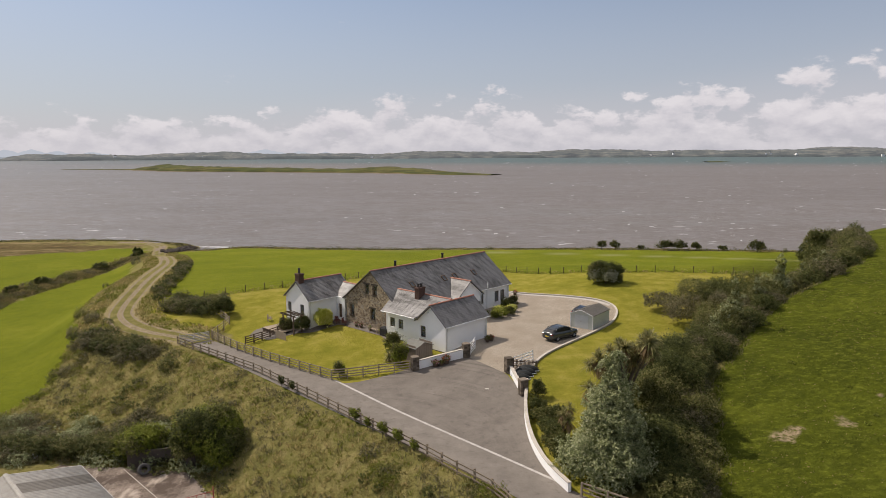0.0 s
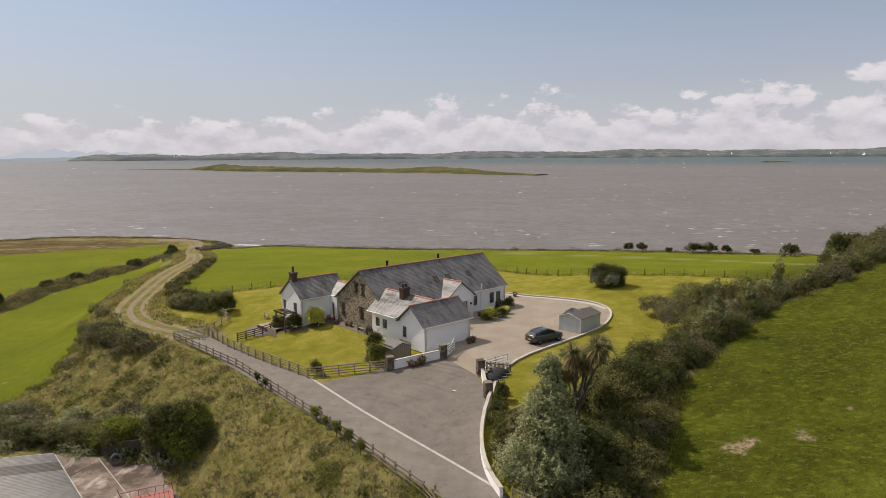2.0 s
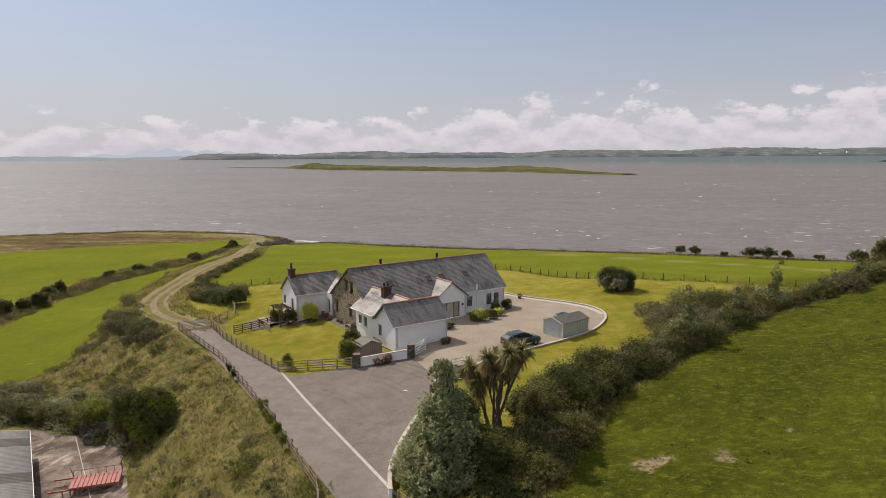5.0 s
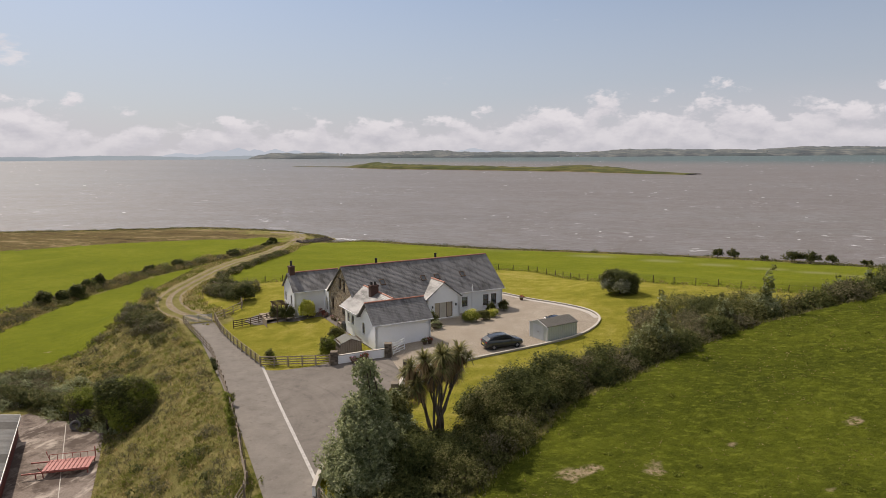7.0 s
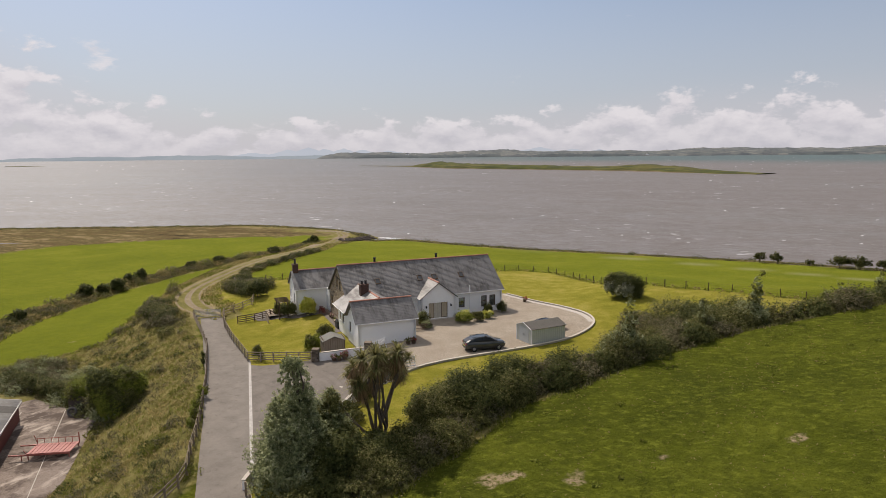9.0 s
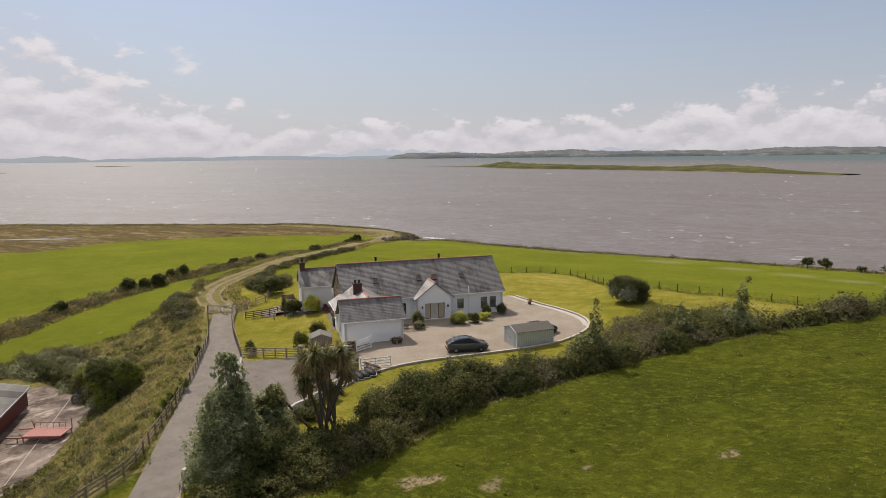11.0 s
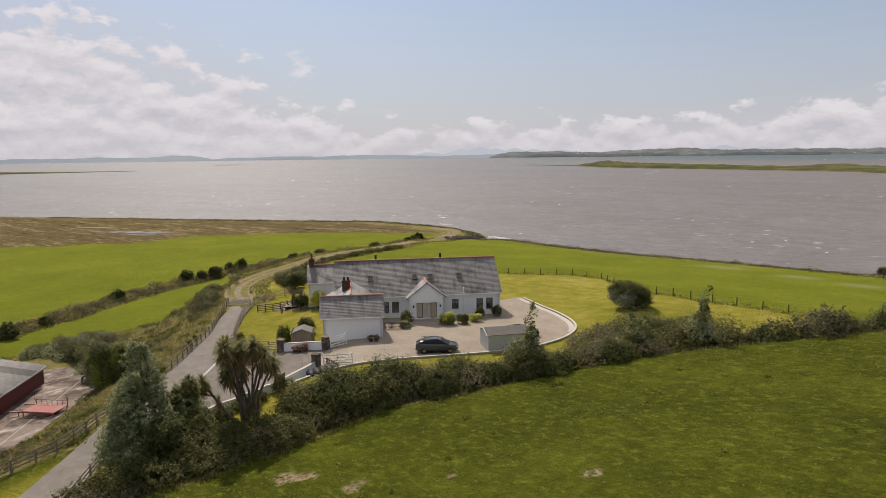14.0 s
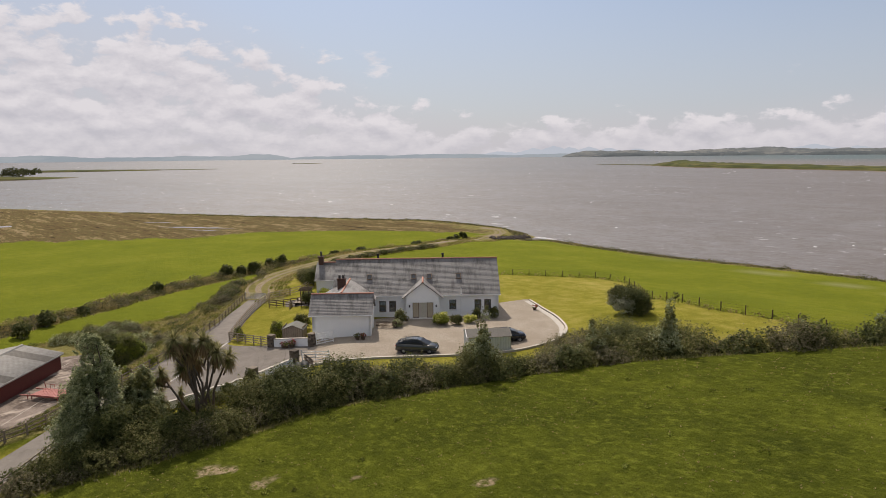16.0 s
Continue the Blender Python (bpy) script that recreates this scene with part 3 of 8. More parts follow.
def land(x, y):
    """Height of the ground."""
    x, y = np.asarray(x, float), np.asarray(y, float)
    north = 2.0 - 0.073 * np.logaddexp(0, (y - 113) / 6) * 6
    lawn = 2.0 * smooth_step(11, 30, x) * smooth_step(78, 104, y)
    house = north + lawn * (1 - smooth_step(115, 150, y))
    bank = side_of(x, y, BANK_TOP)
    road = 0.1 + 0.6 * smooth_step(62, 42, y) - 0.05 * smooth_step(70, 82, y)
    rise = smooth_step(4.0, 23.0, bank) * smooth_step(140, 88, y) + smooth_step(88, 140, y)
    z = road * (1 - rise) + house * rise
    low = -4.6 - 1.9 * smooth_step(50, 98, -x) - 0.5 * smooth_step(120, 200, -x)
    z = z + (low - z) * smooth_step(0.3, 13.0, -bank)
    hill = -3.24 + 0.107 * x + 0.0685 * y + 0.65 * smooth_step(48, 60, y) * smooth_step(104, 80, y)
    hill = 10.4 - np.logaddexp(0, (10.4 - hill) / 0.9) * 0.9
    hill = hill - 0.08 * np.logaddexp(0, (y - 108) / 6) * 6
    field = side_of(x, y, FIELD_EDGE)
    z = z + (hill - z) * smooth_step(-8.0, 1.0, field)
    z = z + 0.12 * np.sin(x * 0.23 + 1.3 * np.sin(y * 0.11)) * np.sin(y * 0.19 + 0.8) * smooth_step(0, 8, np.maximum(field, -bank - 14))
    z = z - 1.9 * smooth_step(-62, -86, x) * smooth_step(165, 205, y) * smooth_step(1, -8, -bank - 8)
    out = side_of(x, y, SHORE)
    z = z + (SEA - 2.5 - z) * smooth_step(-1.0, 13.0, out)
    return z


def land_at(x, y):
    return float(land(np.array([x]), np.array([y]))[0])


def graded(a, b, c, d, fine, coarse):
    """Coordinates from a to d, fine between b and c and coarser outside."""
    def outer(n0, n1):
        out, step, p = [], fine, n0
        way = 1 if n1 > n0 else -1
        while (n1 - p) * way > 0:
            step = min(step * 1.12, coarse)
            p += way * step
            out.append(p)
        return out
    return np.array(outer(b, a)[::-1] + list(np.arange(b, c, fine)) + [c] + outer(c, d))


def build_land():
    xs, ys = graded(-900, -70, 72, 420, 1.0, 14.0), graded(-260, 24, 135, 330, 1.0, 9.0)
    X, Y = np.meshgrid(xs, ys)
    Z = land(X, Y)
    verts = np.stack([X.ravel(), Y.ravel(), Z.ravel()], 1)
    w, h = len(xs), len(ys)
    i = (np.arange(h - 1)[:, None] * w + np.arange(w - 1)[None]).ravel()
    me = fast_mesh("ground", verts, np.stack([i, i + 1, i + w + 1, i + w], 1))
    me.polygons.foreach_set("use_smooth", [True] * len(me.polygons))
    x, y = X.ravel(), Y.ravel()
    bank, foot = side_of(x, y, BANK_TOP), side_of(x, y, BANK_FOOT)
    field, shore = side_of(x, y, FIELD_EDGE), side_of(x, y, SHORE)
    hedge, marsh = side_of(x, y, FIELD_HEDGE), side_of(x, y, MARSH_EDGE)
    meadow = smooth_step(1.5, -1.0, bank) * smooth_step(-2.0, 1.5, foot)
    meadow = np.maximum(meadow, smooth_step(4.5, 2.5, np.abs(hedge)) * smooth_step(10, 40, y))
    meadow = np.maximum(meadow, smooth_step(-7.5, -5.5, field) * smooth_step(0.6, -0.6, field))
    meadow = np.maximum(meadow, smooth_step(-6, -2, shore))
    wet = smooth_step(2, -3, marsh) * smooth_step(-88, -100, x)
    garden = smooth_step(1.0, 3.0, bank) * smooth_step(-0.2, 0.2, side_of(x, y, NORTH_FENCE)) * smooth_step(-4.0, -6.0, field)
    garden = garden * (y < 140)
    ley = np.maximum(smooth_step(-2, -6, bank), smooth_step(0.5, -0.5, side_of(x, y, NORTH_FENCE)) * smooth_step(-10, -30, field))
    off = np.abs(side_of(x, y, TRACK))
    worn = 0.0 * off
    meadow = np.maximum(meadow, smooth_step(6.0, 3.5, off))
    worn = np.maximum(worn, 0.6 * smooth_step(4.5, 1, np.hypot((x + 67) * 0.7, y - 163.7)))
    for px, py, r in BARE_PATCHES:
        worn = np.maximum(worn, 0.85 * smooth_step(r * 1.7, r * 0.2, np.hypot(x - px, y - py)))
    hay = 0.7 * smooth_step(2.6, 0.4, np.abs(side_of(x, y, HAY))) * smooth_step(-30, 20, x)
    for name, values in (("hay", hay), ("meadow", meadow), ("lawn", garden), ("marsh", wet), ("earth", worn), ("ley", ley)):
        me.attributes.new(name, "FLOAT", "POINT").data.foreach_set("value", values.astype(np.float32))
    return tagged(mesh_ob("ground", me, MAT["land"]), "rolling grass pasture, mown lawn and rough bank above the shore", "ground", kind="structure")


build_land()

xs = graded(-4900, -400, 500, 4900, 60.0, 500.0)
ys = graded(-4900, 100, 800, 4900, 60.0, 500.0)
X, Y = np.meshgrid(xs, ys)
i = (np.arange(len(ys) - 1)[:, None] * len(xs) + np.arange(len(xs) - 1)[None]).ravel()
me = fast_mesh("sea", np.stack([X.ravel(), Y.ravel(), SEA + 13.0 * smooth_step(3400, 4450, np.hypot(X, Y)).ravel()], 1), np.stack([i, i + 1, i + len(xs) + 1, i + len(xs)], 1))
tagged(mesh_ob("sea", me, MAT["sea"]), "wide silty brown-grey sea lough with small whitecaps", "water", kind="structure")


def ribbon(name, left, right, lift, mat, across=4, step=1.0):
    """A draped strip between two edge lines."""
    n = max(len(resample(left, step)), len(resample(right, step)))

    def even(line):
        p = np.array(line, float)
        d = np.r_[0, np.cumsum(np.hypot(*np.diff(p, axis=0).T))]
        return np.stack([np.interp(np.linspace(0, d[-1], n), d, p[:, k]) for k in (0, 1)], 1)

    a, b = even(left), even(right)
    t = np.linspace(0, 1, across + 1)
    P = a[:, None] * (1 - t)[None, :, None] + b[:, None] * t[None, :, None]
    V = np.concatenate([P, (land(P[..., 0], P[..., 1]) + lift)[..., None]], -1).reshape(-1, 3)
    w = across + 1
    k = (np.arange(n - 1)[:, None] * w + np.arange(across)[None]).ravel()
    me = fast_mesh(name, V, np.stack([k, k + 1, k + w + 1, k + w], 1))
    ob = mesh_ob(name, me, mat)
    return ob


def draped(name, outline, lift, mat, step=1.0, skirt=0.0):
    """A draped sheet inside an outline."""
    from mathutils import geometry
    rim = resample(list(outline) + [outline[0]], step)[:-1]
    n = len(rim)
    lo, hi = rim.min(0), rim.max(0)
    gx, gy = np.meshgrid(np.arange(lo[0], hi[0], step), np.arange(lo[1], hi[1], step))
    q = np.stack([gx.ravel(), gy.ravel()], 1)
    inside = np.zeros(len(q), bool)
    for (x0, y0), (x1, y1) in zip(rim, np.roll(rim, -1, 0)):
        cross = ((y0 > q[:, 1]) != (y1 > q[:, 1])) & (q[:, 0] < (x1 - x0) * (q[:, 1] - y0) / (y1 - y0 + 1e-12) + x0)
        inside ^= cross
    d = np.min(np.hypot(q[:, None, 0] - rim[None, :, 0], q[:, None, 1] - rim[None, :, 1]), 1)
    q = q[inside & (d > 0.5 * step)]
    pts = [Vector(p) for p in np.vstack([rim, q])]
    vs, _, fs, *_ = geometry.delaunay_2d_cdt(pts, [(k, (k + 1) % n) for k in range(n)], [list(range(n))], 1, 1e-5)
    xy = np.array([tuple(v) for v in vs])
    z = land(xy[:, 0], xy[:, 1]) + lift
    me = fast_mesh(name, np.c_[xy, z], np.array([f for f in fs if len(f) == 3]))
    return mesh_ob(name, me, mat)


ROAD_LEFT = [(46, -40), (30, 8), (20, 22), (12, 34), (5.7, 41.4), (-3.2, 51.4), (-12.8, 61.8), (-23.6, 72.8), (-32.8, 82)]
ROAD_RIGHT = [(52, -40), (36, 10), (24.5, 25), (16, 35), (8.9, 43.2), (-1.3, 55.8), (-11.7, 68.0), (-20.5, 75.0), (-30.8, 84.2)]
WALL_CURVE = [(7.9, 60.4), (7.35, 57), (7.1, 53), (7.25, 49), (7.8, 45.5), (8.7, 42.9)]
KERB = [(7, 107.2), (11, 104.6), (15.4, 101.4), (19.4, 97.6), (22.8, 94.1), (24.1, 91.3), (24.0, 88.3), (22.3, 84.0), (19, 80.0), (15.2, 75.5), (11.9, 71.6), (9.7, 67.8), (8.3, 63.9), (7.9, 60.6)]
road = ribbon("road", ROAD_LEFT, ROAD_RIGHT, 0.035, MAT["tarmac"], 5)
tagged(road, "narrow grey tarmac lane running along the garden fence", "road", kind="structure")
LINE_A, LINE_B = [(-11.86, 67.81), (8.84, 43.41)], [(-11.65, 67.99), (9.05, 43.59)]
tagged(ribbon("road_line", LINE_A, LINE_B, 0.05, MAT["linepaint"], 1), "worn white line along the lane edge", "line", kind="structure")
court = [(-11.1, 67.0), (-9.6, 66.9), (-6.2, 68.3), (-4.3, 69.2), (-3.2, 69.8), (2.3, 71.6), (6.5, 65.6)] + WALL_CURVE + [(8.6, 43.2), (-1.9, 55.5)]
tagged(draped("forecourt", court, 0.03, MAT["grit"]), "worn grey gritted forecourt with curving tyre marks", "pavement", kind="structure")
drive = [(2.3, 71.6), (0.5, 73.5), (-3, 78), (2, 92), (6, 108)] + KERB[:-1] + [(6.5, 65.6)]
tagged(draped("gravel_drive", drive, 0.028, MAT["gravel"]), "wide beige gravel drive in front of the house", "driveway", kind="structure")


def track_material():
    """Two worn wheel ruts, a grassy middle and dry verges, by the distance from the middle line."""
    m, nt, b = material("rutted_track", 0.95, spec=0.1)
    off = nt.nodes.new("ShaderNodeMath")
    off.operation = "ADD"
    nt.links.new(attribute(nt, "off"), off.inputs[0])
    nt.links.new(ranged(nt, noise_tex(nt, 0.8, 6, 0.7), 0.2, 0.8, -0.42, 0.42), off.inputs[1])
    speck = noise_tex(nt, 4, 5, 0.7)
    soil = ramp_of(nt, speck, [(0.35, (0.15, 0.112, 0.075)), (0.5, (0.23, 0.18, 0.13)), (0.65, (0.34, 0.28, 0.21))])
    turf = ramp_of(nt, speck, [(0.35, (0.15, 0.125, 0.05)), (0.5, (0.24, 0.195, 0.09)), (0.65, (0.36, 0.29, 0.16))])
    inner = ranged(nt, off.outputs[0], 0.05, 0.40, 0.5, 1.0)
    outer = ranged(nt, off.outputs[0], 1.75, 1.35)
    f = nt.nodes.new("ShaderNodeMath")
    f.operation = "MULTIPLY"
    nt.links.new(inner, f.inputs[0])
    nt.links.new(outer, f.inputs[1])
    nt.links.new(mixed(nt, f.outputs[0], turf, soil), b.inputs["Base Color"])
    bumped(nt, b, speck, 0.6, 0.05)
    return m


def build_track():
    line = resample(rounded(TRACK, 2), 1.0)
    d = np.gradient(line, axis=0)
    d /= np.hypot(d[:, 0], d[:, 1])[:, None]
    s = np.stack([-d[:, 1], d[:, 0]], 1)
    n = 9
    across = np.linspace(-1, 1, n) * 2.3
    wide = 1 + 0.35 * np.exp(-((np.arange(len(line)) - 12) / 8.0) ** 2)
    P = line[:, None] + s[:, None] * (across[None] * wide[:, None])[..., None]
    z = land(P[..., 0], P[..., 1]) + 0.035 - 0.05 * (np.abs(np.abs(across) - 0.85) < 0.4) - 0.03 * (np.abs(across) > 2.2)
    V = np.concatenate([P, z[..., None]], -1).reshape(-1, 3)
    k = (np.arange(len(line) - 1)[:, None] * n + np.arange(n - 1)[None]).ravel()
    me = fast_mesh("track", V, np.stack([k, k + 1, k + n + 1, k + n], 1))
    me.attributes.new("off", "FLOAT", "POINT").data.foreach_set("value", np.tile(np.abs(across), len(line)).astype(np.float32))
    tagged(mesh_ob("track", me, track_material()), "rutted shore track with a grassy middle and dry verges", "track", kind="structure")


build_track()

# ---- house ----
HOUSE_Z = 1.95
HOUSE = pose(-9.29, 83.69, HOUSE_Z, 0, 0, 46.5)


def panel(outline, holes, thick, m):
    """A wall slab: outline and rectangular holes in its own plane (u, w), thick along -n. m maps (u, n, w) to the thing."""
    from mathutils import geometry
    pts, edges, faces = [], [], []
    loops = [outline] + [[(a, c), (b, c), (b, d), (a, d)] for a, b, c, d in holes]
    for lp in loops:
        k0 = len(pts)
        pts += [Vector(p) for p in lp]
        edges += [(k0 + k, k0 + (k + 1) % len(lp)) for k in range(len(lp))]
    faces = [list(range(len(outline)))]
    vs, es, fs, *_ = geometry.delaunay_2d_cdt(pts, edges, faces, 1, 1e-6)
    bm = bmesh.new()
    front = [bm.verts.new(m @ Vector((v.x, 0, v.y))) for v in vs]
    back = [bm.verts.new(m @ Vector((v.x, -thick, v.y))) for v in vs]
    count = {}
    for f in fs:
        c = sum((vs[i] for i in f), Vector((0, 0))) / len(f)
        if any(a < c.x < b and d < c.y < e for a, b, d, e in holes):
            continue
        bm.faces.new([front[i] for i in f])
        bm.faces.new([back[i] for i in reversed(f)])
        for i, j in zip(f, f[1:] + f[:1]):
            count[(i, j)] = count.get((i, j), 0) + 1
    for i, j in list(count):
        if (j, i) not in count:
            bm.faces.new((front[j], front[i], back[i], back[j]))
    return bm


def frame_of(origin, along, normal):
    """Matrix from (u, n, w) to the thing's space."""
    u, n = Vector(along).normalized(), Vector(normal).normalized()
    m = Matrix.Identity(4)
    for r in range(3):
        m[r][0], m[r][1], m[r][2], m[r][3] = u[r], n[r], (0, 0, 1)[r], origin[r]
    return m


def window(parent, m, a, b, c, d, name="window", bars=1, mat="wood_frame", sill=True, depth=0.12, blind=0.0):
    """A framed window in the hole a..b, c..d of a panel, with glass, glazing bar and sill."""
    root = new(name)
    root.parent = parent
    t = 0.07
    bm = bmesh.new()
    for x0, x1, z0, z1 in ((a, a + t, c, d), (b - t, b, c, d), (a + t, b - t, c, c + t), (a + t, b - t, d - t, d)):
        add_box(bm, x0, x1, -depth - 0.06, -depth, z0, z1, m)
    part("frame", bm, MAT[mat], root)
    for k in range(bars):
        zc = c + (d - c) * (k + 1) / (bars + 1)
        box("glazing_bar", a + t, b - t, -depth - 0.055, -depth - 0.005, zc - 0.03, zc + 0.03, MAT[mat], root, m=m)
    box("pane", a + t, b - t, -depth - 0.04, -depth - 0.028, c + t, d - t, MAT["glass"], root, m=m).visible_shadow = False
    if blind:
        box("blind", a + t, b - t, -depth - 0.12, -depth - 0.10, d - t - blind * (d - c), d - t, MAT["upvc"], root, "pale half-drawn blind", m=m)
    if sill:
        box("sill", a - 0.08, b + 0.08, -depth, 0.07, c - 0.10, c + 0.002, MAT["upvc"], root, "white painted sill", m=m)
    return root


def slate_slope(name, parent, e0, e1, r0, r1, course=0.22, thick=0.010):
    """A slated roof plane from eave edge e0-e1 up to ridge edge r0-r1, in lapped courses of single slates."""
    e0, e1, r0, r1 = (Vector(p) for p in (e0, e1, r0, r1))
    n = ((e1 - e0).cross(r0 - e0)).normalized()
    if n.z < 0:
        n = -n
    rise = max((r0 - e0).length, (r1 - e1).length)
    rows = max(3, int(rise / course))
    bm = bmesh.new()
    rnd = random.Random(name + str(round(e0.x, 2)))
    for k in range(rows):
        t0, t1 = k / rows, min(1.0, (k + 1.12) / rows)
        a, b = e0.lerp(r0, t0), e1.lerp(r1, t0)
        c, d = e1.lerp(r1, t1), e0.lerp(r0, t1)
        w = (b - a).length
        if w < 0.05:
            continue
        cols = max(1, int(round(w / 0.34)))
        cuts = [0.0] + [(i + (0.5 if k % 2 else 0.0)) / cols for i in range(1 if k % 2 == 0 else 0, cols + 1)]
        cuts = sorted({min(1.0, max(0.0, q)) for q in cuts} | {1.0})
        for p, q in zip(cuts[:-1], cuts[1:]):
            j = rnd.uniform(0, 0.006)
            lo, hi = n * (2.0 * thick + j), n * (thick * 0.4)
            v = [bm.verts.new(x) for x in (a.lerp(b, p) + lo, a.lerp(b, q) + lo, d.lerp(c, q) + hi, d.lerp(c, p) + hi, a.lerp(b, p), a.lerp(b, q))]
            bm.faces.new(v[:4])
            bm.faces.new((v[4], v[5], v[1], v[0]))
    me = bpy.data.meshes.new(name)
    bm.to_mesh(me)
    bm.free()
    ob = mesh_ob(name, me, MAT["slate"], parent)
    # boarding under the slates
    bm = bmesh.new()
    top = [bm.verts.new(p) for p in (e0, e1, r1, r0)]
    low = [bm.verts.new(p - n * 0.09) for p in (e0, e1, r1, r0)]
    try:
        bm.faces.new(top)
        bm.faces.new(low[::-1])
        for i in range(4):
            bm.faces.new((top[i], top[(i + 1) % 4], low[(i + 1) % 4], low[i]))
    except ValueError:
        pass
    bmesh.ops.remove_doubles(bm, verts=bm.verts[:], dist=1e-4)
    part("roof_boarding", bm, MAT["plinth"], ob, "dark grey verge boarding")
    return ob


def ridge_tiles(parent, p, q, step=0.45, r=0.125):
    """Half-round terracotta ridge tiles, lapped one on the next."""
    p, q = Vector(p), Vector(q)
    n = max(1, int(round((q - p).length / step)))
    ax = (q - p).normalized()
    side = ax.cross(Vector((0, 0, 1))).normalized()
    up = side.cross(ax)
    bm = bmesh.new()
    for k in range(n):
        a, b = p.lerp(q, k / n), p.lerp(q, (k + 1.06) / n)
        rings = []
        for c, rr in ((a, r * 1.06), (b, r)):
            rings.append([bm.verts.new(c + rr * (math.cos(t) * side + (math.sin(t) * 0.85 - 0.35) * up)) for t in (-0.25, 0.5, 1.2, 1.95, 2.65, 3.4)])
        for i in range(5):
            bm.faces.new((rings[0][i], rings[0][i + 1], rings[1][i + 1], rings[1][i]))
        bm.faces.new(rings[0])
    return part("ridge_tiles", bm, MAT["terracotta"], parent, "red clay ridge tiles")


def chimney(parent, x, y, z0, z1, wx, wy, pots, tall=0.45):
    root = new("chimney")
    root.parent = parent
    bm = bmesh.new()
    add_box(bm, x - wx / 2, x + wx / 2, y - wy / 2, y + wy / 2, z0, z1 - 0.18)
    add_box(bm, x - wx / 2 - 0.07, x + wx / 2 + 0.07, y - wy / 2 - 0.07, y + wy / 2 + 0.07, z1 - 0.18, z1, taper=0.03)
    part("stack", bm, MAT["brick"], root, "dark brown brick stack")
    for px, py in pots:
        bm = bmesh.new()
        add_tube(bm, (x + px, y + py, z1), (x + px, y + py, z1 + tall * 0.8), 0.17, 0.14, 10)
        add_tube(bm, (x + px, y + py, z1 + tall * 0.8), (x + px, y + py, z1 + tall), 0.19, 0.17, 10)
        part("chimney_pot", bm, MAT["pot"], root)
    return root


def gutter(parent, p, q):
    bm = bmesh.new()
    add_tube(bm, p, q, 0.06, sides=6)
    return part("gutter", bm, MAT["upvc"], parent)


def downpipe(parent, x, y, z0, z1):
    bm = bmesh.new()
    add_tube(bm, (x, y, z0), (x, y, z1), 0.05, sides=7)
    add_tube(bm, (x, y, z1), (x, y + 0.15, z1 + 0.12), 0.05, sides=6)
    return part("downpipe", bm, MAT["upvc"], parent, "white rainwater pipe")


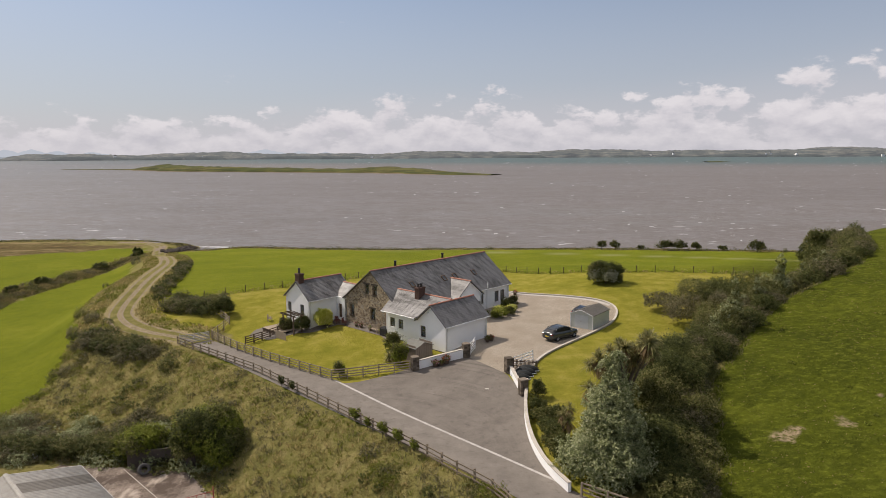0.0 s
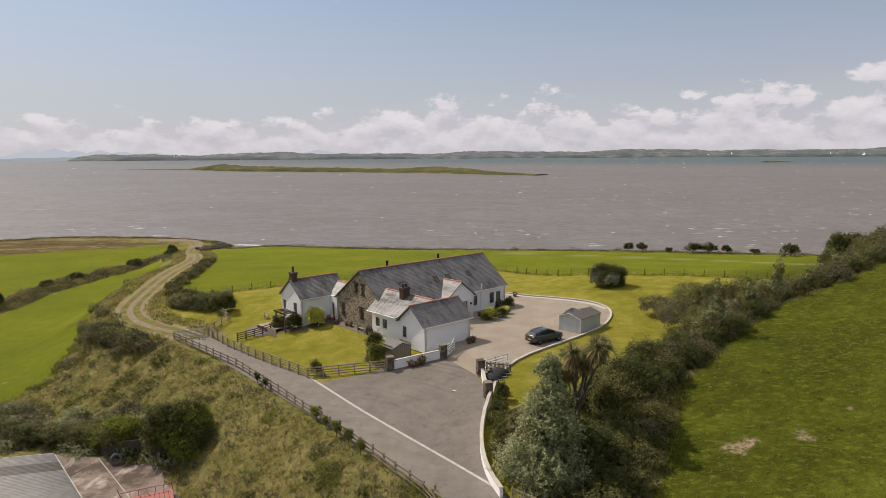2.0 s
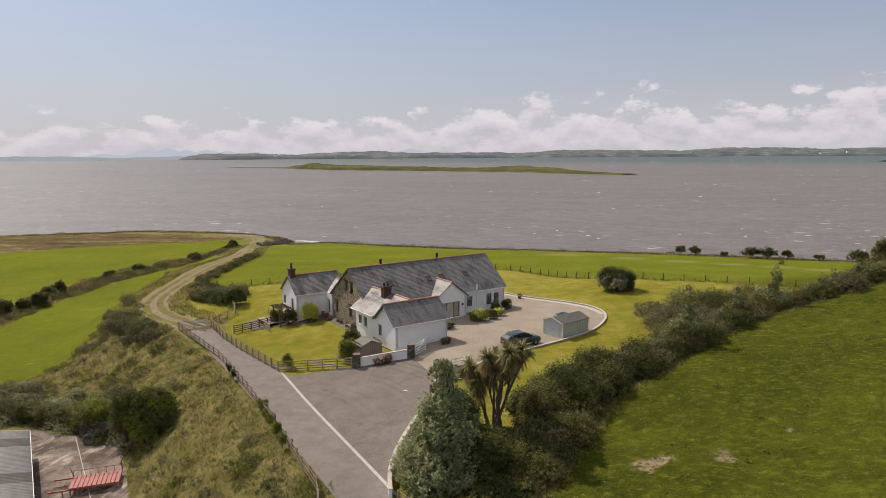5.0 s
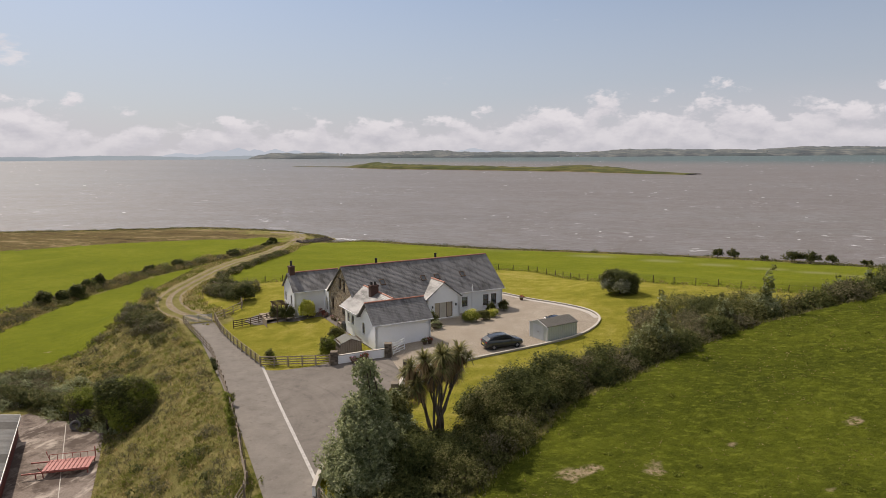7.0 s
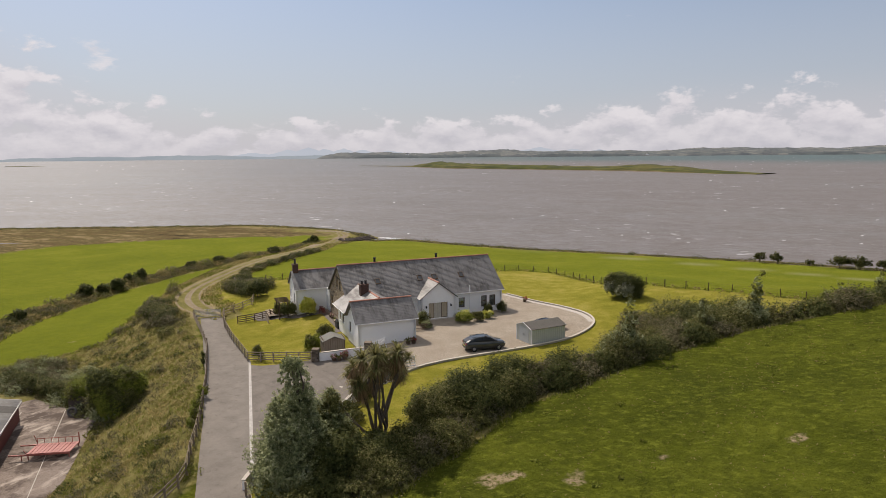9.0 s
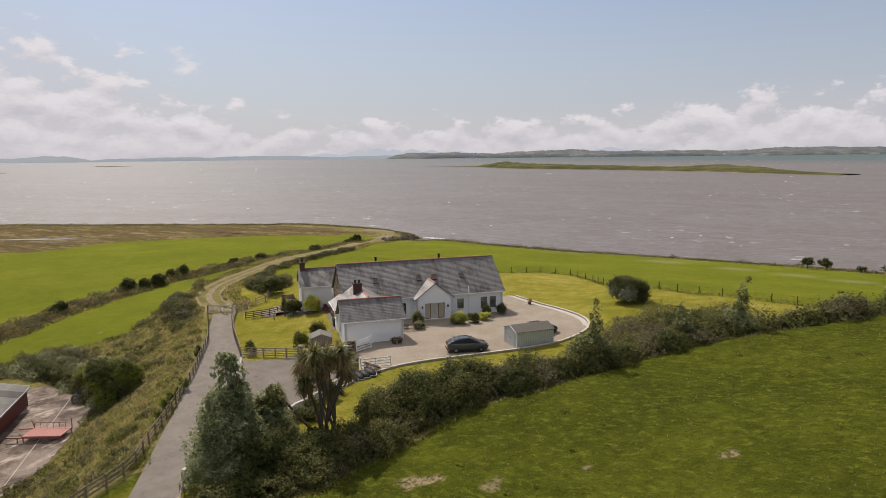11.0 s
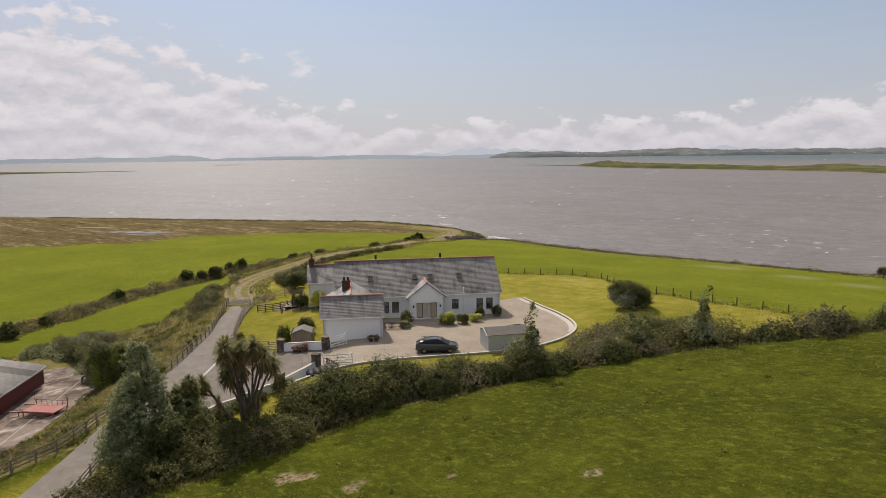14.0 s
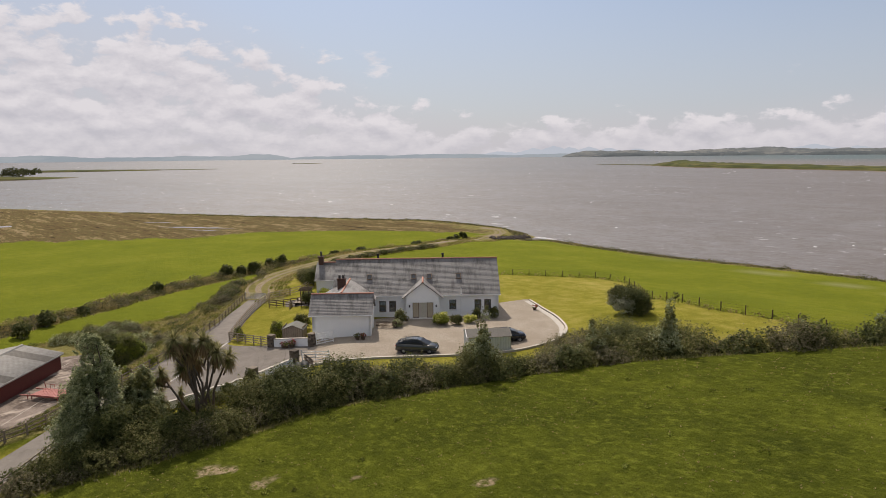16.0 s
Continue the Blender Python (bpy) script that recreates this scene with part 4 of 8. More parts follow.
def build_house():
    house = new("house")
    house.matrix_world = HOUSE
    tagged(house, "long white-rendered and stone house under grey slate roofs", "house")
    EV, WL = 5.3, 4.95                    # eave and wall lines of the long block
    EB, WB = 6.0, 5.65                    # the same at the back
    RZ, EZ, BZ = 7.35, 3.06, 2.95         # ridge and eave heights over the floor
    pitch, pitch_b = (RZ - EZ) / EV, (RZ - BZ) / EB
    s0, s1 = -0.02, 22.45
    wall_top = RZ - pitch * WL - 0.12
    back_top = RZ - pitch_b * WB - 0.12

    # front wall, towards the drive
    m = frame_of((0, -WL, 0), (1, 0, 0), (0, -1, 0))
    holes = [(6.1, 7.05, 0.75, 2.3), (7.45, 8.4, 0.75, 2.3), (15.7, 16.65, 0.95, 2.35), (19.15, 20.1, 0.75, 2.35), (20.5, 21.45, 0.75, 2.35), (10.4, 13.7, 0.2, 2.3)]
    part("front_wall", panel([(s0, -1.2), (s1, -1.2), (s1, wall_top), (s0, wall_top)], holes, 0.35, m), MAT["render"], house, "white rendered front wall")
    for k, h in enumerate(holes[:5]):
        window(house, m, *h, bars=1, blind=0.35 if k in (0, 2) else 0.0)
    # stone gable
    m = frame_of((s0, 0, 0), (0, 1, 0), (-1, 0, 0))
    gable = [(-WL, -1.2), (WB, -1.2), (WB, back_top), (0, RZ - 0.12), (-WL, wall_top)]
    holes = [(-1.0, -0.1, 4.1, 5.45), (0.6, 1.45, 4.1, 5.45), (3.7, 4.6, 0.8, 2.3), (-0.6, 0.4, 0.8, 2.3)]
    part("stone_gable", panel(gable, holes, 0.5, m), MAT["rubble"], house, "brown rubble stone gable wall")
    for h in holes:
        window(house, m, *h, bars=1, depth=0.2, sill=False)
        box("stone_sill", h[0] - 0.12, h[1] + 0.12, -0.2, 0.06, h[2] - 0.12, h[2], MAT["pier_stone"], house, "dressed stone sill", m=m)
        box("lintel", h[0] - 0.2, h[1] + 0.2, -0.1, 0.03, h[3], h[3] + 0.2, MAT["pier_stone"], house, "dressed stone lintel", m=m)
    # east gable and rear wall
    m = frame_of((s1, 0, 0), (0, -1, 0), (1, 0, 0))
    part("east_gable", panel([(-a, b) for a, b in gable][::-1], [], 0.35, m), MAT["render"], house, "white rendered gable")
    m = frame_of((s1, WB, 0), (-1, 0, 0), (0, 1, 0))
    part("rear_wall", panel([(0, -1.2), (s1 - s0, -1.2), (s1 - s0, back_top), (0, back_top)], [(3, 5, 0.3, 2.0), (8, 9.2, 0.9, 2.0)], 0.35, m), MAT["render"], house, "white rendered rear wall")
    o = 0.26
    for y, z in ((-EV, EZ), (EB, BZ)):
        slate_slope("roof_slope", house, (s0 - o, y, z), (s1 + o, y, z), (s0 - o, 0, RZ), (s1 + o, 0, RZ))
    ridge_tiles(house, (s0 - o, 0, RZ + 0.05), (s1 + o, 0, RZ + 0.05))
    gutter(house, (s0 - o, -EV - 0.05, EZ - 0.04), (s1 + o, -EV - 0.05, EZ - 0.04))
    for x in (17.3, 22.3):
        downpipe(house, x, -WL - 0.08, 0.1, EZ - 0.15)
    box("soil_pipe", 17.24, 17.36, -EV + 0.1, -EV + 0.22, EZ - 0.1, EZ + 0.95, MAT["upvc"], house)
    # skylights
    for s in (4.67, 10.8, 13.0, 17.05):
        sky = new("skylight")
        sky.parent = house
        a = math.atan(pitch)
        mm = Matrix.Translation((s, -2.68, RZ - pitch * 2.68)) @ Matrix.Rotation(a, 4, "X")
        bm = bmesh.new()
        for x0, x1, y0, y1 in ((-0.36, -0.29, -0.46, 0.46), (0.29, 0.36, -0.46, 0.46), (-0.29, 0.29, -0.46, -0.38), (-0.29, 0.29, 0.38, 0.46)):
            add_box(bm, x0, x1, y0, y1, 0.0, 0.13, mm)
        part("frame", bm, MAT["wood_frame"], sky)
        box("pane", -0.29, 0.29, -0.38, 0.38, 0.06, 0.09, MAT["skylight_glass"], sky, m=mm)
    for s in (5.6, 15.0):
        fl = new("flue")
        fl.parent = house
        box("flue_base", s - 0.3, s + 0.3, 1.3, 1.9, RZ - 1.9, RZ - 0.35, MAT["brick"], fl)
        bm = bmesh.new()
        add_tube(bm, (s, 1.6, RZ - 0.35), (s, 1.6, RZ + 0.35), 0.16, sides=10)
        add_tube(bm, (s, 1.6, RZ + 0.35), (s, 1.6, RZ + 0.5), 0.22, 0.19, sides=10)
        part("flue_pipe", bm, MAT["flue"], fl, "black metal flue pipe")
    # gabled porch
    pw, pf, pz, pe = 2.49, 6.3, 5.1, 2.95
    pc = 12.08
    m = frame_of((pc, -pf, 0), (1, 0, 0), (0, -1, 0))
    pp = (pz - pe) / (pw + 0.3)
    gab = [(-pw, -1.0), (pw, -1.0), (pw, pz - pp * pw - 0.12), (0, pz - 0.12), (-pw, pz - pp * pw - 0.12)]
    part("porch_gable", panel(gab, [(-1.4, 1.4, 0.15, 2.3)], 0.3, m), MAT["render"], house, "white rendered porch gable")
    for sg in (-1, 1):
        part("porch_side", panel([(-pf, -1.0), (-WL, -1.0), (-WL, pz - pp * pw - 0.12), (-pf, pz - pp * pw - 0.12)], [(-6.0, -5.25, 0.8, 2.2)] if sg > 0 else [], 0.25,
                                 frame_of((pc + sg * pw, 0, 0), (0, 1, 0), (sg, 0, 0))), MAT["render"], house)
        back = -(RZ - pz) / pitch + 0.05
        slate_slope("porch_roof", house, (pc + sg * (pw + 0.3), -pf - 0.25, pe), (pc + sg * (pw + 0.3), -EV + 0.1, pe), (pc, -pf - 0.25, pz), (pc, back, pz))
    ridge_tiles(house, (pc, -pf - 0.25, pz + 0.04), (pc, -2.6, pz + 0.04))
    window(house, frame_of((pc + pw, 0, 0), (0, 1, 0), (1, 0, 0)), -6.0, -5.25, 0.8, 2.2, sill=False)
    # glazed entrance: cream side panels and double doors
    m = frame_of((pc, -pf + 0.25, 0), (1, 0, 0), (0, -1, 0))
    ent = new("entrance_door")
    ent.parent = house
    for a, b in ((-1.4, -0.54), (0.54, 1.4)):
        bm = bmesh.new()
        for x0, x1, z0, z1 in ((a, a + 0.07, 0.15, 2.3), (b - 0.07, b, 0.15, 2.3), (a + 0.07, b - 0.07, 0.15, 0.25), (a + 0.07, b - 0.07, 2.22, 2.3)):
            add_box(bm, x0, x1, -0.06, 0.0, z0, z1, m)
        part("side_frame", bm, MAT["wood_frame"], ent)
        box("side_panel", a + 0.07, b - 0.07, -0.045, -0.015, 0.25, 2.22, MAT["tan_cloth"], ent, "tan painted side panel", m=m)
    for a, b in ((-0.53, -0.01), (0.01, 0.53)):
        box("door_leaf", a, b, -0.08, -0.03, 0.15, 2.3, MAT["cream"], ent, "cream painted door leaf", m=m)
        for z0, z1 in ((0.3, 1.0), (1.15, 2.12)):
            box("door_panel", a + 0.1, b - 0.1, -0.03, -0.018, z0, z1, MAT["cream"], ent, m=m)
    for sx in (-1.8, 1.8):
        lan = new("wall_lantern")
        lan.parent = house
        box("bracket", pc + sx - 0.03, pc + sx + 0.03, -pf - 0.12, -pf, 1.95, 2.0, MAT["flue"], lan)
        box("lamp_body", pc + sx - 0.09, pc + sx + 0.09, -pf - 0.24, -pf - 0.06, 1.7, 2.0, MAT["flue"], lan, bevel=0.03)
    for k in range(3):
        box("porch_step", pc - 1.9 - 0.3 * k, pc + 2.1 + 0.3 * k, -pf - 0.4 - 0.38 * k, -pf + 0.2, -0.6, 0.13 - 0.15 * k, MAT["concrete"], house, "low concrete step")
    # cross wing towards the lane
    lx, lz, le = 1.96, 5.08, 3.04
    lp = (lz - le) / 3.8
    wx = -1.2
    m = frame_of((wx, 0, 0), (0, 1, 0), (-1, 0, 0))
    lt = lz - lp * (lx - wx) - 0.1
    holes = [(-7.15, -6.25, 1.1, 2.25), (-5.65, -4.75, 1.1, 2.25)]
    part("wing_wall", panel([(-10.1, -1.2), (-4.05, -1.2), (-4.05, lt), (-10.1, lt)], holes, 0.3, m), MAT["render"], house, "white rendered wing wall")
    for h in holes:
        window(house, m, *h, bars=0)
    part("wing_return", panel([(-1.2, -1.2), (0.0, -1.2), (0.0, lt + 0.4), (-1.2, lt)], [], 0.3, frame_of((0, -4.05, 0), (1, 0, 0), (0, 1, 0))), MAT["render"], house, "white rendered return wall")
    part("wing_wall", panel([(-10.1, -1.2), (-4.95, -1.2), (-4.95, lt), (-10.1, lt)], [], 0.3, frame_of((lx + 3.16, 0, 0), (0, 1, 0), (1, 0, 0))), MAT["render"], house, "white rendered wing wall")
    vb = -(RZ - lz) / pitch
    slate_slope("wing_roof", house, (lx - 3.8, -9.75, le), (lx - 3.8, -3.85, le), (lx, -12.2, lz), (lx, vb, lz))
    slate_slope("wing_roof", house, (lx + 3.8, -9.75, le), (lx + 3.8, -EV + 0.12, le), (lx, -12.2, lz), (lx, vb, lz))
    ridge_tiles(house, (lx, -12.2, lz + 0.04), (lx, vb - 0.1, lz + 0.04))
    chimney(house, 1.4, -7.45, 3.4, 6.0, 1.05, 0.75, [(-0.25, 0), (0.25, 0)])
    gutter(house, (lx - 3.85, -9.7, le - 0.04), (lx - 3.85, -3.85, le - 0.04))
    # garage wing, ridge along the house
    gc, gz, ge, gh = -12.25, 4.95, 2.76, 2.62
    gp = (gz - ge) / gh
    g0, g1 = -1.4, 5.75
    gw = 2.28
    gt = gz - gp * gw - 0.1
    m = frame_of((g0, gc, 0), (0, 1, 0), (-1, 0, 0))
    gab = [(-gw, -1.4), (gw, -1.4), (gw, gt), (0, gz - 0.1), (-gw, gt)]
    hole = (1.05, 1.9, 0.85, 2.2)
    part("garage_gable", panel(gab, [hole], 0.3, m), MAT["render"], house, "white rendered gable")
    window(house, m, *hole, bars=1)
    m = frame_of((g1, gc, 0), (0, -1, 0), (1, 0, 0))
    part("garage_gable", panel(gab, [(-1.65, 1.4, -0.2, 2.1)], 0.3, m), MAT["render"], house, "white rendered gable")
    box("garage_door", g1 - 0.2, g1 - 0.12, gc - 1.4, gc + 1.65, -0.2, 2.1, MAT["upvc"], house, "white garage door")
    part("garage_wall", panel([(g0, -1.4), (g1, -1.4), (g1, gt), (g0, gt)], [], 0.3, frame_of((0, gc - gw, 0), (1, 0, 0), (0, -1, 0))), MAT["render"], house, "white rendered blank wall")
    for sg in (-1, 1):
        slate_slope("garage_roof", house, (g0 - 0.4, gc + sg * gh, ge), (g1 + 0.25, gc + sg * gh, ge), (g0 - 0.4, gc, gz), (g1 + 0.25, gc, gz))
    ridge_tiles(house, (g0 - 0.4, gc, gz + 0.05), (g1 + 0.25, gc, gz + 0.05))
    gutter(house, (g0 - 0.4, gc - gh - 0.05, ge - 0.04), (g1 + 0.25, gc - gh - 0.05, ge - 0.04))
    downpipe(house, g1 - 0.1, gc - gw - 0.08, -0.6, ge - 0.18)
    box("garage_plinth", g0 - 0.03, g1 + 0.03, gc - gw - 0.03, gc + gw + 0.03, -1.4, -0.28, MAT["plinth"], house)
    # lamp on the gable
    box("security_light", g0 - 0.18, g0, gc + 0.4, gc + 0.6, 3.85, 4.0, MAT["upvc"], house)
    # cottage wing beyond
    cc, cz, ce, ch = 10.35, 5.3, 2.93, 3.05
    cp = (cz - ce) / ch
    c0, c1, cw = -4.5, 2.75, 2.75
    ct = cz - cp * cw - 0.1
    gab = [(-cw, -1.2), (cw, -1.2), (cw, ct), (0, cz - 0.1), (-cw, ct)]
    m = frame_of((c0, cc, 0), (0, 1, 0), (-1, 0, 0))
    holes = [(-1.5, -0.6, 0.1, 2.2), (1.5, 2.4, 0.9, 2.2)]
    part("cottage_gable", panel(gab, holes, 0.3, m), MAT["render"], house, "white rendered cottage gable")
    for h in holes:
        window(house, m, *h, bars=1, sill=h[2] > 0.5)
    part("cottage_gable", panel(gab, [], 0.3, frame_of((c1, cc, 0), (0, -1, 0), (1, 0, 0))), MAT["render"], house, "white rendered cottage gable")
    for sg in (-1, 1):
        part("cottage_wall", panel([(c0, -1.2), (c1, -1.2), (c1, ct), (c0, ct)] if sg < 0 else [(-c1, -1.2), (-c0, -1.2), (-c0, ct), (-c1, ct)], [], 0.3,
                                   frame_of((0, cc + sg * cw, 0), (-sg, 0, 0), (0, sg, 0))), MAT["render"], house, "white rendered cottage wall")
        slate_slope("cottage_roof", house, (c0 - 0.25, cc + sg * ch, ce), (c1 + 0.25, cc + sg * ch, ce), (c0 - 0.25, cc, cz), (c1 + 0.25, cc, cz))
    ridge_tiles(house, (c0 + 0.4, cc, cz + 0.05), (c1 + 0.25, cc, cz + 0.05))
    chimney(house, c0 + 0.45, cc, 3.9, 6.3, 0.75, 0.95, [(0, 0)], 0.75)
    gutter(house, (c0 - 0.25, cc - ch - 0.04, ce - 0.04), (c1 + 0.2, cc - ch - 0.04, ce - 0.04))
    # short link roof between cottage and stone block
    for sg in (-1, 1):
        slate_slope("link_roof", house, (2.1 + sg * 2.0, 5.5, 2.95), (2.1 + sg * 2.0, 7.9, 2.95), (2.1, 4.2, 4.5), (2.1, 8.6, 4.5))
    ridge_tiles(house, (2.1, 4.3, 4.54), (2.1, 8.5, 4.54))
    part("link_wall", panel([(5.65, -1.2), (7.6, -1.2), (7.6, 2.95), (5.65, 2.95)], [(6.3, 7.1, 0.05, 2.0)], 0.25, frame_of((-0.1, 0, 0), (0, 1, 0), (-1, 0, 0))), MAT["render"], house)
    box("link_door", 0.1, 0.15, 6.3, 7.1, 0.05, 2.0, MAT["wood_frame"], house, "brown side door")
    return house


def stone_var():
    m, nt, b = material("pier_stone", 0.9, spec=0.2)
    o = nt.nodes.new("ShaderNodeObjectInfo")
    c = ramp_of(nt, o.outputs["Random"], [(0.0, (0.07, 0.055, 0.043)), (0.5, (0.15, 0.12, 0.09)), (1.0, (0.25, 0.205, 0.16))])
    f = noise_tex(nt, 9, 4, 0.7)
    nt.links.new(mixed(nt, ranged(nt, f, 0.4, 0.7, 0, 0.5), c, (0.08, 0.07, 0.055)), b.inputs["Base Color"])
    bumped(nt, b, f, 0.5, 0.03)
    return m


MAT["pier_stone"] = stone_var()
MAT["tan_cloth"] = simple("tan_panel", (0.44, 0.36, 0.25), (0.58, 0.49, 0.35), 3.0, 0.9)
MAT["cream"] = simple("cream_paint", (0.50, 0.45, 0.36), (0.66, 0.61, 0.50), 2.5, 0.55)
build_house()

# ---- plants ----
RNG = np.random.default_rng(7)


def leaf_mesh(name, pts, nrm, size, long=1.6, up=0.0):
    """One mesh of small pointed leaves at pts, facing roughly along nrm."""
    n = len(pts)
    size = size * 0.82
    nn = nrm + RNG.normal(0, 0.55, (n, 3))
    nn /= np.linalg.norm(nn, axis=1, keepdims=True) + 1e-9
    a = np.cross(nn, RNG.normal(0, 1, (n, 3)) + (0, 0, up))
    a /= np.linalg.norm(a, axis=1, keepdims=True) + 1e-9
    b = np.cross(nn, a)
    s = (size * RNG.uniform(0.6, 1.35, n))[:, None]
    w, l = s * 0.5, s * 0.5 * long
    V = np.stack([pts - a * w - b * l * 0.6, pts + a * w - b * l * 0.45, pts + a * w * RNG.uniform(-0.8, 0.8, (n, 1)) + b * l - nn * s * 0.12], 1).reshape(-1, 3)
    return fast_mesh(name, V, np.arange(n)[:, None] * 3 + np.array([[0, 1, 2]]))


def clump_points(clumps, density, rough=0.28):
    """Leaf points and normals: sprigs standing out from bumpy ellipsoids (x, y, z, rx, ry, rz)."""
    P, Q = [], []
    cs = np.array(clumps, float)
    for cx, cy, cz, rx, ry, rz in clumps:
        area = 4 * math.pi * ((rx * ry) ** 1.6 / 3 + (rx * rz) ** 1.6 / 3 + (ry * rz) ** 1.6 / 3) ** (1 / 1.6)
        per = 9
        n = int(area * density * 1.9 / per) + 4
        d = RNG.normal(0, 1, (n, 3))
        d /= np.linalg.norm(d, axis=1, keepdims=True)
        d = d[d[:, 2] > -0.5]
        n = len(d)
        ph = RNG.uniform(0, 6.28, 6)
        f = 1 + rough * 0.6 * (np.sin(3.1 * d[:, 0] + ph[0]) * np.sin(3.7 * d[:, 1] + ph[1]) + 0.7 * np.sin(6.3 * d[:, 2] + ph[2] + 2.2 * d[:, 0]) + 0.5 * np.sin(9 * d[:, 0] + ph[3]) * np.sin(8 * d[:, 1] + 5 * d[:, 2] + ph[4]))
        r = f * np.where(RNG.random(n) < 0.75, RNG.uniform(0.78, 1.0, n), RNG.uniform(0.45, 0.8, n))
        base = np.array((cx, cy, cz)) + d * np.array((rx, ry, rz)) * r[:, None]
        way = d * 0.8 + np.array((0, 0, 0.55)) + RNG.normal(0, 0.35, (n, 3))
        ln = min(rx, ry, rz) * RNG.uniform(0.1, 0.36, n) ** 1.2 + 0.06
        t = RNG.random((n, per))
        p = base[:, None] + way[:, None] * (ln[:, None] * t)[..., None] + RNG.normal(0, 1, (n, per, 3)) * (ln * 0.24)[:, None, None]
        P.append(p.reshape(-1, 3))
        Q.append(np.repeat(d * 0.7 + (0, 0, 0.75), per, 0))
    P, Q = np.vstack(P), np.vstack(Q)
    # leave out what lies deep inside neighbouring clumps
    deep = np.zeros(len(P), bool)
    for c in cs:
        near = np.abs(P[:, 0] - c[0]) < c[3]
        q = (P[near] - c[:3]) / c[3:]
        deep[near] |= (q ** 2).sum(1) < 0.25
    return P[~deep], Q[~deep]


def foliage(name, clumps, density, size, mat, parent=None, label="", long=1.6, rough=0.28):
    p, q = clump_points(clumps, density, rough)
    ground = land(p[:, 0], p[:, 1])
    keep = p[:, 2] > ground - 0.1
    return mesh_ob(name, leaf_mesh(name, p[keep], q[keep], size, long), MAT[mat], parent, label)


def row_clumps(line, step, inset, width, height, jitter=0.35, seed=1):
    """Overlapping clumps in a belt to the left of a line."""
    rnd = random.Random(seed)
    out = []
    pts = resample(rounded(line, 1), step)
    for (x, y), (x1, y1) in zip(pts[:-1], pts[1:]):
        d = math.hypot(x1 - x, y1 - y)
        nx, ny = -(y1 - y) / d, (x1 - x) / d
        for across in (0.2, 0.75):
            w = inset + width * (across + rnd.uniform(-0.2, 0.2))
            h = height * rnd.uniform(1 - jitter, 1 + jitter) * (0.72 if across < 0.5 else 1.0)
            r = width * rnd.uniform(0.34, 0.5)
            px, py = x + nx * w + rnd.uniform(-0.4, 0.4), y + ny * w + rnd.uniform(-0.4, 0.4)
            out.append((px, py, land_at(px, py) + 0.35 * h, r, r, 0.65 * h))
    return out


def hedge(name, clumps, density, size, mats, label, long=1.6):
    """A hedge or thicket whose leaves are shared among two or three foliage meshes."""
    root = new(name)
    root.location = (clumps[0][0], clumps[0][1], land_at(clumps[0][0], clumps[0][1]))
    bpy.context.view_layer.update()
    for k, mat in enumerate(mats):
        ob = foliage("foliage", clumps[k::len(mats)] if len(mats) > 1 else clumps, density, size, mat, None, "", long)
        ob.parent = root
        ob.matrix_parent_inverse = Matrix.Translation(root.location).inverted()
    return tagged(root, label, "hedge", kind="stuff")


EDGE = FIELD_EDGE[2:11]
near_row = row_clumps(FIELD_EDGE[2:5], 1.5, 0.9, 3.4, 1.6, seed=3) + row_clumps(FIELD_EDGE[4:6], 1.6, 1.1, 3.9, 2.3, seed=13)
mid_row = row_clumps(FIELD_EDGE[5:9], 1.7, 1.0, 3.7, 2.6, seed=4)
far_row = row_clumps(FIELD_EDGE[8:13], 1.8, 0.9, 4.2, 2.9, seed=5)
thick = [(20.7, 57.3, 4.0, 2.7, 2.6, 2.1), (18.7, 55.0, 3.2, 2.2, 2.4, 2.0), (22.6, 60.9, 4.3, 2.4, 2.5, 2.0), (17.9, 50.8, 2.2, 1.9, 2.0, 1.4), (16.9, 56.4, 2.6, 1.7, 1.9, 1.5), (23.4, 58.6, 4.4, 1.5, 1.5, 1.4), (20.0, 56.2, 4.6, 1.3, 1.3, 1.3), (18.2, 58.4, 3.2, 1.6, 1.6, 1.6)]
bulge = [(34.5, 86.0, 5.2, 3.3, 3.0, 2.2), (31, 82.0, 4.2, 2.8, 2.8, 1.7), (36.5, 83.0, 5.6, 2.8, 2.6, 2.0), (40.5, 86.0, 6.2, 2.6, 2.4, 1.9), (35.0, 79.5, 5.2, 2.2, 2.2, 1.7), (37.5, 88.0, 5.2, 2.8, 2.6, 1.8), (33.0, 78.0, 4.3, 2.6, 2.6, 1.6), (30.0, 88.5, 4.0, 2.3, 2.0, 1.1)]
hedge("hedge", near_row, 125, 0.125, ["leaf_brown", "leaf_dark", "leaf_hedge", "leaf_hedge"], "overgrown bramble hedge along the pasture edge")
hedge("hedge", mid_row, 115, 0.135, ["leaf_hedge", "leaf_dark", "leaf_brown"], "overgrown mixed hedge along the pasture edge")
hedge("hedge", far_row, 62, 0.17, ["leaf_hedge", "leaf_dark", "leaf_brown"], "overgrown mixed hedge running up the slope")
hedge("thicket", thick, 190, 0.15, ["leaf_dark", "leaf_hedge"], "dense dark evergreen thicket beside the lawn")
hedge("thicket", bulge, 105, 0.14, ["leaf_hedge", "leaf_brown", "leaf_dark"], "rounded grey-green shrubs spreading onto the lawn")


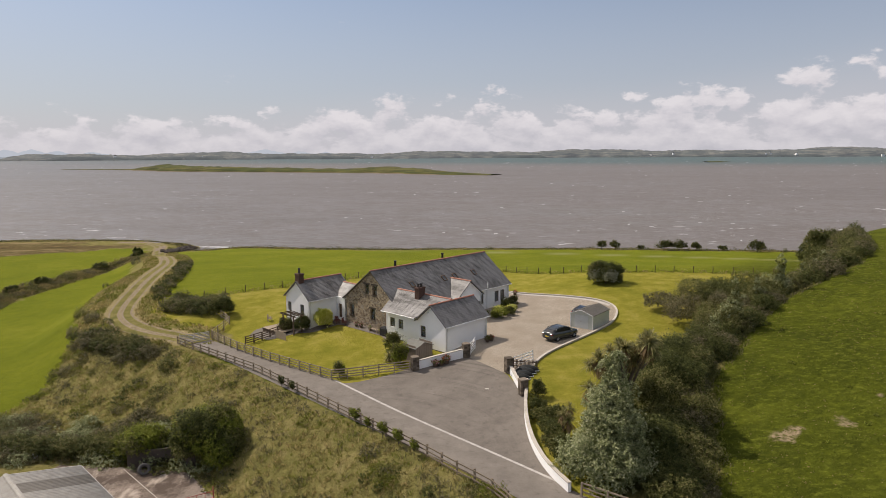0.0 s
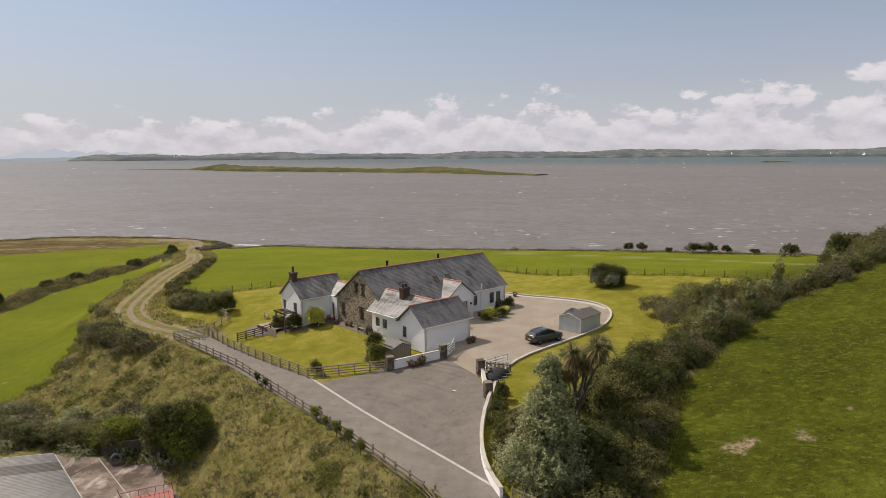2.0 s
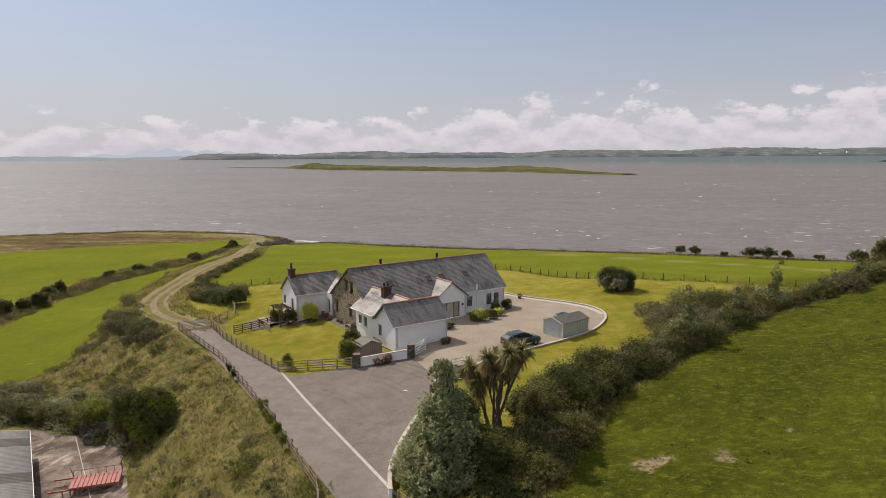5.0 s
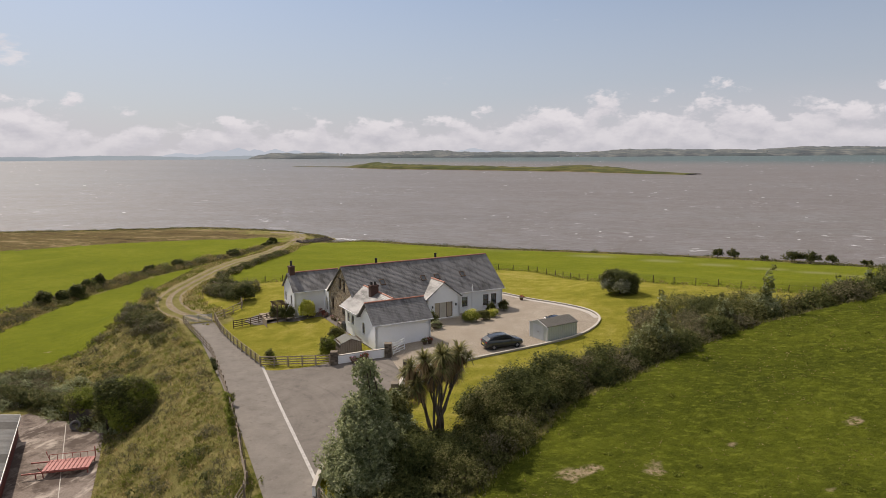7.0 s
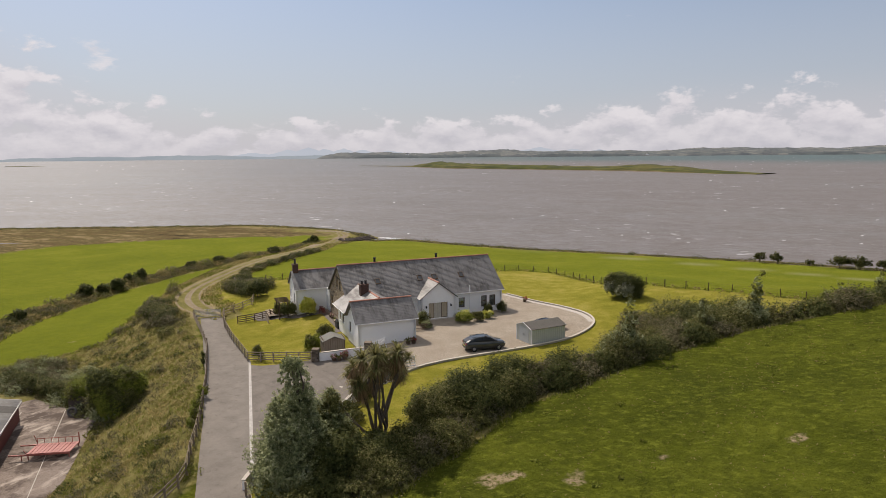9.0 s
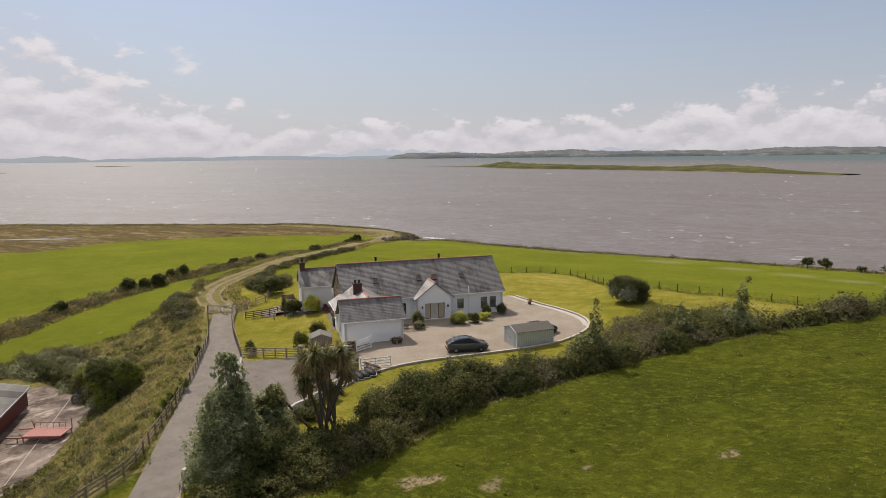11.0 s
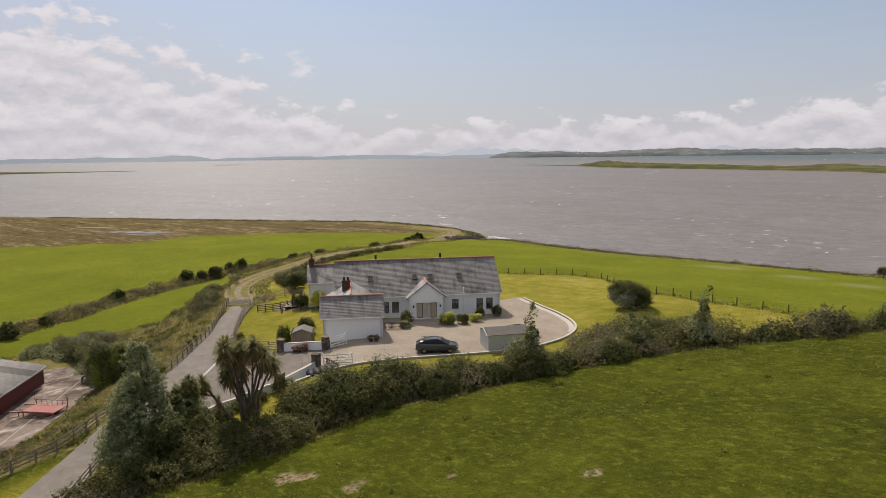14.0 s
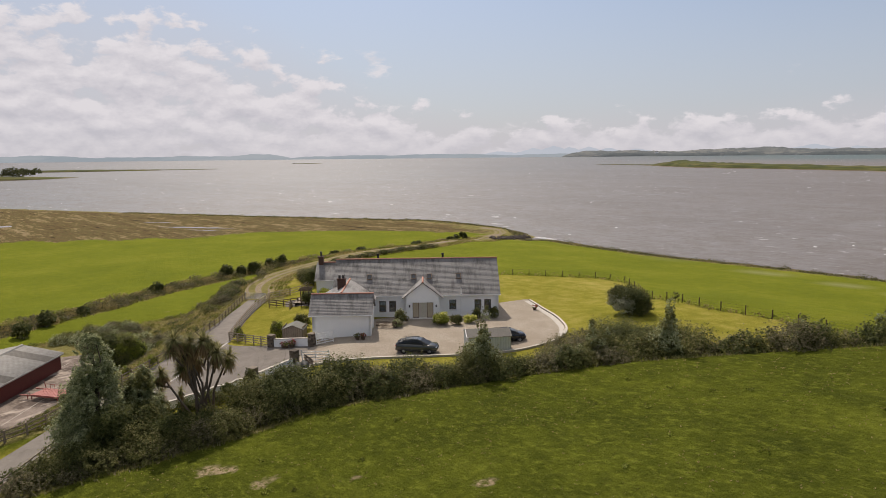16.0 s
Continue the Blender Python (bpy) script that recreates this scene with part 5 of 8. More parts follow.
def limb_path(bm, p, q, r0, r1, bends=3, wob=0.12, rnd=random):
    """A wandering tapered limb from p to q."""
    p, q = Vector(p), Vector(q)
    last = p
    for k in range(1, bends + 1):
        t = k / bends
        c = p.lerp(q, t)
        if k < bends:
            d = (q - p).length * wob
            c += Vector((rnd.uniform(-d, d), rnd.uniform(-d, d), rnd.uniform(-d, d) * 0.5))
        add_tube(bm, last, c, r0 + (r1 - r0) * (k - 1) / bends, r0 + (r1 - r0) * t, 6)
        last = c


def tree(name, x, y, trunk_h, trunk_r, clumps, density, size, mats, label, category="tree", long=1.6, rough=0.35, seed=1):
    """A tree or large shrub: trunk, a limb to each clump, and a crown of small leaves. Clumps are offsets from the base."""
    rnd = random.Random(seed)
    z = land_at(x, y)
    root = new(name)
    root.location = (x, y, z)
    bm = bmesh.new()
    add_tube(bm, (0, 0, -0.3), (rnd.uniform(-0.1, 0.1), rnd.uniform(-0.1, 0.1), trunk_h), trunk_r, trunk_r * 0.6, 8)
    part("trunk", bm, MAT["bark"], root)
    for c in clumps[: 14]:
        bm = bmesh.new()
        limb_path(bm, (0, 0, min(trunk_h, max(0.2, c[2] * 0.6)) * 0.9), (c[0] * 0.9, c[1] * 0.9, c[2]), trunk_r * 0.45, trunk_r * 0.12, rnd=rnd)
        part("limb", bm, MAT["bark"], root)
    for k, mat in enumerate(mats):
        p, q = clump_points([c for i, c in enumerate(clumps) if i % len(mats) == k] or clumps[:1], density, rough)
        keep = p[:, 2] > 0.02
        mesh_ob("crown", leaf_mesh("crown", p[keep], q[keep], size, long), MAT[mat], root)
    return tagged(root, label, category)


def column(h, r, n, seed, low=0.12, tip=0.25):
    """Clumps of a tall, tapering crown."""
    rnd = random.Random(seed)
    out = []
    for k in range(n):
        t = low + (1 - low) * (k + 0.5) / n
        rr = r * (tip + (1 - tip) * (1 - t) ** 0.8)
        a = rnd.uniform(0, math.tau)
        o = rr * rnd.uniform(0.25, 0.75)
        c = rr * rnd.uniform(0.5, 0.75)
        out.append((o * math.cos(a), o * math.sin(a), t * h, c, c, c * rnd.uniform(1.0, 1.5)))
    return out


def mound(rx, ry, h, n, seed, low=0.1):
    """Clumps of a rounded shrub."""
    rnd = random.Random(seed)
    out = [(0, 0, h * 0.45, rx * 0.7, ry * 0.7, h * 0.5)]
    for k in range(n):
        a, u = rnd.uniform(0, math.tau), rnd.uniform(0.35, 0.75)
        t = rnd.uniform(low, 0.8)
        w = math.sqrt(max(0.1, 1 - t * t))
        c = rnd.uniform(0.28, 0.42)
        out.append((rx * u * w * math.cos(a), ry * u * w * math.sin(a), h * t * 0.85 + 0.1 * h, rx * c, ry * c, h * c * 0.8))
    return out


def shrub(name, x, y, rx, ry, h, mats, label, density=260, size=0.095, n=7, seed=1, long=1.6, category="shrub"):
    return tree(name, x, y, h * 0.3, 0.05, mound(rx, ry, h, n, seed), density, size, mats, label, category, long, seed=seed)


def spire(h, r, n, seed):
    """Loose clumps of a tree that is broad below and narrows to a spire."""
    rnd = random.Random(seed)
    out = []
    for k in range(n):
        t = 0.06 + 0.92 * rnd.random() ** 1.15
        rr = r * (0.16 + 0.84 * (1 - t) ** 1.1) * (0.8 + 0.4 * rnd.random())
        a = rnd.uniform(0, math.tau)
        o = rr * rnd.uniform(0.5, 0.95)
        c = rr * rnd.uniform(0.22, 0.4) + 0.12
        out.append((o * math.cos(a), o * math.sin(a), t * h, c, c, c * rnd.uniform(1.0, 1.7)))
    return out


def sapling(h, r, seed):
    """Clumps of a bushy foot with two or three thin leaders above it."""
    rnd = random.Random(seed)
    out = mound(r * 1.35, r * 1.25, h * 0.5, 9, seed)
    for k in range(3):
        a, top = rnd.uniform(0, math.tau), h * (1.0 if k == 0 else rnd.uniform(0.65, 0.9))
        x, y = 0.5 * r * math.cos(a), 0.5 * r * math.sin(a)
        for j in range(7):
            t = 0.35 + 0.65 * (j + 0.5) / 7
            c = r * (0.36 - 0.28 * t) + 0.08
            out.append((x * t + rnd.uniform(-0.25, 0.25), y * t + rnd.uniform(-0.25, 0.25), top * t, c, c, c * 1.5))
    return out


# pale leaf colour that stands for highlights on the lawn bush
MAT["leaf_highlight"] = leaf_material("highlight_leaf", [(0.18, 0.19, 0.11), (0.34, 0.35, 0.23), (0.58, 0.57, 0.44)])
# tall silver-leaved trees and dark scrub at the hedge's lower end
tree("tall_tree", 12.0, 44.6, 5.0, 0.22, spire(9.4, 3.1, 110, 11), 70, 0.12, ["leaf_grey", "leaf_grey"], "tall silver-leaved tree standing in the hedge", long=2.2, seed=2)
tree("silver_tree", 12.6, 47.6, 2.6, 0.15, column(5.4, 2.2, 18, 12, tip=0.4), 130, 0.13, ["leaf_grey", "leaf_hedge"], "bushy silver-leaved tree beside a taller one", long=2.0, seed=3)
tree("dark_shrub", 14.8, 45.6, 1.5, 0.15, mound(3.0, 3.0, 3.6, 14, 13), 150, 0.14, ["leaf_dark", "leaf_hedge"], "dense dark evergreen shrub under the tall tree", "shrub", seed=4)
tree("dark_shrub", 16.0, 48.9, 0.8, 0.12, mound(2.5, 2.2, 2.1, 12, 14), 150, 0.14, ["leaf_dark", "leaf_hedge"], "dense dark evergreen shrub below the cabbage palm", "shrub", seed=5)
tree("slim_tree", 31.0, 68.6, 3.0, 0.12, sapling(6.6, 1.9, 21), 80, 0.11, ["leaf_hedge", "leaf_grey"], "slim young tree rising from the hedge", long=2.0, seed=6)
tree("slim_tree", 41.4, 80.9, 3.0, 0.12, sapling(7.0, 1.9, 22), 70, 0.12, ["leaf_hedge", "leaf_grey"], "slim young tree rising from the hedge", long=2.0, seed=7)
tree("slim_tree", 49.8, 88.4, 2.4, 0.1, sapling(5.2, 1.6, 23), 50, 0.13, ["leaf_hedge", "leaf_grey"], "slim young tree rising from the hedge", long=2.0, seed=8)
tree("slim_tree", 37.2, 77.2, 2.0, 0.1, sapling(5.0, 1.8, 24), 60, 0.12, ["leaf_hedge", "leaf_grey"], "small young tree in the hedge", long=2.0, seed=9)
tree("slim_tree", 55.5, 93.5, 2.0, 0.1, sapling(5.0, 1.7, 25), 50, 0.14, ["leaf_hedge", "leaf_grey"], "small young tree in the hedge", long=2.0, seed=10)
tree("round_tree", 68.5, 117.0, 3.0, 0.25, mound(3.8, 3.4, 6.0, 20, 26), 70, 0.22, ["leaf_hedge", "leaf_dark"], "broad wind-shaped tree at the end of the hedge", seed=11)
tree("round_tree", 61.0, 104.0, 1.5, 0.15, mound(3.4, 3.2, 4.4, 12, 27), 80, 0.21, ["leaf_hedge", "leaf_dark"], "low spreading tree in the hedge", seed=12)
tree("lawn_bush", 25.9, 103.0, 1.2, 0.15, mound(3.1, 2.6, 3.6, 18, 28), 170, 0.14, ["leaf_dark", "leaf_hedge", "leaf_highlight"], "round dark evergreen bush alone on the lawn", "bush", seed=13)

# bushes on the lane bank and above the yard
# bright leaf clumps stand for the sunlit tops of these two bushes
tree("ivy_bush", -21.8, 57.6, 2.5, 0.2, mound(3.5, 3.0, 4.5, 26, 31), 130, 0.13, ["leaf_bright", "leaf_dark", "leaf_hedge"], "large rounded bush with bright green clumps above the yard", "bush", seed=14)
tree("ivy_bush", -28.8, 59.2, 1.6, 0.2, mound(3.1, 2.3, 3.3, 16, 32), 130, 0.13, ["leaf_bright", "leaf_hedge", "leaf_bright"], "rounded bush overhanging the yard wall", "bush", seed=15)
tree("track_bush", -32.6, 94.8, 0.8, 0.12, mound(2.2, 2.0, 2.6, 8, 34), 100, 0.15, ["leaf_dark", "leaf_hedge"], "dark bush beside the garden fence", "bush", seed=17)

HEDGE_BUSHES = [(-90.4, 107.0, 2.2, 2.8), (-89.0, 110.5, 1.6, 2.4), (-88.1, 113.6, 2.3, 3.0), (-93.2, 121.5, 1.8, 2.6), (-94.6, 125.5, 2.0, 2.8), (-80.2, 85.2, 1.9, 2.4), (-54.5, 53.5, 1.8, 2.2), (-60.0, 58.5, 2.0, 2.4), (-98, 146, 2.0, 1.8), (-97, 156, 2.2, 2.0), (-93, 176, 2.4, 2.2), (-66, 66, 1.5, 1.5)]
for k, (x, y, r, h) in enumerate(HEDGE_BUSHES):
    tree("field_bush", x, y, 0.6, 0.12, mound(r, r * 0.9, h, 7, 40 + k), 40, 0.3, ["leaf_dark", "leaf_hedge"], "dark round bush in the field hedge", "bush", seed=40 + k)
for k, (x, y, r, h) in enumerate([(-93.5, 199, 1.8, 2.2), (-91, 193, 1.5, 1.8), (-89.5, 188, 1.3, 1.4)]):
    tree("shore_bush", x, y, 0.6, 0.12, mound(r, r * 0.9, h, 7, 60 + k), 22, 0.42, ["leaf_dark", "leaf_hedge"], "dark windblown bush near the shore", "bush", seed=60 + k)
for k, (x, y, r, h) in enumerate([(46.5, 191, 1.8, 3.6), (50.5, 190.5, 2.0, 3.6), (57.5, 189, 1.3, 2.0), (63.5, 187, 2.6, 4.4), (67.5, 186, 2.4, 4.4), (72, 185, 1.8, 3.4), (86, 178, 2.6, 4.6), (96, 172, 2.6, 4.0), (79, 184, 1.6, 2.2)]):
    cl = [(c[0] * 1.25, c[1], c[2] * 0.8 + 0.25, c[3] * 0.8, c[4] * 0.8, c[5] * 0.7) for c in mound(r, r * 0.8, h - 0.6, 11, 80 + k, 0.2)]
    tree("thorn_tree", x, y, 1.0, 0.14, cl, 30, 0.26, ["leaf_dark", "leaf_hedge"], "dark windswept thorn tree on the shore bank", seed=80 + k)

# garden shrubs
MAT["leaf_gold"] = leaf_material("golden_leaf", [(0.45, 0.47, 0.06), (0.70, 0.69, 0.16), (0.85, 0.82, 0.42)], trans=0.6)
shrub("globe_shrub", -21.3, 86.0, 1.1, 1.1, 1.7, ["leaf_hedge", "leaf_dark"], "clipped green shrub beside the garden fence", seed=101)
shrub("globe_shrub", -18.9, 85.0, 1.25, 1.25, 2.2, ["leaf_dark", "leaf_hedge"], "dark green conical garden conifer", seed=102)
shrub("golden_shrub", -16.1, 85.8, 1.5, 1.4, 2.3, ["leaf_gold", "leaf_gold"], "bright yellow-green variegated shrub on the lawn", seed=103, size=0.16)
shrub("globe_shrub", -11.4, 68.9, 0.75, 0.75, 1.7, ["leaf_hedge", "leaf_bright"], "round green shrub at the fence corner", seed=104)
shrub("globe_shrub", -4.9, 70.9, 1.2, 1.1, 2.3, ["leaf_bright", "leaf_hedge"], "leafy green shrub behind the stone pier", seed=105)
shrub("globe_shrub", -6.0, 75.2, 1.3, 1.2, 2.2, ["leaf_hedge", "leaf_bright"], "leafy green shrub beside the garden shed", seed=106)
shrub("porch_shrub", 7.6, 87.6, 1.4, 1.2, 1.5, ["leaf_bright", "leaf_gold"], "yellow-green shrub in the bed beside the porch", seed=107)
shrub("porch_shrub", 8.9, 89.0, 1.0, 0.9, 1.2, ["leaf_hedge", "leaf_dark"], "green shrub in the bed beside the porch", seed=108)
shrub("porch_shrub", 9.6, 91.0, 1.0, 0.9, 1.0, ["leaf_gold", "leaf_bright"], "yellow-green shrub against the front wall", seed=109)
shrub("porch_shrub", 9.0, 93.0, 0.9, 0.8, 1.4, ["leaf_dark", "leaf_hedge"], "dark green shrub against the front wall", seed=110)
shrub("porch_shrub", 10.3, 95.0, 0.95, 0.85, 1.5, ["leaf_dark", "leaf_hedge"], "dark green shrub near the house corner", seed=111)
shrub("porch_shrub", 3.2, 84.4, 1.0, 0.9, 1.7, ["leaf_hedge", "leaf_grey"], "grey-green shrub at the porch steps", seed=112)
shrub("porch_shrub", 4.3, 82.9, 0.9, 0.8, 0.9, ["leaf_grey", "leaf_brown"], "low grey shrub at the gravel edge", seed=113)
for k, (x, y, r, h) in enumerate([(8.9, 59.6, 0.8, 1.8), (8.6, 57.4, 1.0, 1.0), (8.7, 55.4, 1.2, 0.9), (9.0, 53.2, 1.4, 1.0), (9.0, 50.4, 1.3, 1.6), (9.2, 47.4, 1.4, 2.2), (10.2, 55.6, 1.2, 1.0)]):
    shrub("wall_shrub", x, y, r, r, h, ["leaf_dark", "leaf_hedge"] if k % 2 else ["leaf_hedge", "leaf_dark"], "low dark shrub planted behind the curved wall", density=200, size=0.10, seed=120 + k)
for k, (x, y, r, h) in enumerate([(-8.0, 56.5, 0.55, 1.2), (-6.7, 54.7, 0.3, 1.0), (-5.2, 52.7, 0.42, 1.35), (-3.8, 51.0, 0.42, 1.35), (-2.4, 49.2, 0.34, 1.2), (-17.0, 66.0, 0.3, 1.1), (-15.5, 64.4, 0.28, 1.1)]):
    crown = [(0.5 * r * math.cos(i * 2.4), 0.5 * r * math.sin(i * 2.4), h * (0.5 + 0.1 * (i % 5)), 0.55 * r, 0.55 * r, 0.2 * h) for i in range(7)]
    tree("fence_sapling", x, y, h * 0.7, 0.035, crown, 420, 0.07, ["leaf_bright", "leaf_hedge"] if k < 5 else ["leaf_dark", "leaf_dark"], "small leafy sapling growing against the lane fence", "sapling", seed=140 + k)


def sword_head(parent, c, n, length, droop, name, mat, seed, spread=1.0):
    """A rosette of narrow sword leaves."""
    r = np.random.default_rng(seed)
    a = r.uniform(0, math.tau, n)
    e = r.uniform(-0.5, 1.35, n) * spread if droop < 1 else r.uniform(-1.4, -0.5, n)
    d = np.stack([np.cos(a) * np.cos(e), np.sin(a) * np.cos(e), np.sin(e)], 1)
    s = np.cross(d, (0, 0, 1.0))
    s /= np.linalg.norm(s, axis=1, keepdims=True) + 1e-9
    ln = (length * r.uniform(0.55, 1.2, n))[:, None]
    w = 0.034 * length / 0.8
    c = np.array(c)
    mid, tip = c + d * ln * 0.55, c + d * ln + np.array((0, 0, -1)) * ln * (0.28 * min(droop, 1))
    V = np.stack([c - s * w * 0.5, c + s * w * 0.5, mid + s * w, mid - s * w, tip], 1).reshape(-1, 3)
    k = np.arange(n)[:, None] * 5
    F = np.vstack([k + np.array([[0, 1, 2]]), k + np.array([[0, 2, 3]]), k + np.array([[3, 2, 4]])])
    return mesh_ob(name, fast_mesh(name, V, F), MAT[mat], parent)


def cabbage_palm(x, y, heads, label, length=0.85, n=110, trunk=0.16, seed=1):
    """Several leaning stems from one base, each with a head of sword leaves and a skirt of dead ones."""
    root = new("cabbage_palm")
    root.location = (x, y, land_at(x, y))
    rnd = random.Random(seed)
    for k, (hx, hy, hz) in enumerate(heads):
        bm = bmesh.new()
        limb_path(bm, (rnd.uniform(-0.25, 0.25), rnd.uniform(-0.25, 0.25), -0.2), (hx, hy, hz), trunk * rnd.uniform(0.7, 1.1), trunk * 0.45, 4, 0.05, rnd)
        part("stem", bm, MAT["bark"], root)
        grow = rnd.uniform(0.8, 1.2)
        sword_head(root, (hx, hy, hz), int(n * grow), length * grow, 0.9, "leaf_head", "palm_leaf", seed * 50 + k)
        sword_head(root, (hx * 0.97, hy * 0.97, hz - 0.15 * length), n, length * rnd.uniform(0.9, 1.25), 1.0, "dead_skirt", "palm_dead", seed * 70 + k)
        if hz > 3:
            side = (hx + rnd.uniform(-0.7, 0.7), hy + rnd.uniform(-0.7, 0.7), hz - rnd.uniform(0.4, 1.1))
            bm = bmesh.new()
            limb_path(bm, (hx * 0.75, hy * 0.75, hz * 0.72), side, trunk * 0.5, trunk * 0.35, 2, 0.05, rnd)
            part("side_stem", bm, MAT["bark"], root)
            sword_head(root, side, int(n * 0.7), length * rnd.uniform(0.65, 0.95), 0.9, "leaf_head", "palm_leaf", seed * 90 + k)
    return tagged(root, label, "palm tree")


cabbage_palm(14.7, 52.2, [(1.27, -2.76, 8.25), (1.96, -0.72, 7.95), (-0.43, -1.92, 7.55), (-0.18, 0.64, 7.15), (1.01, 0.84, 6.45), (-2.09, -0.56, 6.35), (-3.2, -2.28, 4.45), (-1.36, -0.94, 5.25), (0.49, 2.18, 5.75), (-0.55, -0.26, 5.95), (1.15, -1.39, 7.85), (0.66, -1.32, 6.85)], "tall many-stemmed cabbage palm at the lawn edge", 1.1, 150, 0.15, 3)
cabbage_palm(9.6, 50.6, [(0, 0, 2.6), (0.4, -0.3, 2.2)], "small cabbage palm behind the curved wall", 0.8, 80, 0.09, 4)
cabbage_palm(10.3, 51.9, [(0.1, 0.1, 2.4)], "small cabbage palm behind the curved wall", 0.75, 80, 0.09, 5)
cabbage_palm(9.0, 61.0, [(0, 0, 0.5)], "low bronze cordyline beside the stone pier", 0.75, 70, 0.08, 6)
cabbage_palm(-5.9, 72.4, [(0, 0, 0.5), (0.4, 0.3, 0.4), (-0.4, 0.2, 0.4)], "spiky flax clump on the lawn edge", 1.1, 70, 0.1, 7)


# ---- rough growth ----
def scatter(n, x0, x1, y0, y1, keep):
    x, y = RNG.uniform(x0, x1, n), RNG.uniform(y0, y1, n)
    ok = keep(x, y)
    return x[ok], y[ok]


def blades(name, x, y, height, width, per, mats, label, lean=0.45):
    """Tufts of upright grass blades; shared between materials."""
    root = new(name)
    drift = np.sin(0.55 * x + 1.7 * np.sin(0.31 * y)) * np.sin(0.47 * y + 1.3 * np.sin(0.4 * x)) + RNG.normal(0, 0.4, len(x))
    for mat, pick in zip(mats, np.array_split(np.argsort(drift), len(mats))):
        px, py = np.repeat(x[pick], per), np.repeat(y[pick], per)
        px, py = px + RNG.normal(0, height * 0.3, len(px)), py + RNG.normal(0, height * 0.3, len(py))
        pz = land(px, py) - 0.03
        n = len(px)
        a = RNG.uniform(0, math.tau, n)
        h = height * RNG.uniform(0.5, 1.3, n)
        t = RNG.normal(0, lean, (n, 2)) * h[:, None]
        b = np.stack([px, py, pz], 1)
        s = np.stack([np.cos(a), np.sin(a), 0 * a], 1) * (width * RNG.uniform(0.6, 1.4, n))[:, None]
        mid = b + np.stack([t[:, 0] * 0.35, t[:, 1] * 0.35, h * 0.6], 1)
        tip = b + np.stack([t[:, 0], t[:, 1], h], 1)
        V = np.stack([b - s * 0.6, b + s * 0.6, mid + s, mid - s, tip], 1).reshape(-1, 3)
        i = np.arange(n)[:, None] * 5
        F = np.vstack([i + np.array([[0, 1, 2]]), i + np.array([[0, 2, 3]]), i + np.array([[3, 2, 4]])])
        mesh_ob("tufts", fast_mesh("tufts", V, F), MAT[mat], root)
    return tagged(root, label, "grass", kind="stuff")


def on_bank(x, y):
    b, f = side_of(x, y, BANK_TOP), side_of(x, y, BANK_FOOT)
    yard = (x < -13) & (side_of(x, y, YARD_EDGE) < 0) & (x > -46) & (y < 60)
    return (b < -0.4) & (f > -1) & ~yard & (y > 26) & (y < 130)


YARD_EDGE = [(-8, 30), (-13.5, 45), (-23.6, 56.8), (-28, 57.8), (-37, 58.5), (-46, 57)]
gx, gy = scatter(52000, -62, 8, 26, 128, on_bank)
far = (gy > 88) & (RNG.random(len(gx)) < 0.5)
gx, gy = gx[~far], gy[~far]
blades("rough_grass", gx, gy, 0.30, 0.024, 6, ["grass_dry", "grass_green", "grass_dry", "leaf_brown"], "tall rough grass and weeds on the lane bank", 0.8)


def patches(n, x0, x1, y0, y1, keep, r0, r1, h0, h1, seed):
    rnd = np.random.default_rng(seed)
    x, y = rnd.uniform(x0, x1, n), rnd.uniform(y0, y1, n)
    ok = keep(x, y)
    out = []
    for px, py in zip(x[ok], y[ok]):
        r, h = rnd.uniform(r0, r1), rnd.uniform(h0, h1)
        out.append((px, py, land_at(px, py) + 0.15 * h, r, r, h))
    return out


weeds = patches(620, -50, 6, 34, 100, lambda x, y: on_bank(x, y), 0.35, 1.1, 0.2, 0.5, 5)
hedge("bank_scrub", weeds, 75, 0.10, ["grass_green", "leaf_hedge", "leaf_dark", "leaf_brown"], "low bramble and weed patches on the lane bank")
bramble = patches(150, -52, -20, 56, 68, lambda x, y: on_bank(x, y) & (side_of(x, y, BANK_TOP) < -9.0), 0.9, 1.9, 0.5, 1.1, 6)
hedge("bramble_thicket", bramble, 80, 0.13, ["leaf_hedge", "leaf_grey", "leaf_brown"], "grey-green bramble thicket above the yard")
lane_shrubs = patches(70, -62, -26, 68, 104, lambda x, y: on_bank(x, y) & (side_of(x, y, BANK_TOP) > -11.0) & (side_of(x, y, BANK_TOP) < -1.5), 0.7, 1.5, 0.5, 1.1, 7)
hedge("bramble_thicket", lane_shrubs, 75, 0.13, ["leaf_brown", "leaf_hedge"], "scrubby bushes between the lane and the field")
yard_brow = [(x, y, land_at(x, y) + 0.8, 1.5, 1.2, 1.0) for x, y in resample([(-24, 58.6), (-28, 59.4), (-37, 60.0), (-44, 60.5)], 1.6)]
hedge("bramble_thicket", yard_brow, 110, 0.13, ["leaf_hedge", "leaf_dark"], "bramble hanging over the yard edge")
# field hedge between the leys
field_belt = row_clumps([(x + 1.6, y) for x, y in FIELD_HEDGE[1:]], 2.2, -0.8, 5.0, 1.15, 0.5, 9)
hedge("field_hedge", field_belt, 27, 0.19, ["leaf_brown", "leaf_hedge", "grass_dry"], "low scrubby hedge between two grass fields")
fx, fy = scatter(26000, -102, -45, 40, 195, lambda x, y: np.abs(side_of(x, y, FIELD_HEDGE)) < 4.2)
blades("rough_grass", fx, fy, 0.45, 0.07, 3, ["grass_dry", "leaf_brown", "grass_green"], "rough grass along the field hedge")
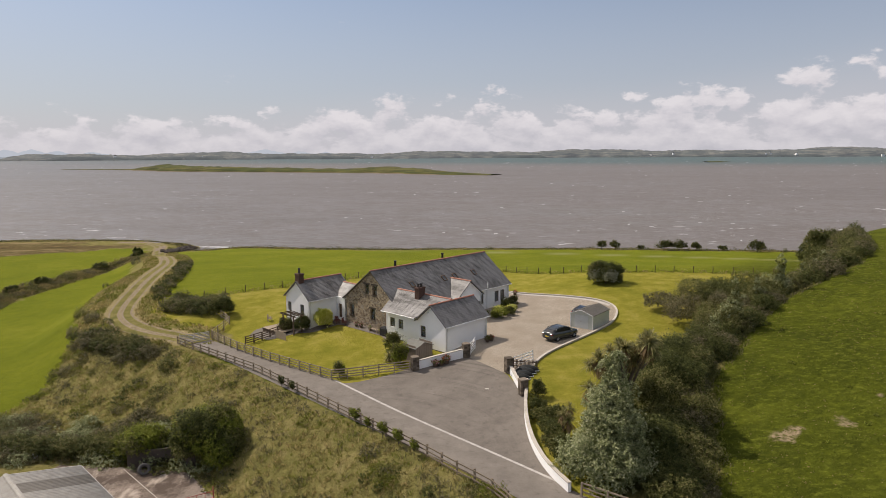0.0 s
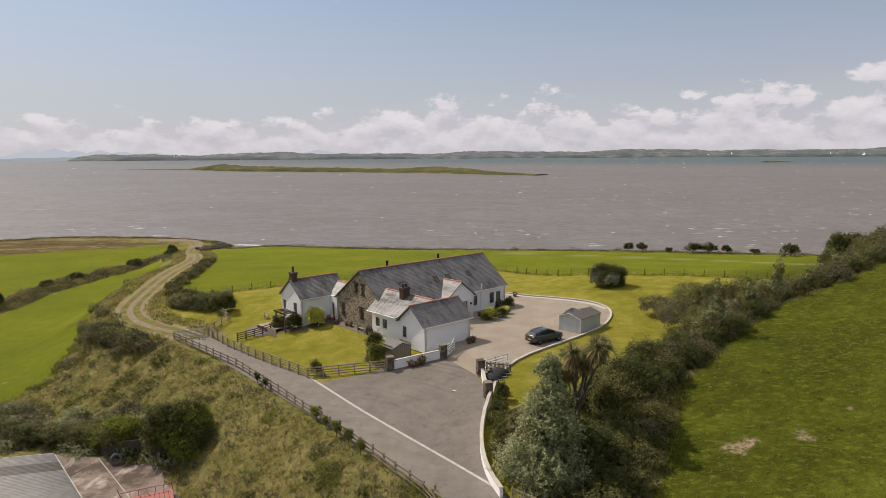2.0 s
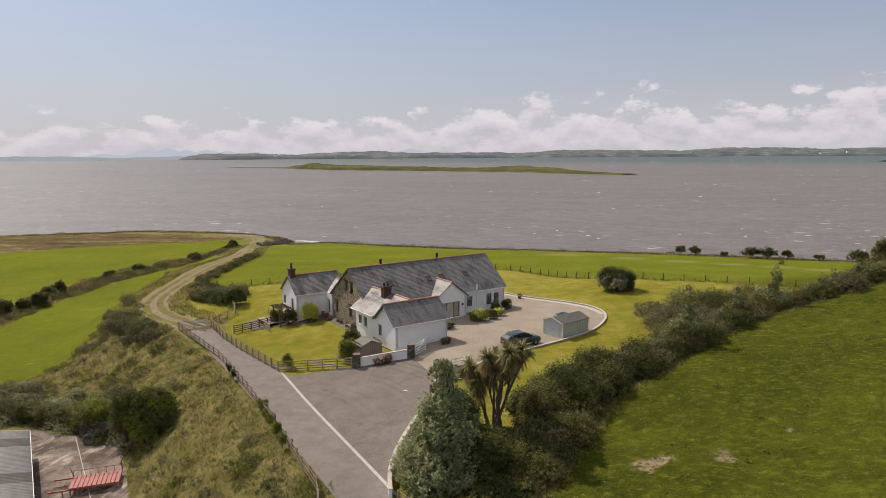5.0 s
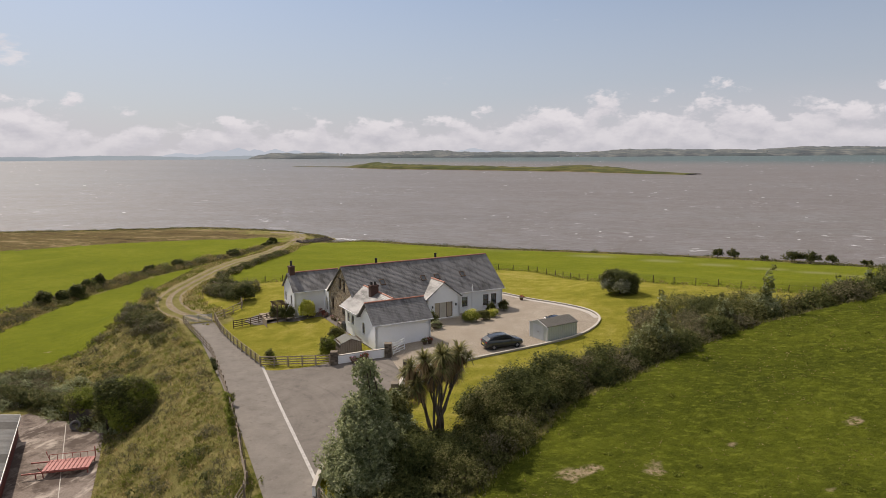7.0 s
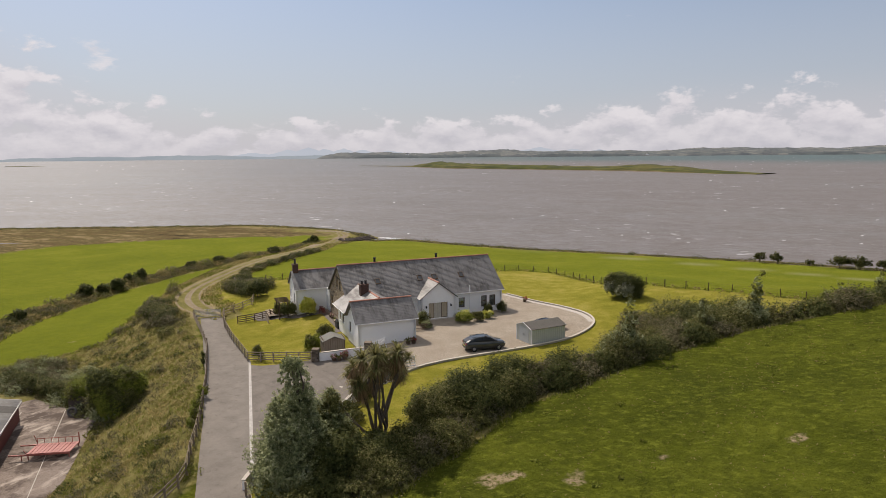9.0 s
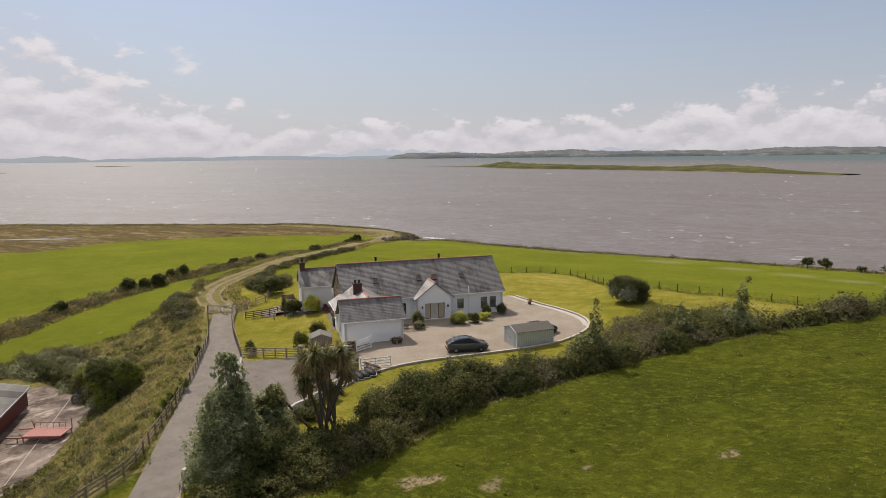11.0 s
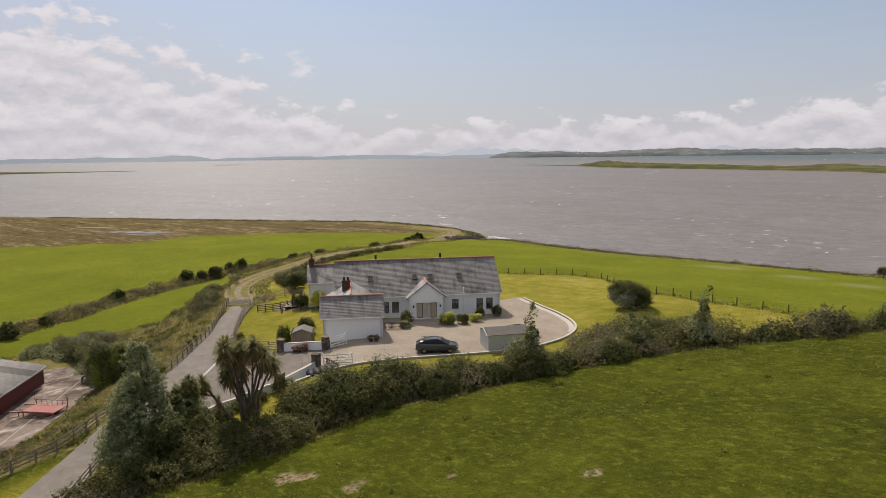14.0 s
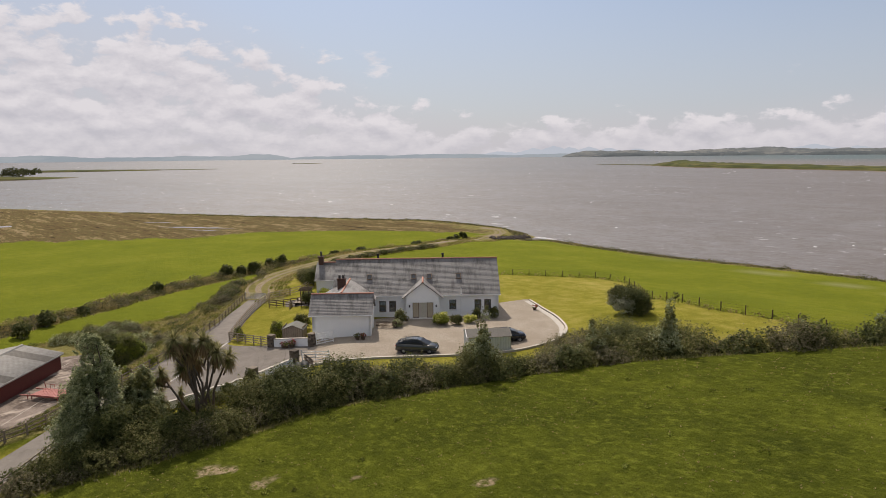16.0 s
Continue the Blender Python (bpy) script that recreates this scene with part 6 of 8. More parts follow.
# track verges
vx, vy = scatter(60000, -94, -30, 82, 222, lambda x, y: (np.abs(side_of(x, y, TRACK)) > 2.1) & (np.abs(side_of(x, y, TRACK)) < 5.5))
blades("rough_grass", vx, vy, 0.32, 0.06, 3, ["grass_dry", "grass_dry", "grass_green"], "pale dry grass on the track verges")
track_scrub = patches(200, -96, -38, 98, 212, lambda x, y: (side_of(x, y, TRACK) < -3.6) & (side_of(x, y, TRACK) > -7.5) & ((y > 165) | (y < 125)), 0.7, 1.6, 0.4, 0.9, 8)
hedge("track_scrub", track_scrub, 26, 0.18, ["leaf_hedge", "leaf_brown"], "scrub along the shore track")
# bank above the shore
sx_, sy_ = scatter(420000, -330, 140, 110, 262, lambda x, y: (side_of(x, y, SHORE) > -5.0) & (side_of(x, y, SHORE) < 2.5) & (np.abs(side_of(x, y, TRACK)) > 3.2))
blades("shore_grass", sx_, sy_, 0.30, 0.11, 2, ["grass_dry", "leaf_brown", "leaf_hedge", "leaf_brown"], "rank grass along the top of the shore bank", 0.7)
shore_scrub = []
for x, y in resample(SHORE[1:15], 3.4):
    for k in range(2):
        px, py = x + RNG.uniform(-2.2, 2.2), y + RNG.uniform(-3.4, 0.8)
        if RNG.random() < 0.45 and abs(float(side_of(px, py, TRACK))) > 4.5:
            shore_scrub.append((px, py, land_at(px, py) + 0.1, RNG.uniform(0.9, 2.2), RNG.uniform(0.7, 1.4), RNG.uniform(0.25, 0.75)))
hedge("shore_scrub", shore_scrub, 14, 0.17, ["leaf_brown", "leaf_hedge", "leaf_dark"], "dark scrub along the top of the shore bank")
# hedge foot and pasture weeds
hx, hy = scatter(30000, 12, 70, 36, 110, lambda x, y: (side_of(x, y, FIELD_EDGE) > -1.2) & (side_of(x, y, FIELD_EDGE) < 0.7))
blades("rough_grass", hx, hy, 0.3, 0.035, 3, ["grass_green", "leaf_brown", "leaf_hedge"], "long grass at the foot of the hedge")
px_, py_ = scatter(13000, 18, 95, 10, 105, lambda x, y: side_of(x, y, FIELD_EDGE) > 0.3)
blades("pasture_grass", px_, py_, 0.10, 0.03, 4, ["grass_green", "grass_dry"], "short grazed pasture grass")
nx_, ny_ = scatter(1500, 18, 90, 20, 105, lambda x, y: side_of(x, y, FIELD_EDGE) > 0.8)
weed = [(x, y, land_at(x, y) + 0.03, r, r, r * 0.3) for x, y, r in zip(nx_, ny_, RNG.uniform(0.16, 0.36, len(nx_)))]
hedge("pasture_weeds", weed[:130], 90, 0.09, ["leaf_bright", "grass_green"], "thistles and docks scattered in the pasture")
# posts' foot along the north fence
nf = [(x, y, land_at(x, y) + 0.1, 0.7, 0.6, 0.4) for x, y in resample(NORTH_FENCE, 1.6)]
hedge("fence_growth", nf, 22, 0.14, ["grass_green", "grass_dry"], "rough grass along the field fence")

# scrub belt and bramble mound beside the track, and the brow below the bend
belt = [(x + RNG.uniform(-0.8, 1.6), y, land_at(x, y) + 0.4, RNG.uniform(0.7, 1.4), RNG.uniform(0.7, 1.4), RNG.uniform(0.3, 0.7)) for x, y in resample([(-47.4, 106), (-49.4, 113), (-51.4, 121), (-54.0, 132), (-57.2, 142), (-60.6, 152)], 1.2)]
hedge("track_scrub", belt, 55, 0.16, ["leaf_dark", "leaf_hedge", "leaf_brown"], "grey-green scrub on the bank beside the track")
mound_pts = []
for k in range(42):
    u, v = RNG.random(), RNG.random()
    x, y = -43.4 + 9.6 * u + 1.0 * v, 99.2 - 4.6 * u + 4.6 * v
    mound_pts.append((x, y, land_at(x, y) + 0.5, RNG.uniform(1.0, 1.8), RNG.uniform(0.9, 1.5), RNG.uniform(0.6, 1.3)))
hedge("bramble_thicket", mound_pts, 75, 0.14, ["leaf_hedge", "leaf_dark", "leaf_brown"], "wide low bramble mound inside the track bend")
brow = []
for x, y in resample([(-49.5, 89.4), (-46.5, 87.4), (-43.0, 84.6), (-40.0, 82.6), (-37.0, 81.2)], 0.9):
    for k in range(2):
        px, py = x + RNG.uniform(-1.4, 1.0), y + RNG.uniform(-2.6, 0.6)
        brow.append((px, py, land_at(px, py) + 0.2, RNG.uniform(0.9, 1.6), RNG.uniform(0.9, 1.5), RNG.uniform(0.5, 1.0)))
hedge("bramble_thicket", brow, 75, 0.14, ["leaf_dark", "leaf_hedge", "leaf_brown"], "dark grey-green bramble on the brow below the track")


# ---- fences, gates and garden walls ----
MAT["lane_wood"] = simple("lane_fence_wood", (0.12, 0.092, 0.066), (0.30, 0.24, 0.175), 3.0, 0.9, stretch=(1, 1, 6), bump=0.4)


def unit_box(name, w, d, h, bevel=0.0):
    bm = bmesh.new()
    add_box(bm, -w / 2, w / 2, -d / 2, d / 2, 0, h)
    if bevel:
        bmesh.ops.bevel(bm, geom=bm.edges[:], offset=bevel, segments=1, affect="EDGES")
    bmesh.ops.recalc_face_normals(bm, faces=bm.faces)
    me = bpy.data.meshes.new(name)
    bm.to_mesh(me)
    bm.free()
    return me


def fence(line, spacing, height, rails, mat, label, rail_h=0.11, post_w=0.13, thick=0.04, name="fence", wires=False):
    """Posts with rails between; each post and rail is an object on shared meshes."""
    root = new(name)
    pts = resample(line, spacing)
    root.location = (pts[0][0], pts[0][1], land_at(*pts[0]))
    o = Vector(root.location)
    post = unit_box("post", post_w, post_w, height + 0.25, 0.012)
    post.materials.append(MAT[mat])
    rail = unit_box("rail", 1.0, thick, rail_h)
    rail.materials.append(MAT[mat])
    rnd = random.Random(len(pts))
    tops = [Vector((x, y, land_at(x, y))) for x, y in pts]
    for k, p in enumerate(tops):
        ob = new("post", post)
        ob.parent = root
        ob.location = p - o + Vector((0, 0, -0.2 + rnd.uniform(-0.03, 0.03)))
        d = tops[min(k + 1, len(tops) - 1)] - tops[max(k - 1, 0)]
        ob.rotation_euler = (rnd.uniform(-0.03, 0.03), rnd.uniform(-0.03, 0.03), math.atan2(d.y, d.x))
    for a, b in zip(tops[:-1], tops[1:]):
        d = b - a
        for f in rails:
            ob = new("wire" if wires else "rail", rail)
            ob.parent = root
            side = Vector((-d.y, d.x, 0)).normalized() * (post_w / 2 + thick / 2)
            ob.location = (a + b) / 2 - o + Vector((0, 0, height * f - rail_h / 2 + rnd.uniform(-0.012, 0.012))) + side
            ob.scale = (d.length * 1.02, 1, 1)
            ob.rotation_euler = (0, -math.atan2(d.z, math.hypot(d.x, d.y)), math.atan2(d.y, d.x))
    return tagged(root, label, "fence")


fence([(7.6, 30.5), (5.6, 36.5), (4.4, 41.0), (3.2, 43.2), (1.1, 45.6), (-1.7, 49.2), (-4.6, 52.7), (-11.9, 61.1), (-20.8, 70.7), (-34.3, 82.2)], 1.9, 1.05, (0.25, 0.58, 0.92), "lane_wood", "weathered brown timber post-and-rail fence along the lane")
fence([(-30.6, 84.4), (-25.9, 79.4), (-20.2, 74.4), (-12.1, 68.0)], 1.8, 1.15, (0.2, 0.45, 0.7, 0.95), "grey_wood", "weathered timber post-and-rail garden fence")
fence([(-12.1, 68.0), (-7.6, 68.7), (-3.7, 68.9)], 1.75, 1.15, (0.2, 0.45, 0.7, 0.95), "grey_wood", "weathered timber garden fence beside the forecourt")
fence([(-30.8, 84.8), (-30.3, 91.0), (-35.6, 97.6), (-44.8, 103.2)], 1.9, 1.15, (0.25, 0.6, 0.95), "grey_wood", "weathered timber fence round the track bush")
fence([(-25.4, 81.6), (-22.0, 84.8)], 1.15, 1.1, (0.2, 0.45, 0.7, 0.95), "dark_wood", "brown timber fence across the lawn")
fence(NORTH_FENCE, 3.2, 1.15, (0.35, 0.65, 0.95), "dark_wood", "wire fence on dark timber posts round the lawn", 0.012, 0.11, 0.012, wires=True)
fence([(9.4, 42.3), (12.4, 39.6), (16.2, 36.2), (23, 28)], 1.9, 1.05, (0.35, 0.65, 0.95), "grey_wood", "weathered timber fence below the hedge")


def field_gate(x0, y0, x1, y1, h, bars, mat, label, name="gate", diagonal=True, swing=None):
    """A barred gate between two points."""
    root = new(name)
    root.location = (x0, y0, land_at(x0, y0) + 0.08)
    ln, a = math.hypot(x1 - x0, y1 - y0), math.atan2(y1 - y0, x1 - x0)
    root.rotation_euler = (0, math.atan2(land_at(x0, y0) - land_at(x1, y1), ln), a)
    for x in (0.05, ln - 0.05):
        box("stile", x - 0.05, x + 0.05, -0.035, 0.035, 0, h + (0.12 if x < 1 else 0), MAT[mat], root, bevel=0.008)
    for k in range(bars):
        z = h * (k + 0.5) / bars
        box("bar", 0.1, ln - 0.1, -0.02, 0.02, z - 0.045, z + 0.045, MAT[mat], root)
    box("stile", ln / 2 - 0.04, ln / 2 + 0.04, -0.034, -0.021, 0, h, MAT[mat], root)
    if diagonal:
        bm = bmesh.new()
        add_tube(bm, (0.1, 0.035, 0.1), (ln - 0.1, 0.035, h - 0.08), 0.035, sides=4)
        part("brace", bm, MAT[mat], root)
    return tagged(root, label, "gate")


MAT["galv"] = simple("galvanised_steel", (0.34, 0.33, 0.31), (0.52, 0.51, 0.49), 4, 0.5, 0.4)
field_gate(-34.0, 82.1, -30.9, 84.2, 1.15, 6, "galv", "galvanised field gate closed across the lane", "field_gate")
field_gate(2.95, 71.4, 3.65, 73.4, 1.45, 5, "upvc", "white timber drive gate standing open", "drive_gate")
field_gate(7.0, 66.8, 9.7, 68.6, 1.2, 4, "upvc", "white timber drive gate folded back beside the lawn", "drive_gate")
field_gate(-22.0, 84.8, -20.7, 86.2, 1.1, 5, "dark_wood", "brown timber garden gate", "garden_gate")


def stone_pier(x, y, w, h, turn, label):
    """A square rubble pier with proud stones and a capstone."""
    root = new("stone_pier")
    root.location, root.rotation_euler = (x, y, land_at(x, y)), (0, 0, turn)
    bm = bmesh.new()
    add_box(bm, -w / 2 + 0.04, w / 2 - 0.04, -w / 2 + 0.04, w / 2 - 0.04, -0.3, h)
    part("core", bm, MAT["plinth"], root)
    rnd = random.Random(int(x * 10))
    rows = int(h / 0.19)
    shape = unit_box("stone", 1, 1, 1, 0.1)
    shape.materials.append(MAT["pier_stone"])
    for r in range(rows):
        z = r * h / rows
        for side in range(4):
            cuts = sorted([-w / 2, w / 2] + [rnd.uniform(-w / 4, w / 4) for _ in range(2 if r % 2 else 1)])
            for a, b in zip(cuts[:-1], cuts[1:]):
                if b - a < 0.06:
                    continue
                ob = new("stone", shape)
                ob.parent = root
                m = Matrix.Rotation(side * math.pi / 2, 4, "Z") @ Matrix.Translation(((a + b) / 2, -w / 2 + 0.03, z + 0.01))
                ob.matrix_basis = m @ Matrix.Diagonal((b - a - 0.015, 0.10 + rnd.uniform(0, 0.05), h / rows - 0.015, 1))
    box("capstone", -w / 2 - 0.05, w / 2 + 0.05, -w / 2 - 0.05, w / 2 + 0.05, h, h + 0.09, MAT["pier_stone"], root, bevel=0.025)
    return tagged(root, label, "pier", "gate piers")


for x, y, h in ((-3.15, 69.0, 1.45), (2.5, 71.1, 1.5), (6.75, 66.0, 1.5), (7.6, 60.6, 1.5)):
    stone_pier(x, y, 0.72, h, 0.35, "brown rubble gate pier with a flat cap")


def garden_wall(pts, h, w, label, mat="render", cap=True, name="garden_wall", steps=0):
    """A rendered wall following the ground, with a coping; stepped tops if steps."""
    root = new(name)
    p = resample(pts, 0.8)
    root.location = (p[0][0], p[0][1], land_at(*p[0]))
    o = Vector(root.location)
    g = [land_at(x, y) for x, y in p]
    n = len(p)
    if steps:
        top = [max(g[min(n - 1, (k // steps) * steps)], g[min(n - 1, (k // steps + 1) * steps)]) + h for k in range(n)]
    else:
        top = [z + h for z in g]
    bm, bc = bmesh.new(), bmesh.new()

    def strip(b, wid, lo, hi):
        rows = []
        for k in range(n):
            d = p[min(k + 1, n - 1)] - p[max(k - 1, 0)]
            d = d / np.hypot(*d)
            s = np.array((-d[1], d[0])) * wid / 2
            rows.append([b.verts.new(Vector((q[0], q[1], z)) - o) for q, z in ((p[k] - s, lo[k]), (p[k] + s, lo[k]), (p[k] + s, hi[k]), (p[k] - s, hi[k]))])
        for r0, r1 in zip(rows[:-1], rows[1:]):
            for i in range(4):
                b.faces.new((r0[i], r0[(i + 1) % 4], r1[(i + 1) % 4], r1[i]))
        b.faces.new(rows[0][::-1])
        b.faces.new(rows[-1])

    strip(bm, w, [z - 0.4 for z in g], top)
    part("wall_face", bm, MAT[mat], root)
    if cap:
        strip(bc, w + 0.06, [z + 0.003 for z in top], [z + 0.08 for z in top])
        part("coping", bc, MAT["pale_stone"], root, "pale stone coping")
    return tagged(root, label, "wall")


garden_wall([(-2.75, 69.15), (2.1, 70.95)], 0.95, 0.26, "white rendered wall with stone coping between piers")
garden_wall([(6.95, 65.6), (7.5, 61.0)], 0.75, 0.26, "low white rendered wall beside the forecourt")
garden_wall([(p[0], p[1]) for p in rounded(WALL_CURVE, 2)], 0.7, 0.24, "curved white rendered wall with stepped coping", steps=3)
garden_wall([(p[0], p[1]) for p in rounded(KERB, 2)], 0.14, 0.22, "low pale concrete kerb wall round the gravel drive", mat="concrete")
inner = rounded([(6.4, 106.4), (10.5, 103.8), (14.9, 100.6), (18.8, 97.0), (22.1, 93.6), (23.3, 91.1)], 2)
outer = rounded([(7, 107.0), (10.9, 104.4), (15.3, 101.2), (19.3, 97.4), (22.6, 94.0), (23.9, 91.3)], 2)
tagged(ribbon("kerb_path", inner, outer, 0.06, MAT["concrete"], 1), "pale paved strip inside the kerb", "path", kind="structure")


def picket_run(x0, y0, x1, y1, h, mat, label):
    root = new("picket_fence")
    root.location = (x0, y0, land_at(x0, y0))
    ln = math.hypot(x1 - x0, y1 - y0)
    root.rotation_euler = (0, 0, math.atan2(y1 - y0, x1 - x0))
    me = unit_box("picket", 0.07, 0.025, h, 0.01)
    me.materials.append(MAT[mat])
    n = int(ln / 0.14)
    for k in range(n):
        ob = new("picket", me)
        ob.parent, ob.location = root, (0.07 + k * ln / n, 0, 0.05)
    for z in (0.25, h - 0.2):
        box("rail", 0, ln, 0.015, 0.055, z, z + 0.07, MAT[mat], root)
    return tagged(root, label, "fence")


picket_run(2.6, 80.8, 4.7, 82.5, 0.85, "dark_wood", "short brown picket fence between garage and porch")
picket_run(7.3, 66.9, 9.9, 66.3, 0.95, "dark_wood", "dark picket screen behind the gate pier")


# ---- vehicles ----
def paint(name, col, rough=0.25):
    m, nt, b = material(name, rough, 0.35, 0.5)
    f = noise_tex(nt, 3, 3, 0.5)
    nt.links.new(mixed(nt, ranged(nt, f, 0.4, 0.7, 0, 0.25), col, tuple(0.75 * c for c in col)), b.inputs["Base Color"])
    b.inputs["Coat Weight"].default_value = 0.5
    return m


MAT["car_grey"] = paint("grey_car_paint", (0.062, 0.066, 0.062))
MAT["car_black"] = paint("black_car_paint", (0.016, 0.018, 0.022))
MAT["car_glass"] = simple("tinted_glass", (0.008, 0.009, 0.01), (0.015, 0.016, 0.018), 2, 0.28, bump=0.0, spec=0.5)
MAT["rubber"] = simple("black_rubber", (0.012, 0.012, 0.012), (0.03, 0.03, 0.03), 8, 0.85)
MAT["alloy"] = simple("alloy_rim", (0.30, 0.30, 0.31), (0.48, 0.48, 0.49), 5, 0.35, 0.8)
MAT["lamp_clear"] = simple("clear_lamp", (0.55, 0.56, 0.58), (0.75, 0.76, 0.78), 5, 0.15)
MAT["lamp_red"] = simple("red_lamp", (0.22, 0.01, 0.01), (0.34, 0.02, 0.02), 5, 0.2)


def loft(rings, close=True):
    bm = bmesh.new()
    vr = [[bm.verts.new(p) for p in r] for r in rings]
    n = len(rings[0])
    for a, b in zip(vr[:-1], vr[1:]):
        for i in range(n):
            bm.faces.new((a[i], a[(i + 1) % n], b[(i + 1) % n], b[i]))
    if close:
        bm.faces.new(vr[0][::-1])
        bm.faces.new(vr[-1])
    return bm


def car(x, y, heading, label, mat, tall=1.65, length=4.6):
    """A five-door car, nose towards heading."""
    root = new("car")
    root.location, root.rotation_euler = (x, y, land_at(x, y) + 0.03), (0, 0, heading)
    k = length / 4.6
    rings = []
    for sx, w, z0, z1 in ((-2.3, 0.62, 0.48, 0.88), (-2.25, 0.80, 0.36, 1.06), (-2.1, 0.90, 0.30, 1.14), (-1.4, 0.925, 0.26, 1.12), (-0.4, 0.925, 0.24, 1.08), (0.6, 0.925, 0.24, 1.06), (1.1, 0.92, 0.25, 1.05), (1.6, 0.91, 0.28, 1.0), (2.0, 0.87, 0.32, 0.94), (2.2, 0.76, 0.38, 0.84), (2.3, 0.58, 0.46, 0.70)):
        zm = 0.5 * (z0 + z1)
        rings.append([(sx * k, a * w, z) for a, z in ((-0.88, z0), (-1.0, z0 + 0.14), (-1.0, zm + 0.06), (-0.95, z1 - 0.06), (-0.80, z1), (0.80, z1), (0.95, z1 - 0.06), (1.0, zm + 0.06), (1.0, z0 + 0.14), (0.88, z0))])
    part("body", loft(rings), MAT[mat], root, smooth=True)
    rings = []
    for sx, w, z1 in ((-2.2, 0.78, 1.10), (-1.78, 0.74, 1.36), (-1.25, 0.71, tall - 0.09), (-0.55, 0.71, tall - 0.01), (0.05, 0.70, tall), (0.48, 0.69, tall - 0.09), (0.98, 0.74, 1.26), (1.38, 0.80, 1.05)):
        z0 = 1.02
        rings.append([(sx * k, a * w, z) for a, z in ((-1.14, z0), (-1.07, z0 + (z1 - z0) * 0.45), (-0.98, z1 - 0.05), (-0.8, z1), (0.8, z1), (0.98, z1 - 0.05), (1.07, z0 + (z1 - z0) * 0.45), (1.14, z0))])
    part("glasshouse", loft(rings), MAT["car_glass"], root, "dark tinted windows")
    rings = []
    for sx, w, z in ((-1.72, 0.62, tall - 0.2), (-1.25, 0.68, tall - 0.075), (-0.55, 0.69, tall + 0.004), (0.05, 0.68, tall + 0.012), (0.48, 0.64, tall - 0.075)):
        rings.append([(sx * k, -w, z - 0.045), (sx * k, -w * 0.9, z + 0.004), (sx * k, w * 0.9, z + 0.004), (sx * k, w, z - 0.045)])
    part("roof", loft(rings), MAT[mat], root)
    for sy in (-1, 1):
        for a, b in ((1.15, 0.45), (-0.3, -0.4), (-1.95, -1.3)):
            bm = bmesh.new()
            add_tube(bm, (a * k, sy * 0.86, 1.0), (b * k, sy * 0.70, tall - 0.06), 0.035, sides=5)
            part("pillar", bm, MAT[mat], root)
        bm = bmesh.new()
        add_tube(bm, (-1.6 * k, sy * 0.62, tall - 0.0), (0.2 * k, sy * 0.62, tall + 0.035), 0.022, sides=5)
        part("roof_rail", bm, MAT["flue"], root)
        box("mirror", 0.72 * k, 0.86 * k, sy * 1.0 - 0.11, sy * 1.0 + 0.11, 1.0, 1.14, MAT[mat], root, bevel=0.03)
        box("headlight", 2.08 * k, 2.24 * k, sy * 0.62 - 0.17, sy * 0.62 + 0.17, 0.70, 0.82, MAT["lamp_clear"], root, bevel=0.03)
        box("tail_light", -2.30 * k, -2.14 * k, sy * 0.66 - 0.17, sy * 0.66 + 0.17, 0.84, 0.98, MAT["lamp_red"], root, bevel=0.03)
        for sx in (-1.38, 1.42):
            wheel = new("wheel")
            wheel.parent, wheel.location = root, (sx * k, sy * 0.83, 0.345)
            bm = bmesh.new()
            prof = ((0.20, 0.10), (0.30, 0.12), (0.345, 0.09), (0.345, -0.09), (0.30, -0.12), (0.20, -0.10))
            n = 20
            rr = [[bm.verts.new((r * math.cos(i * math.tau / n), w, r * math.sin(i * math.tau / n))) for r, w in prof] for i in range(n)]
            for i in range(n):
                for j in range(len(prof)):
                    bm.faces.new((rr[i][j], rr[i][(j + 1) % 6], rr[(i + 1) % n][(j + 1) % 6], rr[(i + 1) % n][j]))
            part("tyre", bm, MAT["rubber"], wheel)
            bm = bmesh.new()
            for i in range(5):
                a = i * math.tau / 5
                add_tube(bm, (0, sy * 0.07, 0), (0.2 * math.cos(a), sy * 0.085, 0.2 * math.sin(a)), 0.035, 0.03, 5)
            add_tube(bm, (0, sy * 0.04, 0), (0, sy * 0.10, 0), 0.06, sides=8)
            add_tube(bm, (0, sy * 0.02, 0), (0, sy * 0.045, 0), 0.21, sides=16)
            part("rim", bm, MAT["alloy"], wheel, "silver five-spoke rim")
    box("number_plate", -2.325 * k, -2.30 * k, -0.26, 0.26, 0.58, 0.69, MAT["plate_yellow"], root, "yellow plate")
    box("number_plate", 2.315 * k, 2.335 * k, -0.26, 0.26, 0.46, 0.57, MAT["upvc"], root, "white plate")
    box("bumper", -2.33 * k, -2.2 * k, -0.7, 0.7, 0.36, 0.52, MAT["rubber"], root, bevel=0.03)
    box("grille", 2.2 * k, 2.33 * k, -0.5, 0.5, 0.58, 0.72, MAT["rubber"], root, bevel=0.02)
    return tagged(root, label, "car")


MAT["plate_yellow"] = simple("yellow_plate", (0.55, 0.42, 0.05), (0.65, 0.5, 0.07), 6, 0.4)
car(14.15, 77.3, radians(38), "dark grey five-door crossover car parked on gravel", "car_grey", 1.58, 4.75)
car(19.1, 87.1, radians(51), "black car parked behind the metal shed", "car_black", 1.46, 4.3)


# ---- outbuildings ----
def local(root, x, y, turn):
    root.location, root.rotation_euler = (x, y, land_at(x, y)), (0, 0, turn)
    return root


